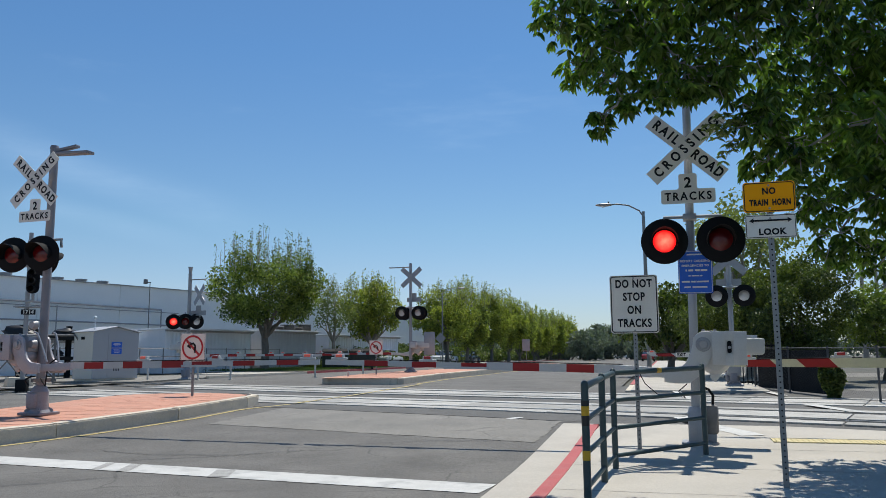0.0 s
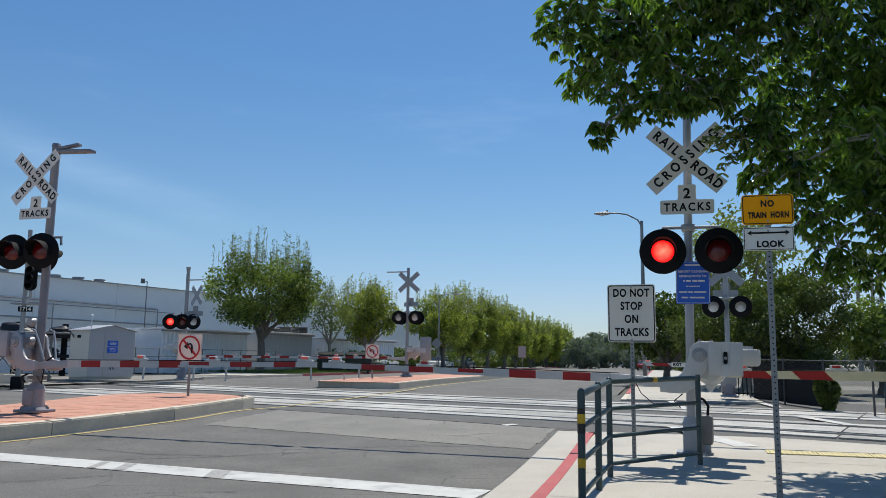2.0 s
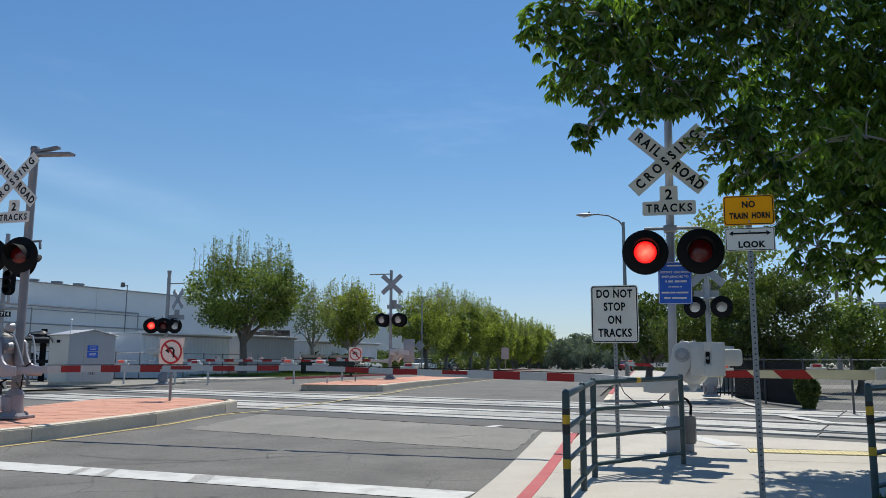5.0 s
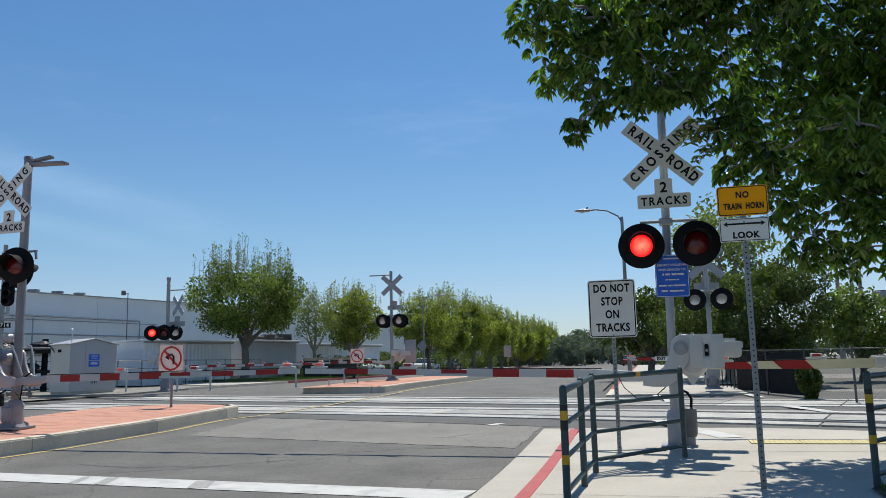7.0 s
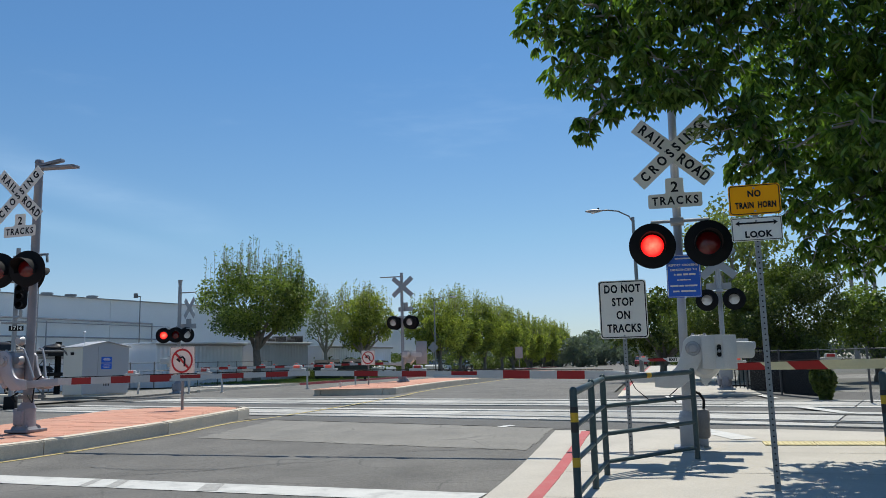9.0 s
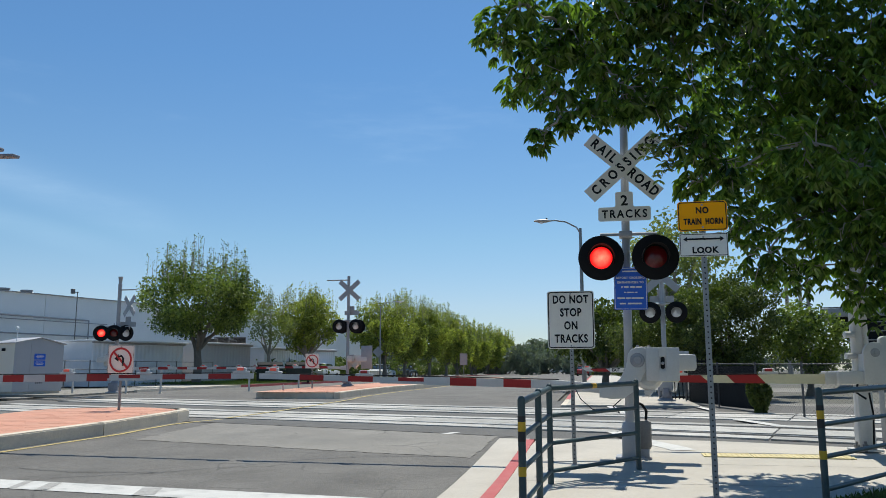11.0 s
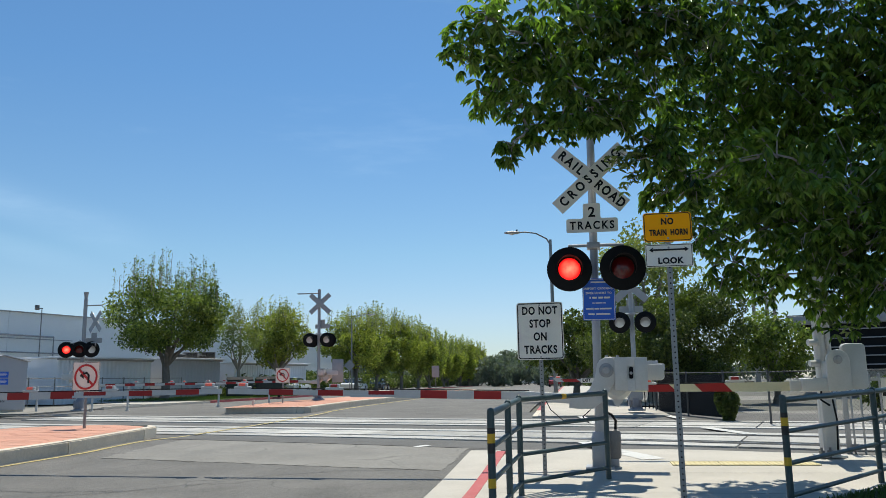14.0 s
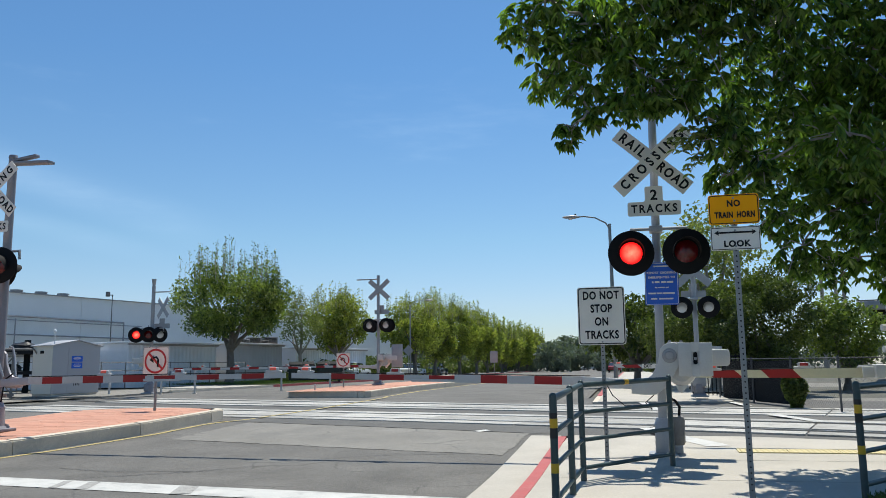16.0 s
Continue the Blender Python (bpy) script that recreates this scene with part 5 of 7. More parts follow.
dns = post_sign("stop_sign_board", -0.33, 10.1, 0.07, 1.62, "white rectangular sign reading DO NOT STOP ON TRACKS", "road sign")
pl = sign_plate(dns, 0.58, 0.72, 0.0, 1.77, -0.012, SIGN_WHITE, SIGN_BLACK, "white sign face with black border")
for k, line in enumerate(("DO NOT", "STOP", "ON", "TRACKS")):
    words(line, 0.138, SIGN_BLACK, pl, 0, 2.02 - 0.163 * k, -0.017, bold=0.0045, wide=0.74, space=1.12)

horn = post_sign("horn_sign", 0.995, 7.72, 0.07, 2.72, "amber NO TRAIN HORN sign above a white LOOK sign", "road sign", lean=0.05)
pl = sign_plate(horn, 0.45, 0.285, 0.0, 2.62, -0.012, SIGN_AMBER, SIGN_BLACK, "amber sign face with black border", radius=0.03, line=0.008, inset=0.007)
words("NO", 0.084, SIGN_BLACK, pl, 0.0, 2.672, -0.017, bold=0.003, wide=0.85)
words("TRAIN", 0.078, SIGN_BLACK, pl, -0.09, 2.565, -0.017, bold=0.0035, wide=0.66)
words("HORN", 0.078, SIGN_BLACK, pl, 0.105, 2.565, -0.017, bold=0.0035, wide=0.66)
pl = sign_plate(horn, 0.44, 0.22, 0.0, 2.345, -0.012, SIGN_WHITE, SIGN_BLACK, "white sign face with black double-headed arrow", radius=0.012, line=0.006, inset=0.006)
words("LOOK", 0.08, SIGN_BLACK, pl, 0.01, 2.292, -0.017, bold=0.0035, wide=0.98)
bm = bm_new()
prism(bm, [(-0.185, 2.4), (-0.145, 2.425), (-0.15, 2.408), (0.15, 2.408), (0.145, 2.425), (0.185, 2.4), (0.145, 2.375), (0.15, 2.392), (-0.15, 2.392), (-0.145, 2.375)], -0.019, -0.016)
part("arrow", bm, SIGN_BLACK, pl, smooth_faces=False)


def no_left(r, u, z0, size, h, label):
    top = thing("no_turn_sign", road_pose(r, u, z0), label, "road sign", "turn-ban signs")
    bm = bm_new()
    rod(bm, (0, 0.03, 0), (0, 0.03, h), 0.03, None, 10)
    part("post", bm, GALV, top)
    z = h - size / 2
    p = sign_plate(top, size, size, 0, z, -0.01, SIGN_WHITE, SIGN_BLACK, "white square sign face", radius=0.03, line=0.006, inset=0.008)
    n = 40
    vs = []
    for q in (0.43, 0.36):
        vs += [(q * size * math.cos(2 * math.pi * k / n), -0.018, z + q * size * math.sin(2 * math.pi * k / n)) for k in range(n)]
    mesh_of("red_ring", vs, [(k, (k + 1) % n, n + (k + 1) % n, n + k) for k in range(n)], SIGN_RED, p)
    bm = bm_new()
    w = size
    tube(bm, [(0.1 * w, -0.014, z - 0.2 * w), (0.1 * w, -0.014, z + 0.06 * w), (0.02 * w, -0.014, z + 0.14 * w), (-0.1 * w, -0.014, z + 0.1 * w)], 0.035 * w, 6)
    prism(bm, [(-0.24 * w, z + 0.04 * w), (-0.08 * w, z + 0.2 * w), (-0.08 * w, z - 0.06 * w)], -0.016, -0.012)
    part("turn_arrow", bm, SIGN_BLACK, p)
    bm = bm_new()
    box(bm, (0, -0.021, 0), (0.8 * w, 0.004, 0.075 * w), Matrix.Translation((0, 0, z)) @ Matrix.Rotation(radians(45), 4, "Y"))
    part("red_slash", bm, SIGN_RED, p, smooth_faces=False)
    return top


no_left(-9.88, 15.25, 0.215, 0.61, 1.36, "white square turn-ban sign with red ring on brick median")
no_left(-11.02, 29.8, 0.215, 0.58, 1.36, "white square turn-ban sign with red ring beyond the tracks")


# ---- railings ----
def railing(name, posts, heights, label, tape=(), rails=4):
    top = thing(name, Matrix.Identity(4), label, "railing", "green pipe railings")
    tops = [W(r, u, 0.07) for r, u in posts]
    for i, (p, h) in enumerate(zip(tops, heights)):
        bm = bm_new()
        rod(bm, p - Vector((0, 0, 0.05)), p + Vector((0, 0, h)), 0.031, None, 14)
        bmesh.ops.create_uvsphere(bm, u_segments=12, v_segments=6, radius=0.031, matrix=Matrix.Translation(p + Vector((0, 0, h))))
        po = part("post", bm, RAIL_GREEN, top)
        if i in tape:
            for z0, z1, mm in ((h - 0.175, h - 0.13, TAPE_BLACK), (h - 0.25, h - 0.175, TAPE_YELLOW), (h - 0.33, h - 0.25, TAPE_BLACK), (h - 0.6, h - 0.525, TAPE_YELLOW)):
                bm = bm_new()
                rod(bm, p + Vector((0, 0, z0)), p + Vector((0, 0, z1)), 0.0325, None, 14, caps=False)
                part("tape_band", bm, mm, po)
    for k in range(rails):
        lift = [h - 0.02 - k * (h - 0.16) / (rails - 1) for h in heights]
        for i, (a, b) in enumerate(zip(tops, tops[1:])):
            bm = bm_new()
            rod(bm, a + Vector((0, 0, lift[i])), b + Vector((0, 0, lift[i + 1])), 0.028 if k == 0 else 0.022, None, 12)
            part("rail", bm, RAIL_GREEN, top)
    return top


first_railing = railing("railing", [(-0.63, 6.55), (-0.58, 7.7), (-0.53, 8.6), (0.42, 9.8)], (0.95, 0.985, 1.01, 1.02), "green painted pipe railing with yellow and black tape", tape=(0,))
bm = bm_new()
ra, rb = W(-0.53, 8.6, 0.07 + 0.99), W(0.42, 9.8, 0.07 + 1.0)
rod(bm, ra.lerp(rb, 0.455), ra.lerp(rb, 0.505), 0.0295, None, 14, caps=False)
part("tape_band", bm, TAPE_YELLOW, first_railing, "yellow tape round the top rail")
railing("railing", [(1.92, 7.75), (3.33, 9.6), (4.8, 11.4)], (1.0, 1.01, 1.02), "dark green pipe railing beside the lawn, taped end post", tape=(0,))

# ---- leaves and trees ----
def leaf_blades(base, direction, side_hint, length, width, fold=0.25):
    """Folded diamond leaves: arrays of bases, directions and sizes give verts and faces."""
    d = direction / np.linalg.norm(direction, axis=1, keepdims=True)
    s = np.cross(d, side_hint)
    s /= np.linalg.norm(s, axis=1, keepdims=True) + 1e-9
    n = np.cross(s, d)
    L, w = length[:, None], width[:, None]
    tip = base + d * L - n * L * 0.14
    lo, hi = base + d * L * 0.36, base + d * L * 0.72 - n * L * 0.05
    a1, b1 = lo + s * w * 0.46 + n * w * fold, lo - s * w * 0.46 + n * w * fold
    a2, b2 = hi + s * w * 0.4 + n * w * fold * 0.8, hi - s * w * 0.4 + n * w * fold * 0.8
    k = len(base)
    verts = np.stack([base, a1, a2, tip, b2, b1], 1).reshape(-1, 3)
    i = np.arange(k)[:, None] * 6
    faces = np.concatenate([i + np.array([[0, 1, 2, 3]]), i + np.array([[0, 3, 4, 5]])], 0)
    return verts, faces


def leaf_object(name, verts, faces, material, parent, label=""):
    me = bpy.data.meshes.new(name)
    me.from_pydata(verts.tolist(), [], faces.tolist())
    me.materials.append(material)
    ob = new(name, me)
    ob.parent = parent
    ob.matrix_parent_inverse = parent.matrix_world.inverted()
    ob["kind"] = "stuff"
    return tagged(ob, label)


def unit(rng, n):
    v = rng.normal(size=(n, 3))
    return v / np.linalg.norm(v, axis=1, keepdims=True)


def sprays(rng, centres, leaves, length, width, droop):
    """Palmate sprays: leaflets that fan out from each centre and hang."""
    n = len(centres)
    heading = rng.uniform(0, 2 * np.pi, n)
    base = np.repeat(centres, leaves, 0)
    fan = np.tile(np.linspace(-1.5, 1.5, leaves), n) + np.repeat(heading, leaves) + rng.normal(0, 0.25, n * leaves)
    down = np.repeat(rng.uniform(0.2, 1.0, n), leaves) * droop + rng.normal(0, 0.2, n * leaves)
    d = np.stack([np.cos(fan), np.sin(fan), -down], 1)
    hint = np.stack([rng.normal(0, 0.3, n * leaves), rng.normal(0, 0.3, n * leaves), np.ones(n * leaves)], 1)
    L = length * rng.uniform(0.65, 1.25, n * leaves)
    return leaf_blades(base, d, hint, L, L * width)


def crown_points(rng, blobs, n, shell=0.55):
    """Points in a set of ellipsoids (x, y, z, rx, ry, rz), crowded towards their skins."""
    blobs = np.array(blobs, float)
    vol = (blobs[:, 3] * blobs[:, 4] * blobs[:, 5]) ** 0.8
    idx = rng.choice(len(blobs), n, p=vol / vol.sum())
    rad = rng.uniform(shell ** 3, 1.0, n) ** (1 / 3) * (1 + rng.normal(0, 0.07, n))
    return blobs[idx, :3] + unit(rng, n) * rad[:, None] * blobs[idx, 3:6]


def limbs(name, parent, base, top, targets, r0, material, rng, seg=8):
    """A trunk that forks into limbs reaching to the targets."""
    base, top = Vector(base), Vector(top)
    bm = bm_new()
    mid = base.lerp(top, 0.5) + Vector((rng.normal(0, 0.03), rng.normal(0, 0.03), 0)) * (top - base).length
    tube(bm, [base - Vector((0, 0, 0.1)), base + Vector((0, 0, 0.15)), mid, top], [r0 * 1.5, r0 * 1.1, r0 * 0.9, r0 * 0.75], seg + 2)
    ob = part("trunk", bm, material, parent)
    ob.matrix_parent_inverse = parent.matrix_world.inverted()
    for t in targets:
        t = Vector(t)
        d = t - top
        m1 = top + d * 0.35 + Vector((rng.normal(0, 0.06), rng.normal(0, 0.06), abs(rng.normal(0, 0.06)))) * d.length
        m2 = top + d * 0.7 + Vector((rng.normal(0, 0.05), rng.normal(0, 0.05), rng.normal(0, 0.05))) * d.length
        bm = bm_new()
        tube(bm, [top - Vector((0, 0, r0 * 0.5)), m1, m2, t], [r0 * 0.55, r0 * 0.36, r0 * 0.22, r0 * 0.07], seg)
        ob = part("limb", bm, material, parent)
        ob.matrix_parent_inverse = parent.matrix_world.inverted()


def tree(name, x, y, label, height, width, clear, leaf, count, material, seed, group="", sprouts=0, bark=None, squash=1.0, leafy=1.0):
    """A street tree: trunk, limbs and a crown of small leaves with gaps and an uneven skin."""
    rng = np.random.default_rng(seed)
    g = on_ground(x, y, 0)
    top = thing(name, Matrix.Translation(g), label, "tree", group)
    zc = g.z + (height + clear) / 2
    rz, rx = (height - clear) / 2, width / 2
    blobs = [(x, y, zc, rx * 0.6, rx * 0.6, rz * 0.66)]
    for k in range(46):
        a, e = rng.uniform(0, 2 * np.pi), rng.uniform(-0.85, 1.0)
        c = math.sqrt(max(0, 1 - e * e)) * (1 + 0.45 * min(0, e))
        q = rng.uniform(0.62, 0.9)
        s = rng.uniform(0.12, 0.3)
        blobs.append((x + rx * q * c * math.cos(a), y + rx * q * c * math.sin(a), zc + rz * q * e, rx * s, rx * s, rz * s * 1.05))
    pts = crown_points(rng, blobs, count, 0.5)
    d = unit(rng, count) + np.array([0, 0, -0.25])
    L = leaf * rng.uniform(0.6, 1.4, count)
    outward = (pts - np.array([x, y, zc])) / np.array([rx, rx, rz])
    v, f = leaf_blades(pts, d, np.array([0, 0, 0.9]) + outward * 0.5 + unit(rng, count) * 0.75, L, L * 0.7)
    if sprouts:
        sp, sd = [], []
        bm = bm_new()
        for k in range(sprouts):
            a, q = rng.uniform(0, 2 * np.pi), math.sqrt(rng.uniform(0, 1)) * 0.85
            z0 = zc + rz * math.sqrt(max(0.05, 1 - q * q)) * 0.8
            h = rng.uniform(0.5, 1.7) * (height - clear) * 0.21
            p0 = Vector((x + rx * q * math.cos(a), y + rx * q * math.sin(a), z0))
            tube(bm, [p0 - Vector((0, 0, 0.3)), p0 + Vector((rng.normal(0, 0.08), rng.normal(0, 0.08), h))], [0.018, 0.008], 4)
            for j in range(int(11 * h / 0.6)):
                sp.append(tuple(p0 + Vector((rng.normal(0, 0.06), rng.normal(0, 0.06), h * rng.uniform(0, 1.05)))))
        tw = part("shoot_growth", bm, BARK_GREY, top)
        tw["kind"] = "stuff"
        tw.matrix_parent_inverse = top.matrix_world.inverted()
        sp = np.array(sp)
        k = len(sp)
        L = leaf * rng.uniform(0.45, 0.9, k)
        v2, f2 = leaf_blades(sp, unit(rng, k), unit(rng, k), L, L * 0.6)
        f = np.concatenate([f, f2 + len(v)])
        v = np.concatenate([v, v2])
    targets = [b[:3] for b in blobs[1:8]]
    limbs("limb", top, g, Vector((x, y, g.z + clear * 1.02)), targets, width * 0.028 + 0.05, bark or BARK, rng)
    leaf_object("crown", v, f, material, top)
    return top


# the street tree whose boughs hang over the walk
canopy_blobs = [
    (1.95, 8.0, 4.9, 0.34), (2.35, 8.2, 4.6, 0.34), (2.3, 7.6, 4.95, 0.42), (2.75, 7.7, 5.15, 0.45), (3.3, 7.6, 5.1, 0.5), (3.75, 7.7, 4.9, 0.5),
    (1.4, 7.65, 5.0, 0.28),
    (4.6, 7.4, 2.68, 0.34), (5.0, 7.35, 2.5, 0.38), (5.45, 7.3, 2.6, 0.42), (5.35, 7.35, 2.1, 0.28), (3.2, 7.65, 3.5, 0.26), (3.5, 7.6, 3.2, 0.24),
    (4.55, 7.3, 3.25, 0.4), (5.0, 7.2, 2.95, 0.45), (5.5, 7.1, 3.2, 0.5), (4.2, 7.5, 3.5, 0.35),
    (1.21, 7.81, 4.77, 0.30), (1.65, 8.14, 4.63, 0.37), (1.56, 8.56, 4.47, 0.23), (1.82, 7.89, 4.13, 0.27), (1.63, 7.83, 3.62, 0.14),
    (1.86, 7.78, 3.80, 0.13), (2.16, 7.70, 3.90, 0.2), (2.48, 7.92, 4.29, 0.50), (2.21, 8.41, 4.94, 0.49), (2.55, 7.80, 4.00, 0.20), (2.88, 7.90, 4.10, 0.27),
    (3.09, 7.92, 4.59, 0.61), (3.20, 7.70, 3.68, 0.30), (3.27, 7.95, 3.20, 0.18), (4.26, 8.79, 4.48, 0.81), (4.74, 9.67, 3.69, 0.73),
    (4.35, 9.23, 2.96, 0.32), (4.30, 8.53, 2.45, 0.27), (5.00, 8.65, 4.89, 0.83), (5.26, 9.00, 4.06, 0.86)]
canopy_more = [
    (4.88, 8.48, 3.00, 0.66), (5.21, 9.41, 2.46, 0.36), (5.74, 8.44, 4.54, 1.08), (5.44, 8.02, 3.10, 1.01), (5.47, 8.37, 2.24, 0.55), (5.9, 8.6, 2.2, 0.3),
    (5.2, 9.1, 7.1, 1.0), (6.3, 9.1, 7.3, 1.2), (7.6, 9.0, 7.3, 1.2),
    (2.13, 8.74, 5.85, 0.54), (3.14, 7.90, 5.66, 0.83), (4.61, 8.37, 5.90, 0.94), (5.74, 8.17, 5.79, 1.13),
    (6.92, 7.90, 4.93, 1.31), (7.03, 7.25, 3.39, 0.99), (7.58, 9.22, 4.49, 1.21), (8.13, 7.25, 5.59, 1.31)]


def near_tree():
    rng = np.random.default_rng(11)
    base = on_ground(9.4, 8.4, 0.04)
    top = thing("street_tree", Matrix.Translation(base), "broad street tree with dense drooping dark green leaves", "tree")
    fork = base + Vector((-0.25, 0.1, 2.7))
    hubs = [Vector((6.9, 9.2, 4.6)), Vector((5.6, 9.0, 5.4)), Vector((8.0, 8.8, 5.7)), Vector((6.9, 9.3, 3.3))]
    bm = bm_new()
    tube(bm, [base - Vector((0, 0, 0.1)), base + Vector((0, 0, 0.25)), base + Vector((-0.05, 0.03, 1.4)), fork], [0.3, 0.21, 0.18, 0.15], 14)
    t = part("trunk", bm, BARK, top)
    t.matrix_parent_inverse = top.matrix_world.inverted()
    for h in hubs:
        bm = bm_new()
        tube(bm, [fork - Vector((0, 0, 0.15)), fork.lerp(h, 0.4) + Vector((0, 0, 0.15)), h], [0.09, 0.06, 0.035], 10)
        o = part("limb", bm, BARK, top)
        o.matrix_parent_inverse = top.matrix_world.inverted()
    blobs = canopy_blobs + canopy_more
    tw = bm_new()
    joined = list(hubs)
    for x, y, z, r in sorted(blobs, key=lambda q: -q[0]):
        c = Vector((x, y, z))
        h = min(joined, key=lambda q: (q - c).length)
        joined.append(c)
        m = h.lerp(c, 0.5) + Vector((rng.normal(0, 0.1), rng.normal(0, 0.1), rng.uniform(-0.05, 0.15)))
        bm = bm_new()
        tube(bm, [h, h.lerp(m, 0.5) + Vector((0, 0, 0.06)), m, m.lerp(c, 0.6) + Vector((0, 0, 0.04)), c], [0.014, 0.013, 0.012, 0.01, 0.007], 7)
        o = part("bough", bm, BARK_GREY, top)
        o.matrix_parent_inverse = top.matrix_world.inverted()
        for k in range(int(6 + 14 * r)):
            v = Vector(unit(rng, 1)[0]) * r * rng.uniform(0.6, 1.1)
            st = m.lerp(c, rng.uniform(0.4, 1.0))
            e = c + v
            tube(tw, [st, st.lerp(e, 0.5) + Vector((rng.normal(0, 0.05), rng.normal(0, 0.05), 0.05)), e], [0.009, 0.007, 0.004], 4)
    o = part("twig", tw, BARK_GREY, top, "thin grey-brown twig growth")
    o["kind"] = "stuff"
    o.matrix_parent_inverse = top.matrix_world.inverted()
    cs = []
    for x, y, z, r in blobs:
        n = int((350 * r ** 2 + 200 * r ** 3 + 16) * (0.4 if z > 5.3 else 0.92))
        rad = rng.uniform(0.02, 1.0, n) ** (1 / 2.6) * (1 + rng.normal(0, 0.1, n))
        q = unit(rng, n) * rad[:, None] * r
        q[:, 2] *= 0.92
        cs.append(q + np.array([x, y, z]))
    cs = np.concatenate(cs)
    v, f = sprays(rng, cs, 7, 0.128, 0.34, 1.25)
    leaf_object("crown", v, f, LEAF_NEAR, top, "dense drooping dark green leaves")
    # thin sprig of paler young leaves before the crossed blades
    cs = []
    bm = bm_new()
    for a, b in (((3.05, 7.7, 3.6), (2.78, 7.75, 3.42)), ((3.05, 7.7, 3.6), (2.86, 7.75, 3.2)), ((3.05, 7.7, 3.6), (2.82, 7.7, 3.6)), ((2.9, 7.72, 3.52), (2.7, 7.72, 3.58))):
        a, b = Vector(a), Vector(b)
        tube(bm, [a, a.lerp(b, 0.5) + Vector((0, 0, 0.04)), b], [0.006, 0.005, 0.003], 5)
        for k in range(11):
            p = a.lerp(b, rng.uniform(0.2, 1.05))
            cs.append((p.x + rng.normal(0, 0.045), p.y + rng.normal(0, 0.045), p.z + rng.normal(0, 0.045)))
    o = part("sprig", bm, BARK_GREY, top)
    o.matrix_parent_inverse = top.matrix_world.inverted()
    v, f = sprays(rng, np.array(cs), 5, 0.085, 0.36, 0.6)
    leaf_object("young_leaves", v, f, LEAF_MID, top, "paler young leaves")
    return top


near_tree()

# trees along the far side of the road
tree("street_tree", -11.4, 50.8, "round-crowned leafy street tree with upright shoots", 8.0, 8.0, 2.2, 0.15, 20000, LEAF_MID, 3, "street trees", sprouts=95)
tree("street_tree", -8.0, 58.0, "thin pale street tree with sparse young leaves", 6.2, 3.6, 2.0, 0.13, 2400, LEAF_PALE, 5, "street trees", sprouts=30, bark=BARK_GREY)
tree("street_tree", -5.6, 62.0, "round-crowned leafy street tree with upright shoots", 6.7, 5.2, 1.9, 0.17, 10000, LEAF_ROW, 6, "street trees", sprouts=60, bark=BARK_GREY)
row_rng = random.Random(9)
for k in range(11):
    u = 76 + k * 10.5
    p = W(-20.6 + row_rng.uniform(-0.8, 0.8), u)
    tree("street_tree", p.x, p.y, "leafy green street tree in a roadside row", row_rng.uniform(6.8, 8.6) if k else 7.6, row_rng.uniform(6.0, 8.2), 1.5 if k < 4 else 0.8,
         0.2 + 0.013 * k, 10500 - 560 * k, LEAF_ROW, 20 + k, "street trees", sprouts=70)
# distance haze on these comes only from their pale leaf colour
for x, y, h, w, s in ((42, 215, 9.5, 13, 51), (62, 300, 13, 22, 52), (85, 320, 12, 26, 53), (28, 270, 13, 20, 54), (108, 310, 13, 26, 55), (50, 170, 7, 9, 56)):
    tree("distant_tree", x, y, "distant broadleaf tree at the end of the road, haze tinted into its leaves", h, w, 1.2, 0.75, 2600, LEAF_FAR_HAZE, s, "distant trees")
# shrubs that close the view under the street trees, and the far treeline in haze-tinted leaves
for k in range(12):
    p = W(-26.5, 62 + 9.5 * k)
    tree("hedge", p.x, p.y, "dark green hedge behind the street trees", 2.3, 10.5, 0.0, 0.24, 3000, LEAF_DARK, 130 + k, "roadside hedges")
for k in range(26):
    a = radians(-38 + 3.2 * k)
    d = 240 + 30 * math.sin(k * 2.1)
    tree("distant_tree", d * math.sin(a), d * math.cos(a), "distant broadleaf tree on the skyline, haze tinted into its leaves", 6.5 + 3.5 * abs(math.sin(k * 1.7)), 22, 0.0, 0.9, 1500, LEAF_FAR_HAZE, 160 + k, "distant trees")
# planting and trees that close the far end of the road, the trees in haze-tinted leaves
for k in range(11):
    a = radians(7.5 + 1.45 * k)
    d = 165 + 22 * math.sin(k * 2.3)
    tree("distant_tree", d * math.sin(a), d * math.cos(a), "broadleaf tree at the far end of the road, haze tinted into its leaves", 4.2 + 2.4 * abs(math.sin(k * 1.9)), 9.5 + 3 * math.cos(k), -0.6,
         0.42, 2600, LEAF_FAR_HAZE, 210 + k, "distant trees")
for k in range(7):
    p = W(3.5 + 3.6 * k, 118 + 7 * k)
    tree("hedge", p.x, p.y, "low clipped hedge beside the far road", 1.1, 5.5, 0.0, 0.2, 1300, LEAF_DARK, 240 + k, "far hedges")
# trees on the walk side
tree("tree", 12.9, 33.4, "loose airy tree with pale green leaves", 7.5, 5.4, 2.6, 0.17, 4200, LEAF_PALE, 61, bark=BARK_GREY)
tree("tree", 9.6, 33.5, "olive-green shrubby tree behind the crossing", 4.0, 4.6, 0.7, 0.17, 5200, LEAF_DARK, 62)
tree("tree", 11.95, 26.5, "dense dark green shade tree behind the fence", 4.05, 4.5, 0.2, 0.09, 30000, LEAF_DARK, 63)
tree("tree", 10.4, 29.0, "dense dark green shade tree behind the fence", 3.7, 4.2, 0.3, 0.095, 17000, LEAF_DARK, 67)
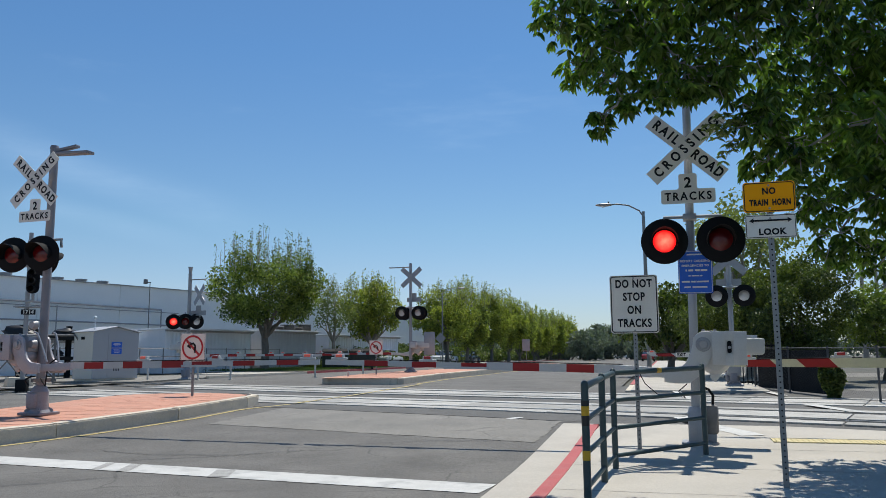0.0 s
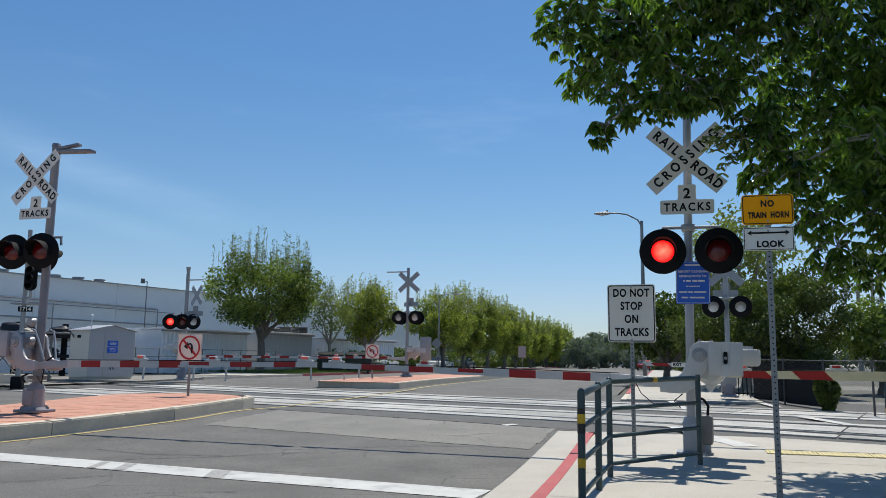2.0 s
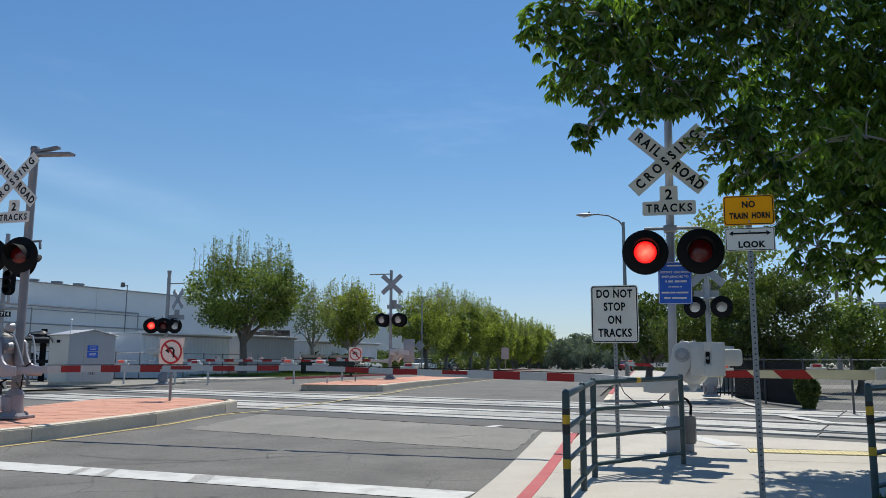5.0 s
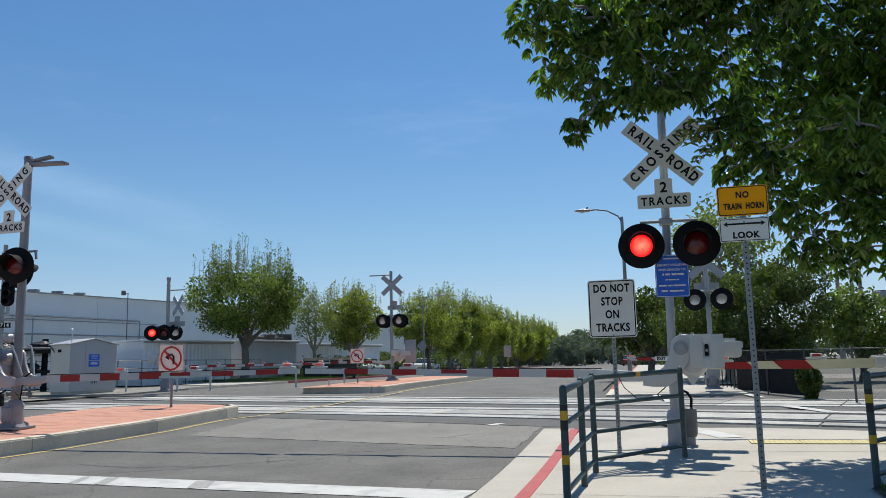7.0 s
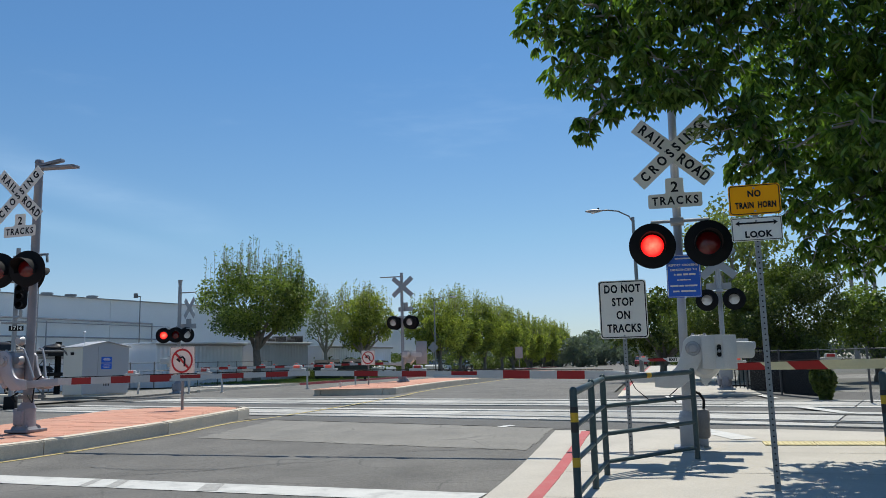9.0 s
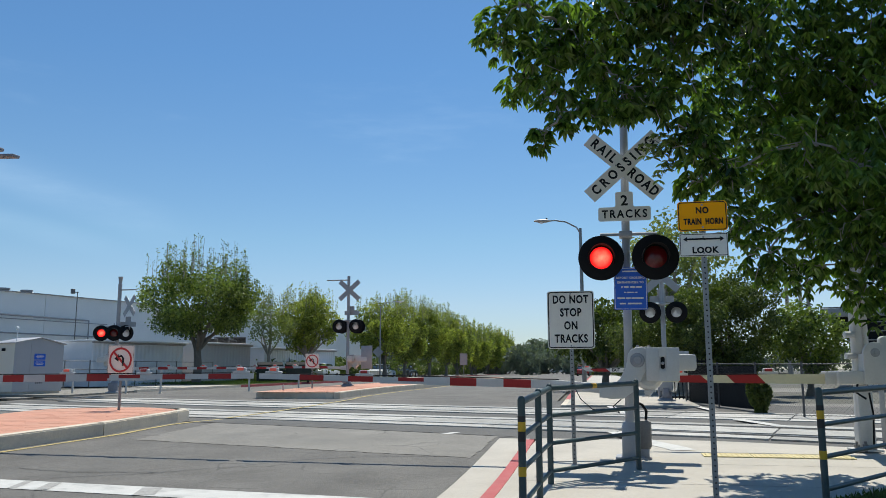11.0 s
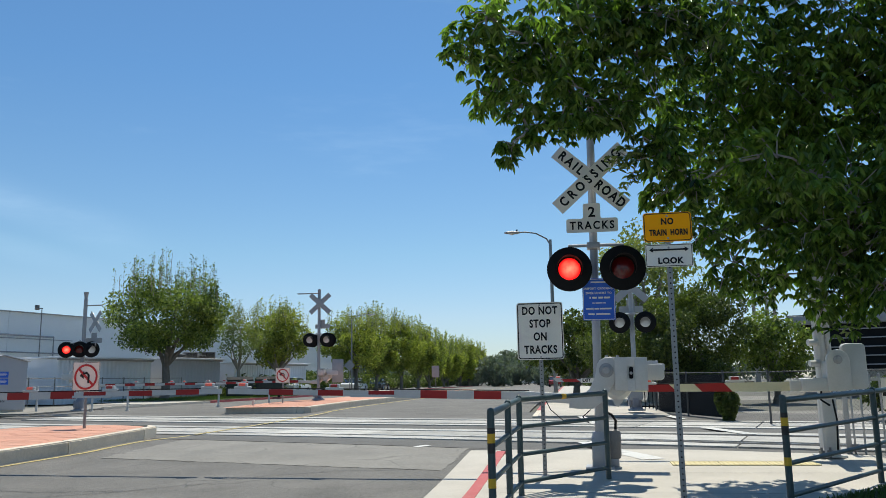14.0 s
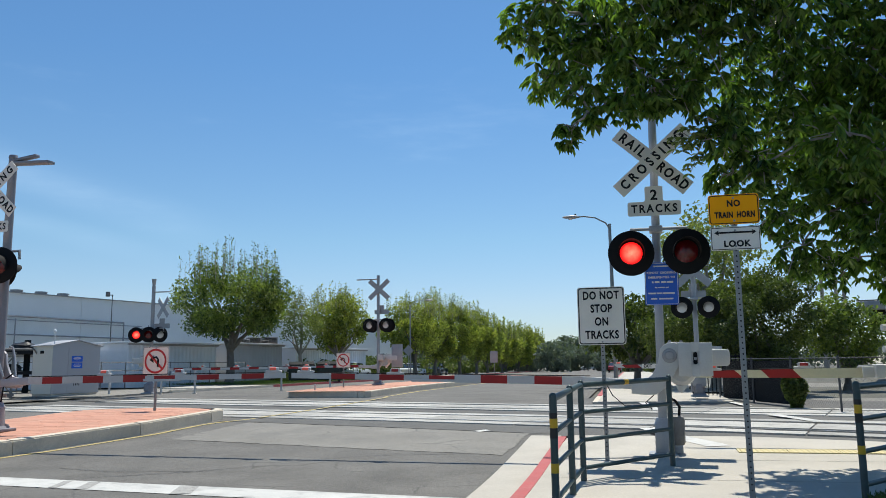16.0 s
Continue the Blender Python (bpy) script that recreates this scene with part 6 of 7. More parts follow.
tree("tree", 15.7, 28.2, "bright green bushy tree behind the fence", 3.7, 3.0, 0.4, 0.12, 6000, LEAF_MID, 64)
tree("shrub", 12.2, 16.6, "low dark green shrub by the chain-link fence", 1.0, 1.7, 0.15, 0.1, 4500, LEAF_DARK, 66)
tree("shrub", 8.9, 18.3, "low dark green shrub by the chain-link fence", 0.95, 0.48, -0.1, 0.07, 6500, LEAF_DARK, 68)
tree("hedge", -15.5, 56, "low dark hedge on the lawn", 0.8, 4.5, 0.0, 0.12, 4200, LEAF_DARK, 69)
tree("hedge", -9.0, 60, "low dark hedge on the lawn", 0.8, 4.5, 0.0, 0.12, 4200, LEAF_DARK, 70)


def palm(x, y, h, seed):
    rng = np.random.default_rng(seed)
    g = on_ground(x, y)
    top = thing("palm_tree", Matrix.Translation(g), "tall slender fan palm on the skyline", "palm tree", "palm trees")
    bm = bm_new()
    tube(bm, [(0, 0, -0.1), (0.1, 0, h * 0.5), (0.15, 0.05, h)], [0.24, 0.17, 0.13], 8)
    part("trunk", bm, BARK_GREY, top)
    for k in range(22):
        a, e = rng.uniform(0, 2 * np.pi), rng.uniform(-0.7, 1.1)
        d = Vector((math.cos(a) * math.cos(e), math.sin(a) * math.cos(e), math.sin(e)))
        side = d.cross(Vector((0, 0, 1))).normalized()
        o = Vector((0.15, 0.05, h))
        vs, fs = [], []
        for j in range(9):
            w = (j - 4) / 4
            tip = o + d * 1.35 + side * w * 0.75 - Vector((0, 0, 0.35 + abs(w) * 0.2))
            b = o + d * 0.7
            n = len(vs)
            vs += [b + side * (w * 0.12 - 0.02), b + side * (w * 0.12 + 0.02), tip]
            fs.append((n, n + 1, n + 2))
        vs += [o, o + side * 0.03, o + d * 0.75]
        fs.append((len(vs) - 3, len(vs) - 2, len(vs) - 1))
        mesh_of("frond", vs, fs, LEAF_DARK, top)


for k, (x, y, h) in enumerate(((34, 64, 9.3), (37.0, 66, 10.2), (40, 63, 9.6), (38.5, 70, 11.0), (44, 66, 10.4))):
    palm(x, y, h, 80 + k)

# lawn blades
def lawn(name, quad, n, h, label, seed):
    rng = np.random.default_rng(seed)
    r = rng.uniform(quad[0], quad[1], n)
    u = rng.uniform(quad[2], quad[3], n)
    if quad[0] > 0:
        keep = u < 7.72 + (r - 1.86) * 1.06
        r, u = r[keep], u[keep]
        n = len(r)
    x, y = CA * r + SA * u, -SA * r + CA * u
    z = np.array([gz(q) for q in u]) + quad[4]
    base = np.stack([x, y, z], 1)
    d = np.stack([rng.normal(0, 0.35, n), rng.normal(0, 0.35, n), np.ones(n)], 1)
    L = h * rng.uniform(0.6, 1.3, n)
    v, f = leaf_blades(base, d, unit(rng, n), L, L * 0.12 + 0.004)
    ob = mesh_of(name, v.tolist(), f.tolist(), GRASS)
    tagged(ob, label, "grass", kind="stuff")


lawn("grass", (1.9, 6.5, 5.8, 12.6, 0.1), 42000, 0.05, "short shaded lawn grass beside the pavement", 1)
lawn("grass", (-26.4, -19.8, 41.7, 70, 0.13), 14000, 0.12, "sunlit lawn grass under the street trees", 2)

# ---- warehouse ----
WH = TN.copy()                                # the long wall's way
WO = Vector((-33.7, 60, 0))
wh = thing("warehouse", Matrix.Translation((WO.x, WO.y, 0.35)) @ Matrix.Rotation(math.atan2(WH.y, WH.x), 4, "Z"), "long low white tilt-up warehouse with rooftop vents", "warehouse")
# local x along the wall, y away behind it, z up
H_WALL = 7.25
x0, x1 = -42.0, 62.0
panel_w = 7.5
k = 0
x = x0
while x < x1:
    bm = bm_new()
    box(bm, (x + panel_w / 2, 0.15, H_WALL / 2), (panel_w - 0.03, 0.3, H_WALL))
    part("wall_panel", bm, WALL_WHITE, wh, smooth_faces=False)
    x += panel_w
    k += 1
bm = bm_new()
box(bm, ((x0 + x1) / 2, 20, H_WALL - 0.6), (x1 - x0 + 0.8, 39, 0.2))
part("roof", bm, ROOF_DARK, wh, smooth_faces=False)
for xx in (x0, x):
    bm = bm_new()
    box(bm, (xx, 20, H_WALL / 2), (0.3, 39.4, H_WALL))
    part("end_wall", bm, WALL_WHITE, wh, smooth_faces=False)
bm = bm_new()
box(bm, ((x0 + x1) / 2, 0.1, H_WALL + 0.04), (x1 - x0, 0.5, 0.08))
part("parapet_cap", bm, ALU_DULL, wh, smooth_faces=False)
for xx, s in ((6.5, 1.0), (8.7, 1.0), (10.8, 1.0), (2.0, 1.0), (-3.0, 1.0), (31, 1.3), (39, 1.3)):
    bm = bm_new()
    rod(bm, (xx, 3, H_WALL - 0.5), (xx, 3, H_WALL + 0.48), s * 0.4, None, 14)
    rod(bm, (xx, 3, H_WALL + 0.45), (xx, 3, H_WALL + 0.58), s * 0.5, None, 14)
    part("roof_vent", bm, ALU_DULL, wh, "drum-shaped grey rooftop vent")
bm = bm_new()
lathe(bm, [(0, -0.6), (0.9, -0.5), (1.5, -0.1), (1.6, 0.4)], 18, Matrix.Translation((12.5, 6, H_WALL + 0.2)) @ Matrix.Rotation(radians(-90), 4, "X"))
part("roof_dome", bm, WALL_WHITE, wh, "pale rooftop dome")


yard = [WO + WH * a + TD * b for a, b in ((-42, 0.4), (62, 0.4), (62, 9.0), (30, 13.0), (14, 22.0), (-42, 24.0))]
tagged(mesh_of("yard", [(q.x, q.y, gz(u_of(q)) - 0.035) for q in yard], [tuple(range(6))], CONCRETE), "pale concrete yard before the warehouse", "yard", kind="structure")


def wall_pipe(pts, r=0.06):
    bm = bm_new()
    tube(bm, pts, r, 8)
    # white pipes given dull grey so their colour carries the cast shadow lines
    part("pipe", bm, ALU_DULL, wh, "white wall pipe coloured grey for the shadow it casts")


wall_pipe([(-20, -0.25, 5.45), (6, -0.25, 5.4), (14.7, -0.25, 5.3), (14.7, -0.25, 3.2)], 0.07)
wall_pipe([(-20, -0.3, 3.95), (6, -0.3, 3.95), (15.6, -0.3, 3.9), (15.6, -0.3, 0.4)], 0.06)
wall_pipe([(-20, -0.3, 5.2), (16.6, -0.3, 5.05)], 0.035)
for xx in (-2.5, 4.5, 17.4):
    wall_pipe([(xx, -0.3, 0.2), (xx, -0.3, 5.2)], 0.05)
bm = bm_new()
rod(bm, (10.9, -3.4, 0), (10.9, -3.4, 7.4), 0.05, 0.035, 8)
box(bm, (10.7, -3.4, 7.35), (0.5, 0.12, 0.06))
box(bm, (10.45, -3.4, 7.4), (0.28, 0.25, 0.4), Matrix.Identity(4), bevel=0.03)
pole = part("flood_lamp_pole", bm, CAST_DARK, wh, "slim grey pole with a floodlight")

# ---- low sheds before the warehouse ----
def shed(name, x, y, w, d, h, label, along=TN, ribs=True, lean=0.25, material=None):
    """A corrugated-sheet shed; x, y is its nearest left corner, w along, d behind to the left."""
    m = Matrix.Translation(on_ground(x, y)) @ Matrix.Rotation(math.atan2(along.y, along.x), 4, "Z")
    top = thing(name, m, label, "shed", "low sheds")
    bm = bm_new()
    n = int(w / 0.3)
    pts = []
    for k in range(n):
        a = k * w / n
        pts += [(a, 0.0), (a + 0.06 * w / n / 0.3, -0.03), (a + 0.15 * w / n / 0.3, -0.03), (a + 0.21 * w / n / 0.3, 0.0)]
    pts.append((w, 0.0))
    lo = [bm.verts.new((a, b, 0)) for a, b in pts]
    hi = [bm.verts.new((a, b, h)) for a, b in pts]
    for k in range(len(pts) - 1):
        bm.faces.new((lo[k], lo[k + 1], hi[k + 1], hi[k]))
    part("front_wall", bm, material or SHED, top, smooth_faces=False)
    bm = bm_new()
    box(bm, (0.02, d / 2, h / 2), (0.05, d, h))
    box(bm, (w - 0.02, d / 2, h / 2), (0.05, d, h))
    box(bm, (w / 2, d, h / 2), (w, 0.05, h))
    part("side_wall", bm, material or SHED, top, smooth_faces=False)
    bm = bm_new()
    box(bm, (w / 2, d / 2 - 0.1, h + 0.06), (w + 0.3, d + 0.5, 0.1), bevel=0.02)
    part("roof", bm, SHED, top)
    bm = bm_new()
    box(bm, (w / 2, -0.12, h - 0.03), (w + 0.2, 0.12, 0.14), bevel=0.02)
    part("eaves_gutter", bm, ALU_DULL, top)
    return top


shed("shed", -16.6, 47.5, 7.0, 5, 2.6, "low pale corrugated metal shed")
shed("shed", -12.6, 55.5, 5.6, 5, 2.75, "low grey container-like metal shed", material=HUT)
shed("shed", -22.5, 43.0, 6.0, 4, 1.9, "low white-roofed metal shed behind the hut")
shed("shed", -9.0, 63.0, 9.5, 5, 2.6, "low white metal shed behind the street trees")


def ac_unit(x, y, z, s, label):
    top = thing("rooftop_unit", Matrix.Translation((x, y, z)) @ Matrix.Rotation(radians(30), 4, "Z"), label, "air conditioner", "rooftop units")
    bm = bm_new()
    box(bm, (0, 0, s * 0.4), (s * 1.6, s, s * 0.8), bevel=0.04)
    part("casing", bm, CAST_DARK, top)
    for k in range(5):
        bm = bm_new()
        box(bm, (0, -s * 0.51, s * (0.16 + 0.12 * k)), (s * 1.3, 0.03, s * 0.06))
        part("louvre", bm, BLACK, top, smooth_faces=False)


for x, y, s in ((-12.0, 57.4, 0.5), (-11.4, 58.4, 0.42), (-10.9, 59.2, 0.62), (-10.3, 60.1, 0.4), (-10.0, 60.6, 0.7), (-13.6, 54.0, 0.0)):
    if s:
        ac_unit(x - 0.8, y + 0.6, 0.35 + 2.86, s, "dark rooftop air-conditioning unit")

# ---- equipment hut ----
hut = thing("equipment_hut", Matrix.Translation(on_ground(-13.77, 31.32, 0.0)) @ Matrix.Rotation(math.atan2(TN.y, TN.x), 4, "Z") @ Matrix.Diagonal((0.95, 0.74, 0.93, 1)), "grey aluminium railway equipment hut with two blue notices", "equipment hut")
bm = bm_new()
box(bm, (1.1, 0.85, 0.1), (2.1, 1.6, 0.16))
part("plinth", bm, KERB_CON, hut, smooth_faces=False)
bm = bm_new()
prism(bm, [(0, 0.18), (2.2, 0.18), (2.2, 2.15), (1.1, 2.38), (0, 2.15)], 0.0, 0.03)
part("gable_wall", bm, HUT, hut, smooth_faces=False)
bm = bm_new()
prism(bm, [(0, 0.18), (2.2, 0.18), (2.2, 2.15), (1.1, 2.38), (0, 2.15)], 1.67, 1.7)
part("gable_wall", bm, HUT, hut, smooth_faces=False)
bm = bm_new()
box(bm, (0.015, 0.85, 1.165), (0.03, 1.64, 1.97))
part("side_wall", bm, HUT_TAN, hut, smooth_faces=False)
bm = bm_new()
box(bm, (2.185, 0.85, 1.165), (0.03, 1.64, 1.97))
part("side_wall", bm, HUT_TAN, hut, smooth_faces=False)
for sgn in (-1, 1):
    bm = bm_new()
    box(bm, (0, 0, 0), (1.24, 1.9, 0.04), Matrix.Translation((1.1 + sgn * 0.58, 0.85, 2.29)) @ Matrix.Rotation(sgn * math.atan2(0.23, 1.1), 4, "Y"), bevel=0.01)
    part("roof_slope", bm, HUT, hut)
for z in (1.34, 1.62):
    bm = bm_new()
    box(bm, (1.1, -0.022, z), (0.5, 0.02, 0.245))
    p = part("notice", bm, SIGN_BLUE, hut, "blue notice with white writing", smooth_faces=False)
    bars(p, [(1.1, z + 0.06, 0.3, 0.018), (1.1, z + 0.01, 0.36, 0.018), (1.1, z - 0.045, 0.28, 0.018)], SIGN_WHITE, -0.036)
bm = bm_new()
for k in range(4):
    box(bm, (1.0 + 0.08 * k, -0.015, 0.62), (0.03, 0.02, 0.24))
part("vent_grille", bm, BLACK, hut)
bm = bm_new()
box(bm, (-0.015, 0.9, 1.9), (0.03, 0.26, 0.12))
part("side_vent", bm, BLACK, hut)
bm = bm_new()
box(bm, (1.1, -0.01, 1.2), (0.8, 0.015, 1.9))
part("door", bm, HUT, hut, "flush grey metal door", smooth_faces=False)
bm = bm_new()
rod(bm, (0.25, 0.4, 2.2), (0.25, 0.4, 2.75), 0.02, None, 6)
bmesh.ops.create_uvsphere(bm, u_segments=10, v_segments=6, radius=0.07, matrix=Matrix.Translation((0.25, 0.4, 2.78)))
part("antenna", bm, SHED, hut)

# ---- railway signal on its own mast ----
rs = thing("railway_signal", Matrix.Translation(on_ground(-13.05, 24.8, 0)) @ Matrix.Rotation(radians(10), 4, "Z"), "tall railway signal mast with black three-light head and ladder", "railway signal")
bm = bm_new()
rod(bm, (0, 0, 0), (0, 0, 5.0), 0.075, 0.065, 12)
part("mast", bm, ALU_DULL, rs)
bm = bm_new()
box(bm, (0, 0, 0.2), (0.32, 0.32, 0.4), bevel=0.03)
part("base", bm, DARK_WALL, rs)
bm = bm_new()
prism(bm, shift(rounded(0.38, 0.8, 0.18, 8), 0.2, 3.45), -0.22, -0.2)
head = part("signal_head", bm, BLACK, rs, "black signal backboard with hooded lights")
for k in range(3):
    bm = bm_new()
    m = Matrix.Translation((0.2, -0.22, 3.2 + 0.25 * k))
    lathe(bm, [(0.095, 0.0), (0.1, -0.22), (0.09, -0.22), (0.085, 0.0)], 16, m)
    lathe(bm, [(0, -0.02), (0.085, 0.0)], 16, m)
    part("hood", bm, BLACK, head)
bm = bm_new()
tube(bm, [(0, -0.05, 4.15), (0.2, -0.12, 4.1), (0.2, -0.15, 3.85)], 0.05, 8)
part("bracket", bm, ALU, rs)
bm = bm_new()
tube(bm, [(0, -0.05, 2.8), (0.2, -0.12, 2.85), (0.2, -0.15, 3.05)], 0.05, 8)
part("bracket", bm, ALU, rs)
bm = bm_new()
box(bm, (0.08, -0.1, 2.48), (0.42, 0.02, 0.16))
pl = part("number_plate", bm, SIGN_BLACK, rs, smooth_faces=False)
words("1714", 0.15, SIGN_WHITE, pl, 0.08, 2.48, -0.113, bold=0.006)
for sx in (0.42, 0.58):
    bm = bm_new()
    rod(bm, (sx, 0.25, 0), (sx, 0.2, 4.4), 0.018, None, 6)
    part("ladder_rail", bm, ALU_DULL, rs)
for k in range(13):
    bm = bm_new()
    rod(bm, (0.42, 0.24, 0.4 + 0.3 * k), (0.58, 0.24, 0.4 + 0.3 * k), 0.012, None, 6)
    part("ladder_rung", bm, ALU_DULL, rs)
for z in (2.65, 3.95):
    bm = bm_new()
    box(bm, (0.1, 0.1, z), (0.9, 0.5, 0.04))
    part("platform", bm, ALU_DULL, rs)

# ---- pipe rack with covered loads ----
def covered_load(x, y, z, w, h, seed, label):
    rng = np.random.default_rng(seed)
    bm = bm_new()
    bmesh.ops.create_icosphere(bm, subdivisions=3, radius=1.0)
    for v in bm.verts:
        n = noise.noise(v.co * 2.2 + Vector((seed, 0, 0))) * 0.35 + noise.noise(v.co * 6 + Vector((0, seed, 0))) * 0.12
        v.co *= 1 + n
        v.co.z = max(v.co.z, -0.3)
        v.co = Vector((v.co.x * w / 2, v.co.y * w * 0.35, (v.co.z + 0.3) * h / 1.3))
    ob = part("covered_load", bm, TARP, None)
    ob.matrix_world = Matrix.Translation((x, y, z)) @ Matrix.Rotation(radians(20), 4, "Z")
    tagged(ob, label, "covered load", "covered loads")


rack = thing("storage_rack", Matrix.Translation(on_ground(-19.6, 36.5)) @ Matrix.Rotation(math.atan2(TN.y, TN.x), 4, "Z"), "dark steel storage rack behind the hut", "rack")
for xx in (-7.0, -4.6, -2.2, 0.2, 2.6, 4.6):
    bm = bm_new()
    box(bm, (xx, 0, 1.25), (0.2, 0.2, 2.5))
    part("upright", bm, DARK_WALL, rack, smooth_faces=False)
for z in (0.95, 1.9):
    bm = bm_new()
    box(bm, (-1.2, 0, z), (11.8, 1.6, 0.16))
    part("beam_deck", bm, DARK_WALL, rack, smooth_faces=False)
for k, (dx, w, h) in enumerate(((-5.6, 1.5, 0.35), (0.2, 1.5, 0.5), (2.4, 1.2, 0.4))):
    p = rack.matrix_world @ Vector((dx, 0, 1.99))
    covered_load(p.x, p.y, p.z, w, h, k + 3, "lumpy load under a black tarpaulin")
for k, (dx, w, h) in enumerate(((-5.2, 1.5, 0.4), (-1.0, 1.2, 0.4), (1.5, 1.5, 0.35))):
    p = rack.matrix_world @ Vector((dx, 0, 1.04))
    covered_load(p.x, p.y, p.z, w, h, k + 8, "lumpy load under a black tarpaulin")

# ---- street lamps ----
def street_lamp(x, y, h, reach, label, yaw=180.0, r=0.09):
    top = thing("street_lamp", Matrix.Translation(on_ground(x, y)) @ Matrix.Rotation(radians(yaw), 4, "Z"), label, "street lamp", "street lamps")
    bm = bm_new()
    tube(bm, [(0, 0, 0), (0, 0, h * 0.5), (0, 0, h)], [r * 1.2, r, r * 0.8], 12)
    part("pole", bm, GALV, top)
    bm = bm_new()
    tube(bm, [(0, 0, h - 0.25), (0.12 * reach, 0, h + 0.05), (0.45 * reach, 0, h + 0.32), (0.8 * reach, 0, h + 0.4), (reach, 0, h + 0.38)], 0.035, 8)
    part("arm", bm, GALV, top)
    bm = bm_new()
    prof = [(0, -0.42), (0.06, -0.4), (0.12, -0.25), (0.16, 0.0), (0.14, 0.2), (0.07, 0.36), (0, 0.4)]
    lathe(bm, prof, 16, Matrix.Translation((reach + 0.3, 0, h + 0.38)) @ Matrix.Rotation(radians(90), 4, "Z") @ Matrix.Diagonal((1, 1, 0.55, 1)))
    part("lamp_head", bm, ALU_DULL, top, "grey cobra-head luminaire")
    bm = bm_new()
    lathe(bm, [(0, -0.0), (0.09, 0.02), (0.12, 0.1)], 14, Matrix.Translation((reach + 0.35, 0, h + 0.25)) @ Matrix.Rotation(radians(90), 4, "X"))
    part("diffuser", bm, LENS_CLEAR, top)
    bm = bm_new()
    rod(bm, (reach + 0.1, 0, h + 0.45), (reach + 0.1, 0, h + 0.53), 0.04, None, 8)
    part("photocell", bm, BLACK, top)


street_lamp(9.55, 36.9, 7.65, 1.5, "tall grey street lamp with a cobra head over the road", 172)
p = W(-20, 72)
street_lamp(p.x, p.y, 6.9, 1.5, "grey street lamp standing among the street trees", -10, 0.07)
for xx, hh in ((120, 8), (168, 8)):
    p = W(1.0, xx)
    street_lamp(p.x, p.y, hh, 1.5, "distant grey street lamp", 172)


# ---- fence and screen on the walk side ----
def chain_link(name, pts, h, label):
    top = thing(name, Matrix.Identity(4), label, "fence")
    g = [on_ground(x, y, 0.0) for x, y in pts]
    for a in g:
        bm = bm_new()
        rod(bm, a, a + Vector((0, 0, h + 0.05)), 0.024, None, 10)
        part("post", bm, WIRE, top)
    for a, b in zip(g, g[1:]):
        bm = bm_new()
        rod(bm, a + Vector((0, 0, h)), b + Vector((0, 0, h)), 0.012, None, 8)
        part("top_rail", bm, WIRE, top)
        vs, fs = [], []
        d = b - a
        L = d.length
        dn = d / L
        nrm = Vector((-dn.y, dn.x, 0)) * 0.003
        step = 0.085
        k = -h
        while k < L:
            for sgn in (1, -1):
                lo, hi = max(0.0, -k), min(h, L - k)
                if hi <= lo:
                    continue
                z0, z1 = (lo, hi) if sgn > 0 else (h - lo, h - hi)
                p, q = a + dn * (k + lo) + Vector((0, 0, z0)), a + dn * (k + hi) + Vector((0, 0, z1))
                w = dn * 0.0022
                n = len(vs)
                vs += [p - w + nrm * sgn, p + w + nrm * sgn, q + w + nrm * sgn, q - w + nrm * sgn]
                fs.append((n, n + 1, n + 2, n + 3))
            k += step
        ob = mesh_of("wire_mesh", vs, fs, WIRE, top, "woven wire mesh")
        ob["kind"] = "stuff"
    return top


chain_link("chain_link_fence", [(9.05, 23.2), (9.05, 20.9), (9.08, 18.8), (9.1, 16.7), (11.2, 15.3), (13.5, 14.0), (16.0, 12.6), (18.5, 11.2)], 1.15, "grey chain-link fence along the railway")
scr = thing("privacy_screen", Matrix.Identity(4), "dark privacy screen on the fence", "screen")
for a, b in (((9.12, 23.1), (9.13, 20.95)), ((9.13, 20.95), (9.16, 18.9))):
    A, B = on_ground(*a), on_ground(*b)
    d = B - A
    bm = bm_new()
    box(bm, (d.length / 2, 0, 0.56), (d.length - 0.02, 0.03, 1.05), Matrix.Translation(A) @ Matrix.Rotation(math.atan2(d.y, d.x), 4, "Z"))
    part("screen_panel", bm, DARK_WALL, scr, smooth_faces=False)


def picket_gate(x, y, n, gap, h, yaw, label, material, name="picket_fence"):
    top = thing(name, Matrix.Translation(on_ground(x, y)) @ Matrix.Rotation(radians(yaw), 4, "Z"), label, "fence", "picket fences")
    for k in range(n):
        bm = bm_new()
        box(bm, (k * gap, 0, h / 2), (0.028, 0.028, h), bevel=0.003)
        part("picket", bm, material, top)
    for z in (0.12, h - 0.08):
        bm = bm_new()
        box(bm, ((n - 1) * gap / 2, 0.03, z), ((n - 1) * gap + 0.1, 0.03, 0.05), bevel=0.003)
        part("cross_rail", bm, material, top)
    for k in (0, n - 1):
        bm = bm_new()
        box(bm, (k * gap + (0.08 if k else -0.08), 0, h / 2 + 0.05), (0.07, 0.07, h + 0.1), bevel=0.006)
        part("post", bm, material, top)
    return top


picket_gate(8.75, 24.3, 12, 0.12, 1.3, -12, "dark steel picket gate beyond the tracks", DARK_WALL)
pg = picket_gate(7.28, 11.05, 22, 0.13, 1.15, -36, "pale grey steel picket fence beside the footway gate", ALU)
bm = bm_new()
box(bm, (0.72, -0.05, 0.86), (0.62, 0.01, 0.44))
p = part("notice", bm, SIGN_WHITE, pg, "white notice with a red disc", smooth_faces=False)
bm = bm_new()
lathe(bm, [(0, -0.004), (0.12, -0.004), (0.12, 0)], 24, Matrix.Translation((0.6, -0.057, 0.93)))
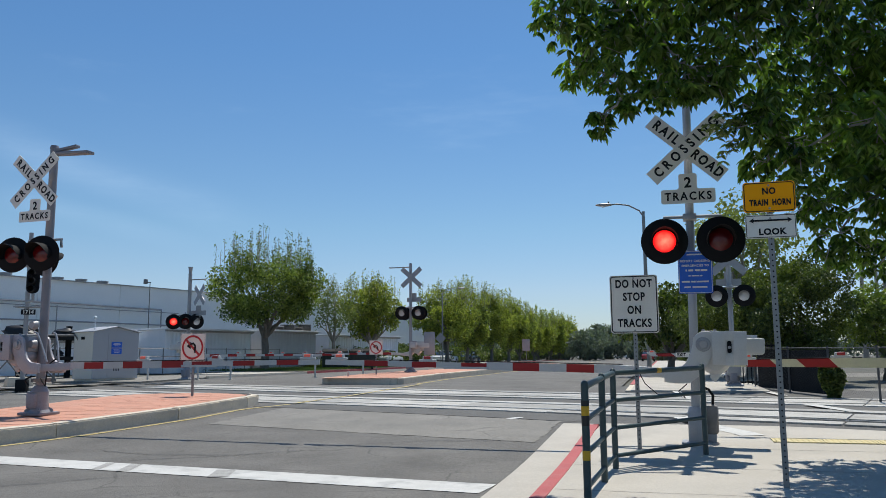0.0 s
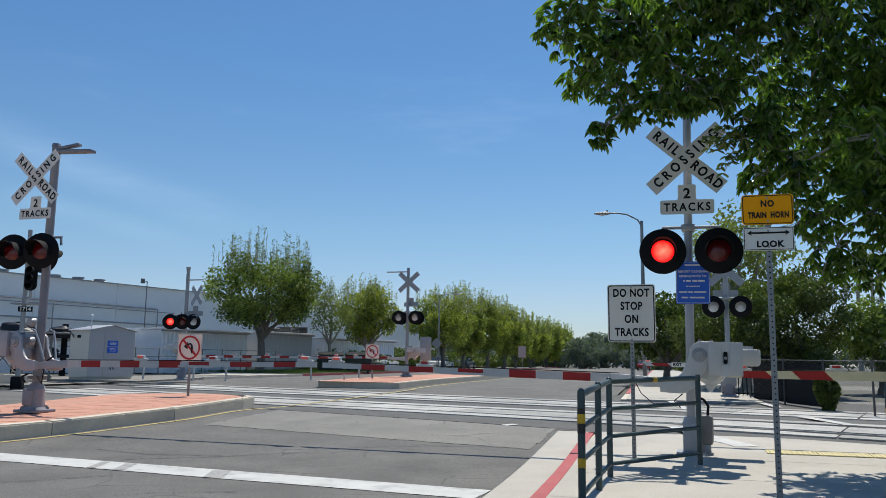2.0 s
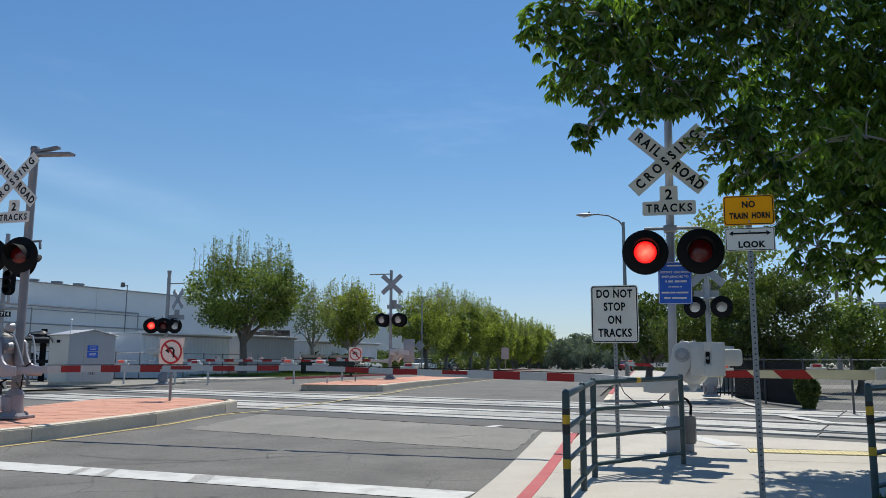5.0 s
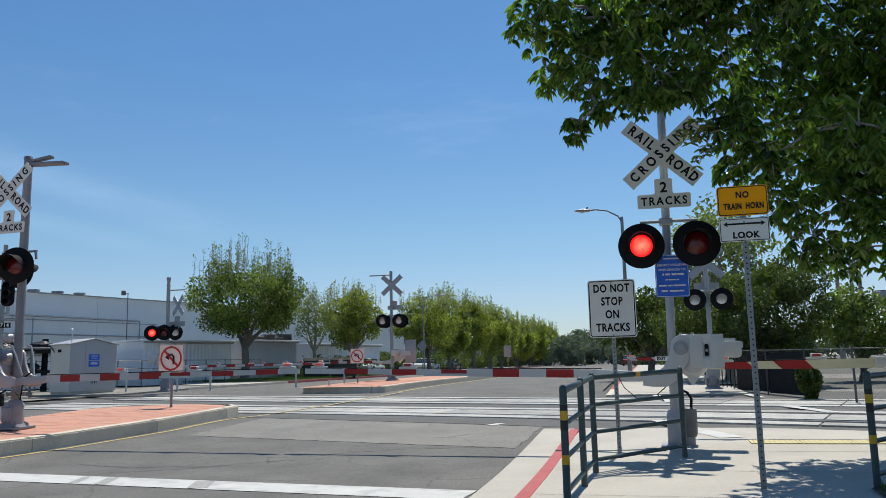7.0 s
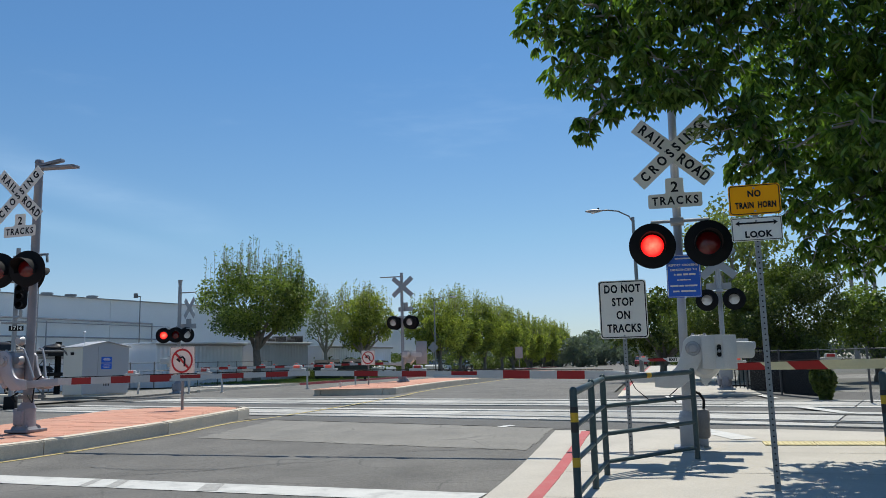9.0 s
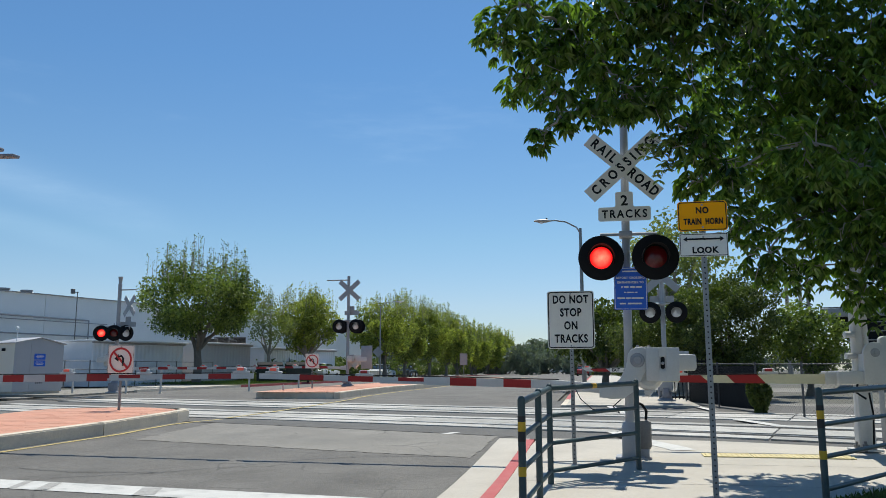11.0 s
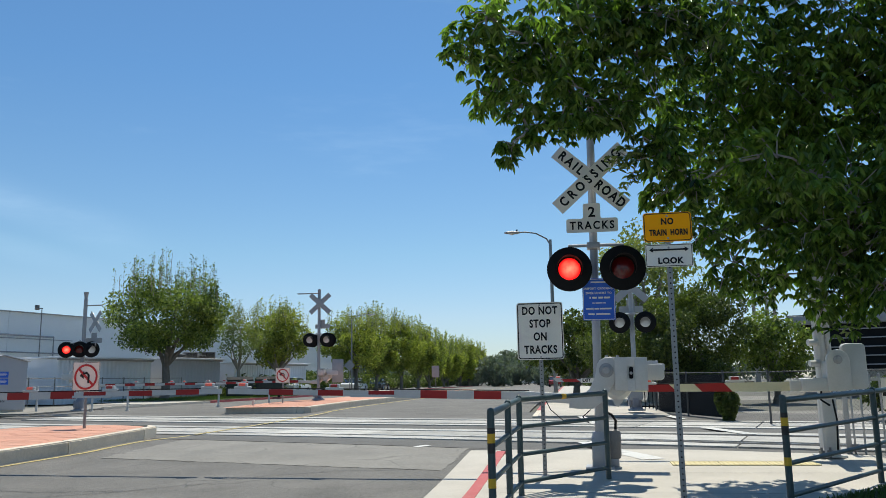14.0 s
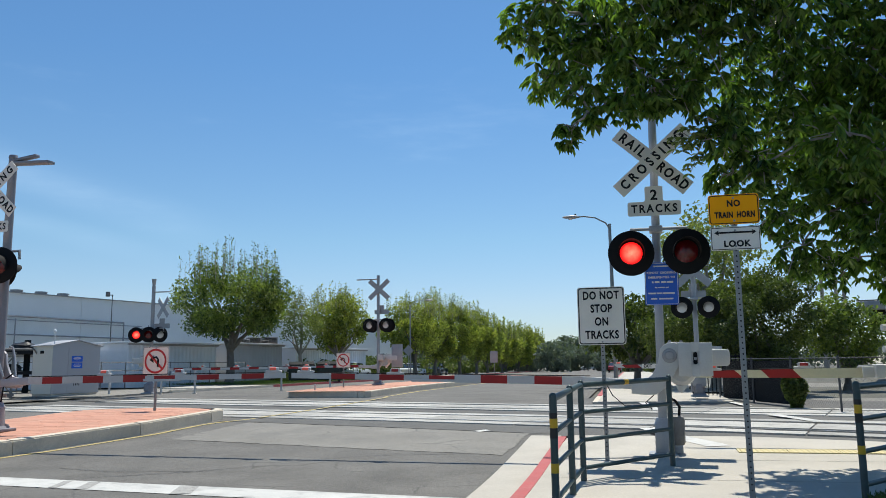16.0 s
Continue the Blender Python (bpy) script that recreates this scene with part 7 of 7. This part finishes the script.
d = part("red_disc", bm, SIGN_RED, p)
bars(d, [(0.6, 0.93, 0.16, 0.04)], SIGN_WHITE, -0.063)
bars(p, [(0.78, 0.72, 0.3, 0.03), (0.45, 0.88, 0.06, 0.1)], SIGN_BLACK, -0.058)

# the parking lot beyond the fence
vs = [on_ground(x, y, -0.03) for x, y in ((11, 19), (30, 8), (60, 30), (14, 40))]
tagged(mesh_of("parking_lot", vs, [(0, 1, 2, 3)], ASPHALT_PATCH), "pale worn asphalt lot beyond the fence", "parking lot", kind="structure")

# ---- open-fronted building on the walk side ----
ob_b = thing("canopy_building", Matrix.Translation(on_ground(20.2, 34.6)) @ Matrix.Rotation(radians(-32), 4, "Z"), "low building with white fascia and dark louvred upper wall", "building")
bm = bm_new()
box(bm, (9, 0.3, 3.45), (18.4, 0.7, 0.4), bevel=0.02)
part("fascia", bm, ALU_DULL, ob_b)
bm = bm_new()
prism(bm, [(0.0, 3.3), (18.2, 3.3), (18.2, 1.2), (1.8, 1.2)], 0.35, 0.5)
part("upper_wall", bm, DARK_WALL, ob_b, smooth_faces=False)
for k in range(5):
    z = 3.0 - 0.4 * k
    bm = bm_new()
    box(bm, (9.1 + (3.5 - z) * 0.41, 0.3, z), (18.1 - (3.5 - z) * 0.82, 0.14, 0.05))
    part("louvre", bm, ALU_DULL, ob_b, smooth_faces=False)
bm = bm_new()
tube(bm, [(-0.1, 0.2, 3.3), (1.9, 0.2, 1.1)], 0.07, 6)
part("brace", bm, ALU, ob_b)
bm = bm_new()
box(bm, (9, 8, 3.6), (18.4, 16, 0.2))
part("roof", bm, ROOF_DARK, ob_b, smooth_faces=False)
bm = bm_new()
box(bm, (10, 3.0, 0.65), (17, 0.3, 1.3))
part("lower_wall", bm, WALL_WHITE, ob_b, smooth_faces=False)
for k in range(7):
    bm = bm_new()
    box(bm, (2 + 2.6 * k, 0.45, 0.65), (0.3, 0.3, 1.32))
    part("column", bm, WALL_WHITE, ob_b, smooth_faces=False)


# ---- parked cars far off ----
def car(x, y, yaw, material, label):
    top = thing("parked_car", Matrix.Translation(on_ground(x, y)) @ Matrix.Rotation(radians(yaw), 4, "Z"), label, "car", "parked cars")
    bm = bm_new()
    prism(bm, [(-2.2, 0.35), (2.2, 0.35), (2.25, 0.6), (2.15, 0.85), (1.2, 0.95), (-1.9, 1.0), (-2.2, 0.85)], -0.88, 0.88, bevel=0.06)
    body = part("body", bm, material, top)
    bm = bm_new()
    prism(bm, [(1.15, 0.95), (0.45, 1.42), (-1.1, 1.45), (-1.8, 1.0)], -0.74, 0.74, bevel=0.05)
    part("cabin_glass", bm, GLASS_DARK, top, "dark glazed cabin")
    bm = bm_new()
    prism(bm, [(0.42, 1.43), (0.4, 1.47), (-1.05, 1.5), (-1.12, 1.46)], -0.72, 0.72)
    part("roof", bm, material, top)
    for sx in (-1.35, 1.35):
        for sy in (-0.82, 0.82):
            bm = bm_new()
            lathe(bm, [(0.0, -0.1), (0.2, -0.1), (0.33, -0.09), (0.34, 0.0), (0.33, 0.09), (0.2, 0.1), (0, 0.1)], 20, Matrix.Translation((sx, sy, 0.34)))
            w = part("wheel", bm, TYRE, top)
            bm = bm_new()
            lathe(bm, [(0, -0.12), (0.18, -0.115), (0.2, -0.1)], 14, Matrix.Translation((sx, sy, 0.34)))
            lathe(bm, [(0.2, 0.1), (0.18, 0.115), (0, 0.12)], 14, Matrix.Translation((sx, sy, 0.34)))
            part("rim", bm, ALU, w)
    for sy in (-0.62, 0.62):
        bm = bm_new()
        box(bm, (2.2, sy, 0.72), (0.1, 0.3, 0.12), bevel=0.02)
        part("headlight", bm, LENS_CLEAR, top)
    return top


CAR_WHITE = mat("car_paint_white", (0.72, 0.72, 0.72), 0.2, 0.03, 3, 0.0, world=False, spec=0.6)
CAR_DARK = mat("car_paint_dark", (0.05, 0.055, 0.065), 0.2, 0.03, 3, 0.0, world=False, spec=0.6)
CAR_RED = mat("car_paint_red", (0.3, 0.03, 0.03), 0.2, 0.03, 3, 0.0, world=False, spec=0.6)
for r, u, yw, cm, lab in ((-23.5, 66, 74, CAR_WHITE, "white car parked under the street trees"), (-22.5, 82, 74, CAR_WHITE, "white car parked under the street trees"),
                          (-23.0, 95, 74, CAR_DARK, "dark car parked under the street trees"), (-18.3, 190, 74, CAR_DARK, "dark car far down the road"),
                          (-3.0, 150, 74, CAR_WHITE, "pale car far down the road"), (-2.2, 120, 74, CAR_RED, "dark red car parked far down the road"), (1.5, 210, 74, CAR_WHITE, "pale car far down the road"),
                          (-9.2, 196, 20, CAR_WHITE, "white car far down the road"), (-4.5, 172, 10, CAR_DARK, "dark car far down the road")):
    p = W(r, u)
    car(p.x, p.y, yw, cm, lab)


BIN_GREEN = mat("dark_green_bin_paint", (0.018, 0.032, 0.028), 0.5, 0.2, 4, 0.1, world=False, stain=0.3, stain_col=(0.05, 0.045, 0.035), stain_scale=3)


def dumpster(x, y, yaw, label):
    """A steel refuse bin: sloping body with ribs and side pockets, two lids and casters."""
    top = thing("dumpster", Matrix.Translation(on_ground(x, y, 0.08)) @ Matrix.Rotation(radians(yaw), 4, "Z"), label, "dumpster", "dumpsters")
    bm = bm_new()
    prism(bm, [(-0.5, 0.16), (0.5, 0.16), (0.62, 1.05), (0.62, 1.15), (-0.62, 1.35), (-0.62, 1.05)], -0.85, 0.85, bevel=0.015)
    xform(bm, bm.verts[:], Matrix.Rotation(radians(-90), 4, "Z"))
    part("body", bm, BIN_GREEN, top)
    for k in range(4):
        bm = bm_new()
        box(bm, (-0.6 + 0.4 * k, -0.575, 0.62), (0.06, 0.06, 0.8), bevel=0.008)
        part("rib", bm, BIN_GREEN, top)
    for sx in (-1, 1):
        bm = bm_new()
        box(bm, (sx * 0.9, 0.0, 0.8), (0.1, 0.9, 0.16), bevel=0.01)
        part("fork_pocket", bm, BIN_GREEN, top)
        bm = bm_new()
        box(bm, (0, 0, 0), (0.82, 1.28, 0.04), Matrix.Translation((sx * 0.425, 0.0, 1.285)) @ Matrix.Rotation(math.atan2(0.2, 1.24), 4, "X"), bevel=0.012)
        part("lid", bm, BLACK, top, "black plastic lid")
        for sy in (-0.35, 0.35):
            bm = bm_new()
            lathe(bm, [(0, -0.03), (0.06, -0.03), (0.08, 0.0), (0.06, 0.03), (0, 0.03)], 12, Matrix.Translation((sx * 0.65, sy, 0.08)))
            part("caster", bm, TYRE, top)


dumpster(-7.35, 54.2, 10, "dark green steel dumpster with black lids on the lawn")
dumpster(-5.5, 54.6, 6, "dark green steel dumpster with black lids on the lawn")


def back_sign(r, u, h, w, hh, label, diamond=False):
    top = thing("traffic_sign", road_pose(r, u, 0.1), label, "road sign", "signs seen from behind")
    bm = bm_new()
    rod(bm, (0, 0, 0), (0, 0, h), 0.03, None, 8)
    part("post", bm, GALV, top)
    bm = bm_new()
    if diamond:
        prism(bm, [(0, h - 1.05), (0.53, h - 0.52), (0, h), (-0.53, h - 0.52)], -0.05, -0.046)
    else:
        prism(bm, shift(rounded(w, hh, 0.03), 0, h - hh / 2), -0.05, -0.046)
    part("sign_back", bm, ALU_DULL, top, smooth_faces=False)


back_sign(-19.9, 71.0, 3.0, 0.6, 0.6, "grey diamond sign seen from behind", True)
back_sign(-10.4, 62.0, 2.1, 0.6, 0.9, "grey rectangular sign seen from behind")


# ---- small things by the railway ----
def guard_post(x, y, h, label):
    top = thing("guard_post", Matrix.Translation(on_ground(x, y)), label, "post", "guard posts")
    bm = bm_new()
    rod(bm, (0, 0, 0), (0, 0, h), 0.04, 0.04, 10)
    part("tube", bm, GATE_PAINT, top)
    bm = bm_new()
    rod(bm, (0, 0, h - 0.01), (0, 0, h + 0.03), 0.046, 0.03, 10)
    part("cap", bm, GATE_PAINT, top)
    bm = bm_new()
    rod(bm, (0, 0, 0), (0, 0, 0.03), 0.09, 0.08, 10)
    part("foot", bm, KERB_CON, top)


for r, u, h in ((-18.9, 29.6, 0.8), (-17.6, 30.0, 0.95), (-15.2, 33.2, 0.75), (-13.2, 34.0, 0.75), (-11.3, 27.6, 0.4), (-20.4, 28.3, 1.0)):
    p = W(r, u)
    guard_post(p.x, p.y, h, "slim pale guard post by the crossing")


def concrete_block(x, y, w, h, yaw, label):
    top = thing("concrete_block", Matrix.Translation(on_ground(x, y, -0.02)) @ Matrix.Rotation(radians(yaw), 4, "Z"), label, "concrete block", "concrete blocks")
    bm = bm_new()
    prism(bm, [(-w / 2, 0), (w / 2, 0), (w / 2 - 0.06, h), (-w / 2 + 0.06, h)], -0.3, 0.3, bevel=0.03)
    part("block", bm, KERB_CON, top)
    bm = bm_new()
    tube(bm, [(-0.12, 0, h - 0.02), (-0.1, 0, h + 0.08), (0.1, 0, h + 0.08), (0.12, 0, h - 0.02)], 0.015, 6)
    part("lifting_loop", bm, CAST_DARK, top)


for x, y, w, h, a in ((-16.6, 28.6, 1.0, 0.4, 10), (-15.6, 29.4, 0.9, 0.35, 40)):
    concrete_block(x, y, w, h, a, "weathered concrete block beside the tracks")

tr = thing("trestle", Matrix.Translation(on_ground(-17.0, 31.0)) @ Matrix.Rotation(radians(25), 4, "Z"), "dark braced steel trestle behind the tracks", "trestle")
for xx in (-1.6, -0.5, 0.6, 1.7):
    bm = bm_new()
    box(bm, (xx, 0, 0.9), (0.09, 0.09, 1.8))
    part("leg", bm, CAST_DARK, tr, smooth_faces=False)
for xx in (-1.6, -0.5, 0.6):
    for a, b in ((0.2, 1.6), (1.6, 0.2)):
        bm = bm_new()
        rod(bm, (xx, 0, a), (xx + 1.1, 0, b), 0.025, None, 6)
        part("brace", bm, CAST_DARK, tr)
for z in (0.15, 1.0, 1.75):
    bm = bm_new()
    box(bm, (0.05, 0, z), (3.5, 0.12, 0.1))
    part("beam", bm, CAST_DARK, tr, smooth_faces=False)
bm = bm_new()
tube(bm, [(-1.7, -0.2, 1.9), (0.2, -0.2, 1.9), (2.4, -0.2, 1.9), (2.6, -0.2, 1.6), (2.6, -0.2, 0.0)], 0.04, 8)
part("pipe", bm, CAST_DARK, tr, "dark pipe on the trestle")

# junk and low wall line in front of the sheds
lw = thing("low_wall", Matrix.Translation(on_ground(-19.5, 40.5)) @ Matrix.Rotation(math.atan2(TN.y, TN.x), 4, "Z"), "low dark wire fence in front of the sheds", "fence")
for k in range(11):
    bm = bm_new()
    rod(bm, (k * 1.6, 0, 0), (k * 1.6, 0, 1.5), 0.03, None, 6)
    part("post", bm, CAST_DARK, lw)
for z in (0.5, 1.0, 1.45):
    bm = bm_new()
    rod(bm, (0, 0, z), (16, 0, z), 0.018, None, 6)
    part("rail", bm, CAST_DARK, lw)
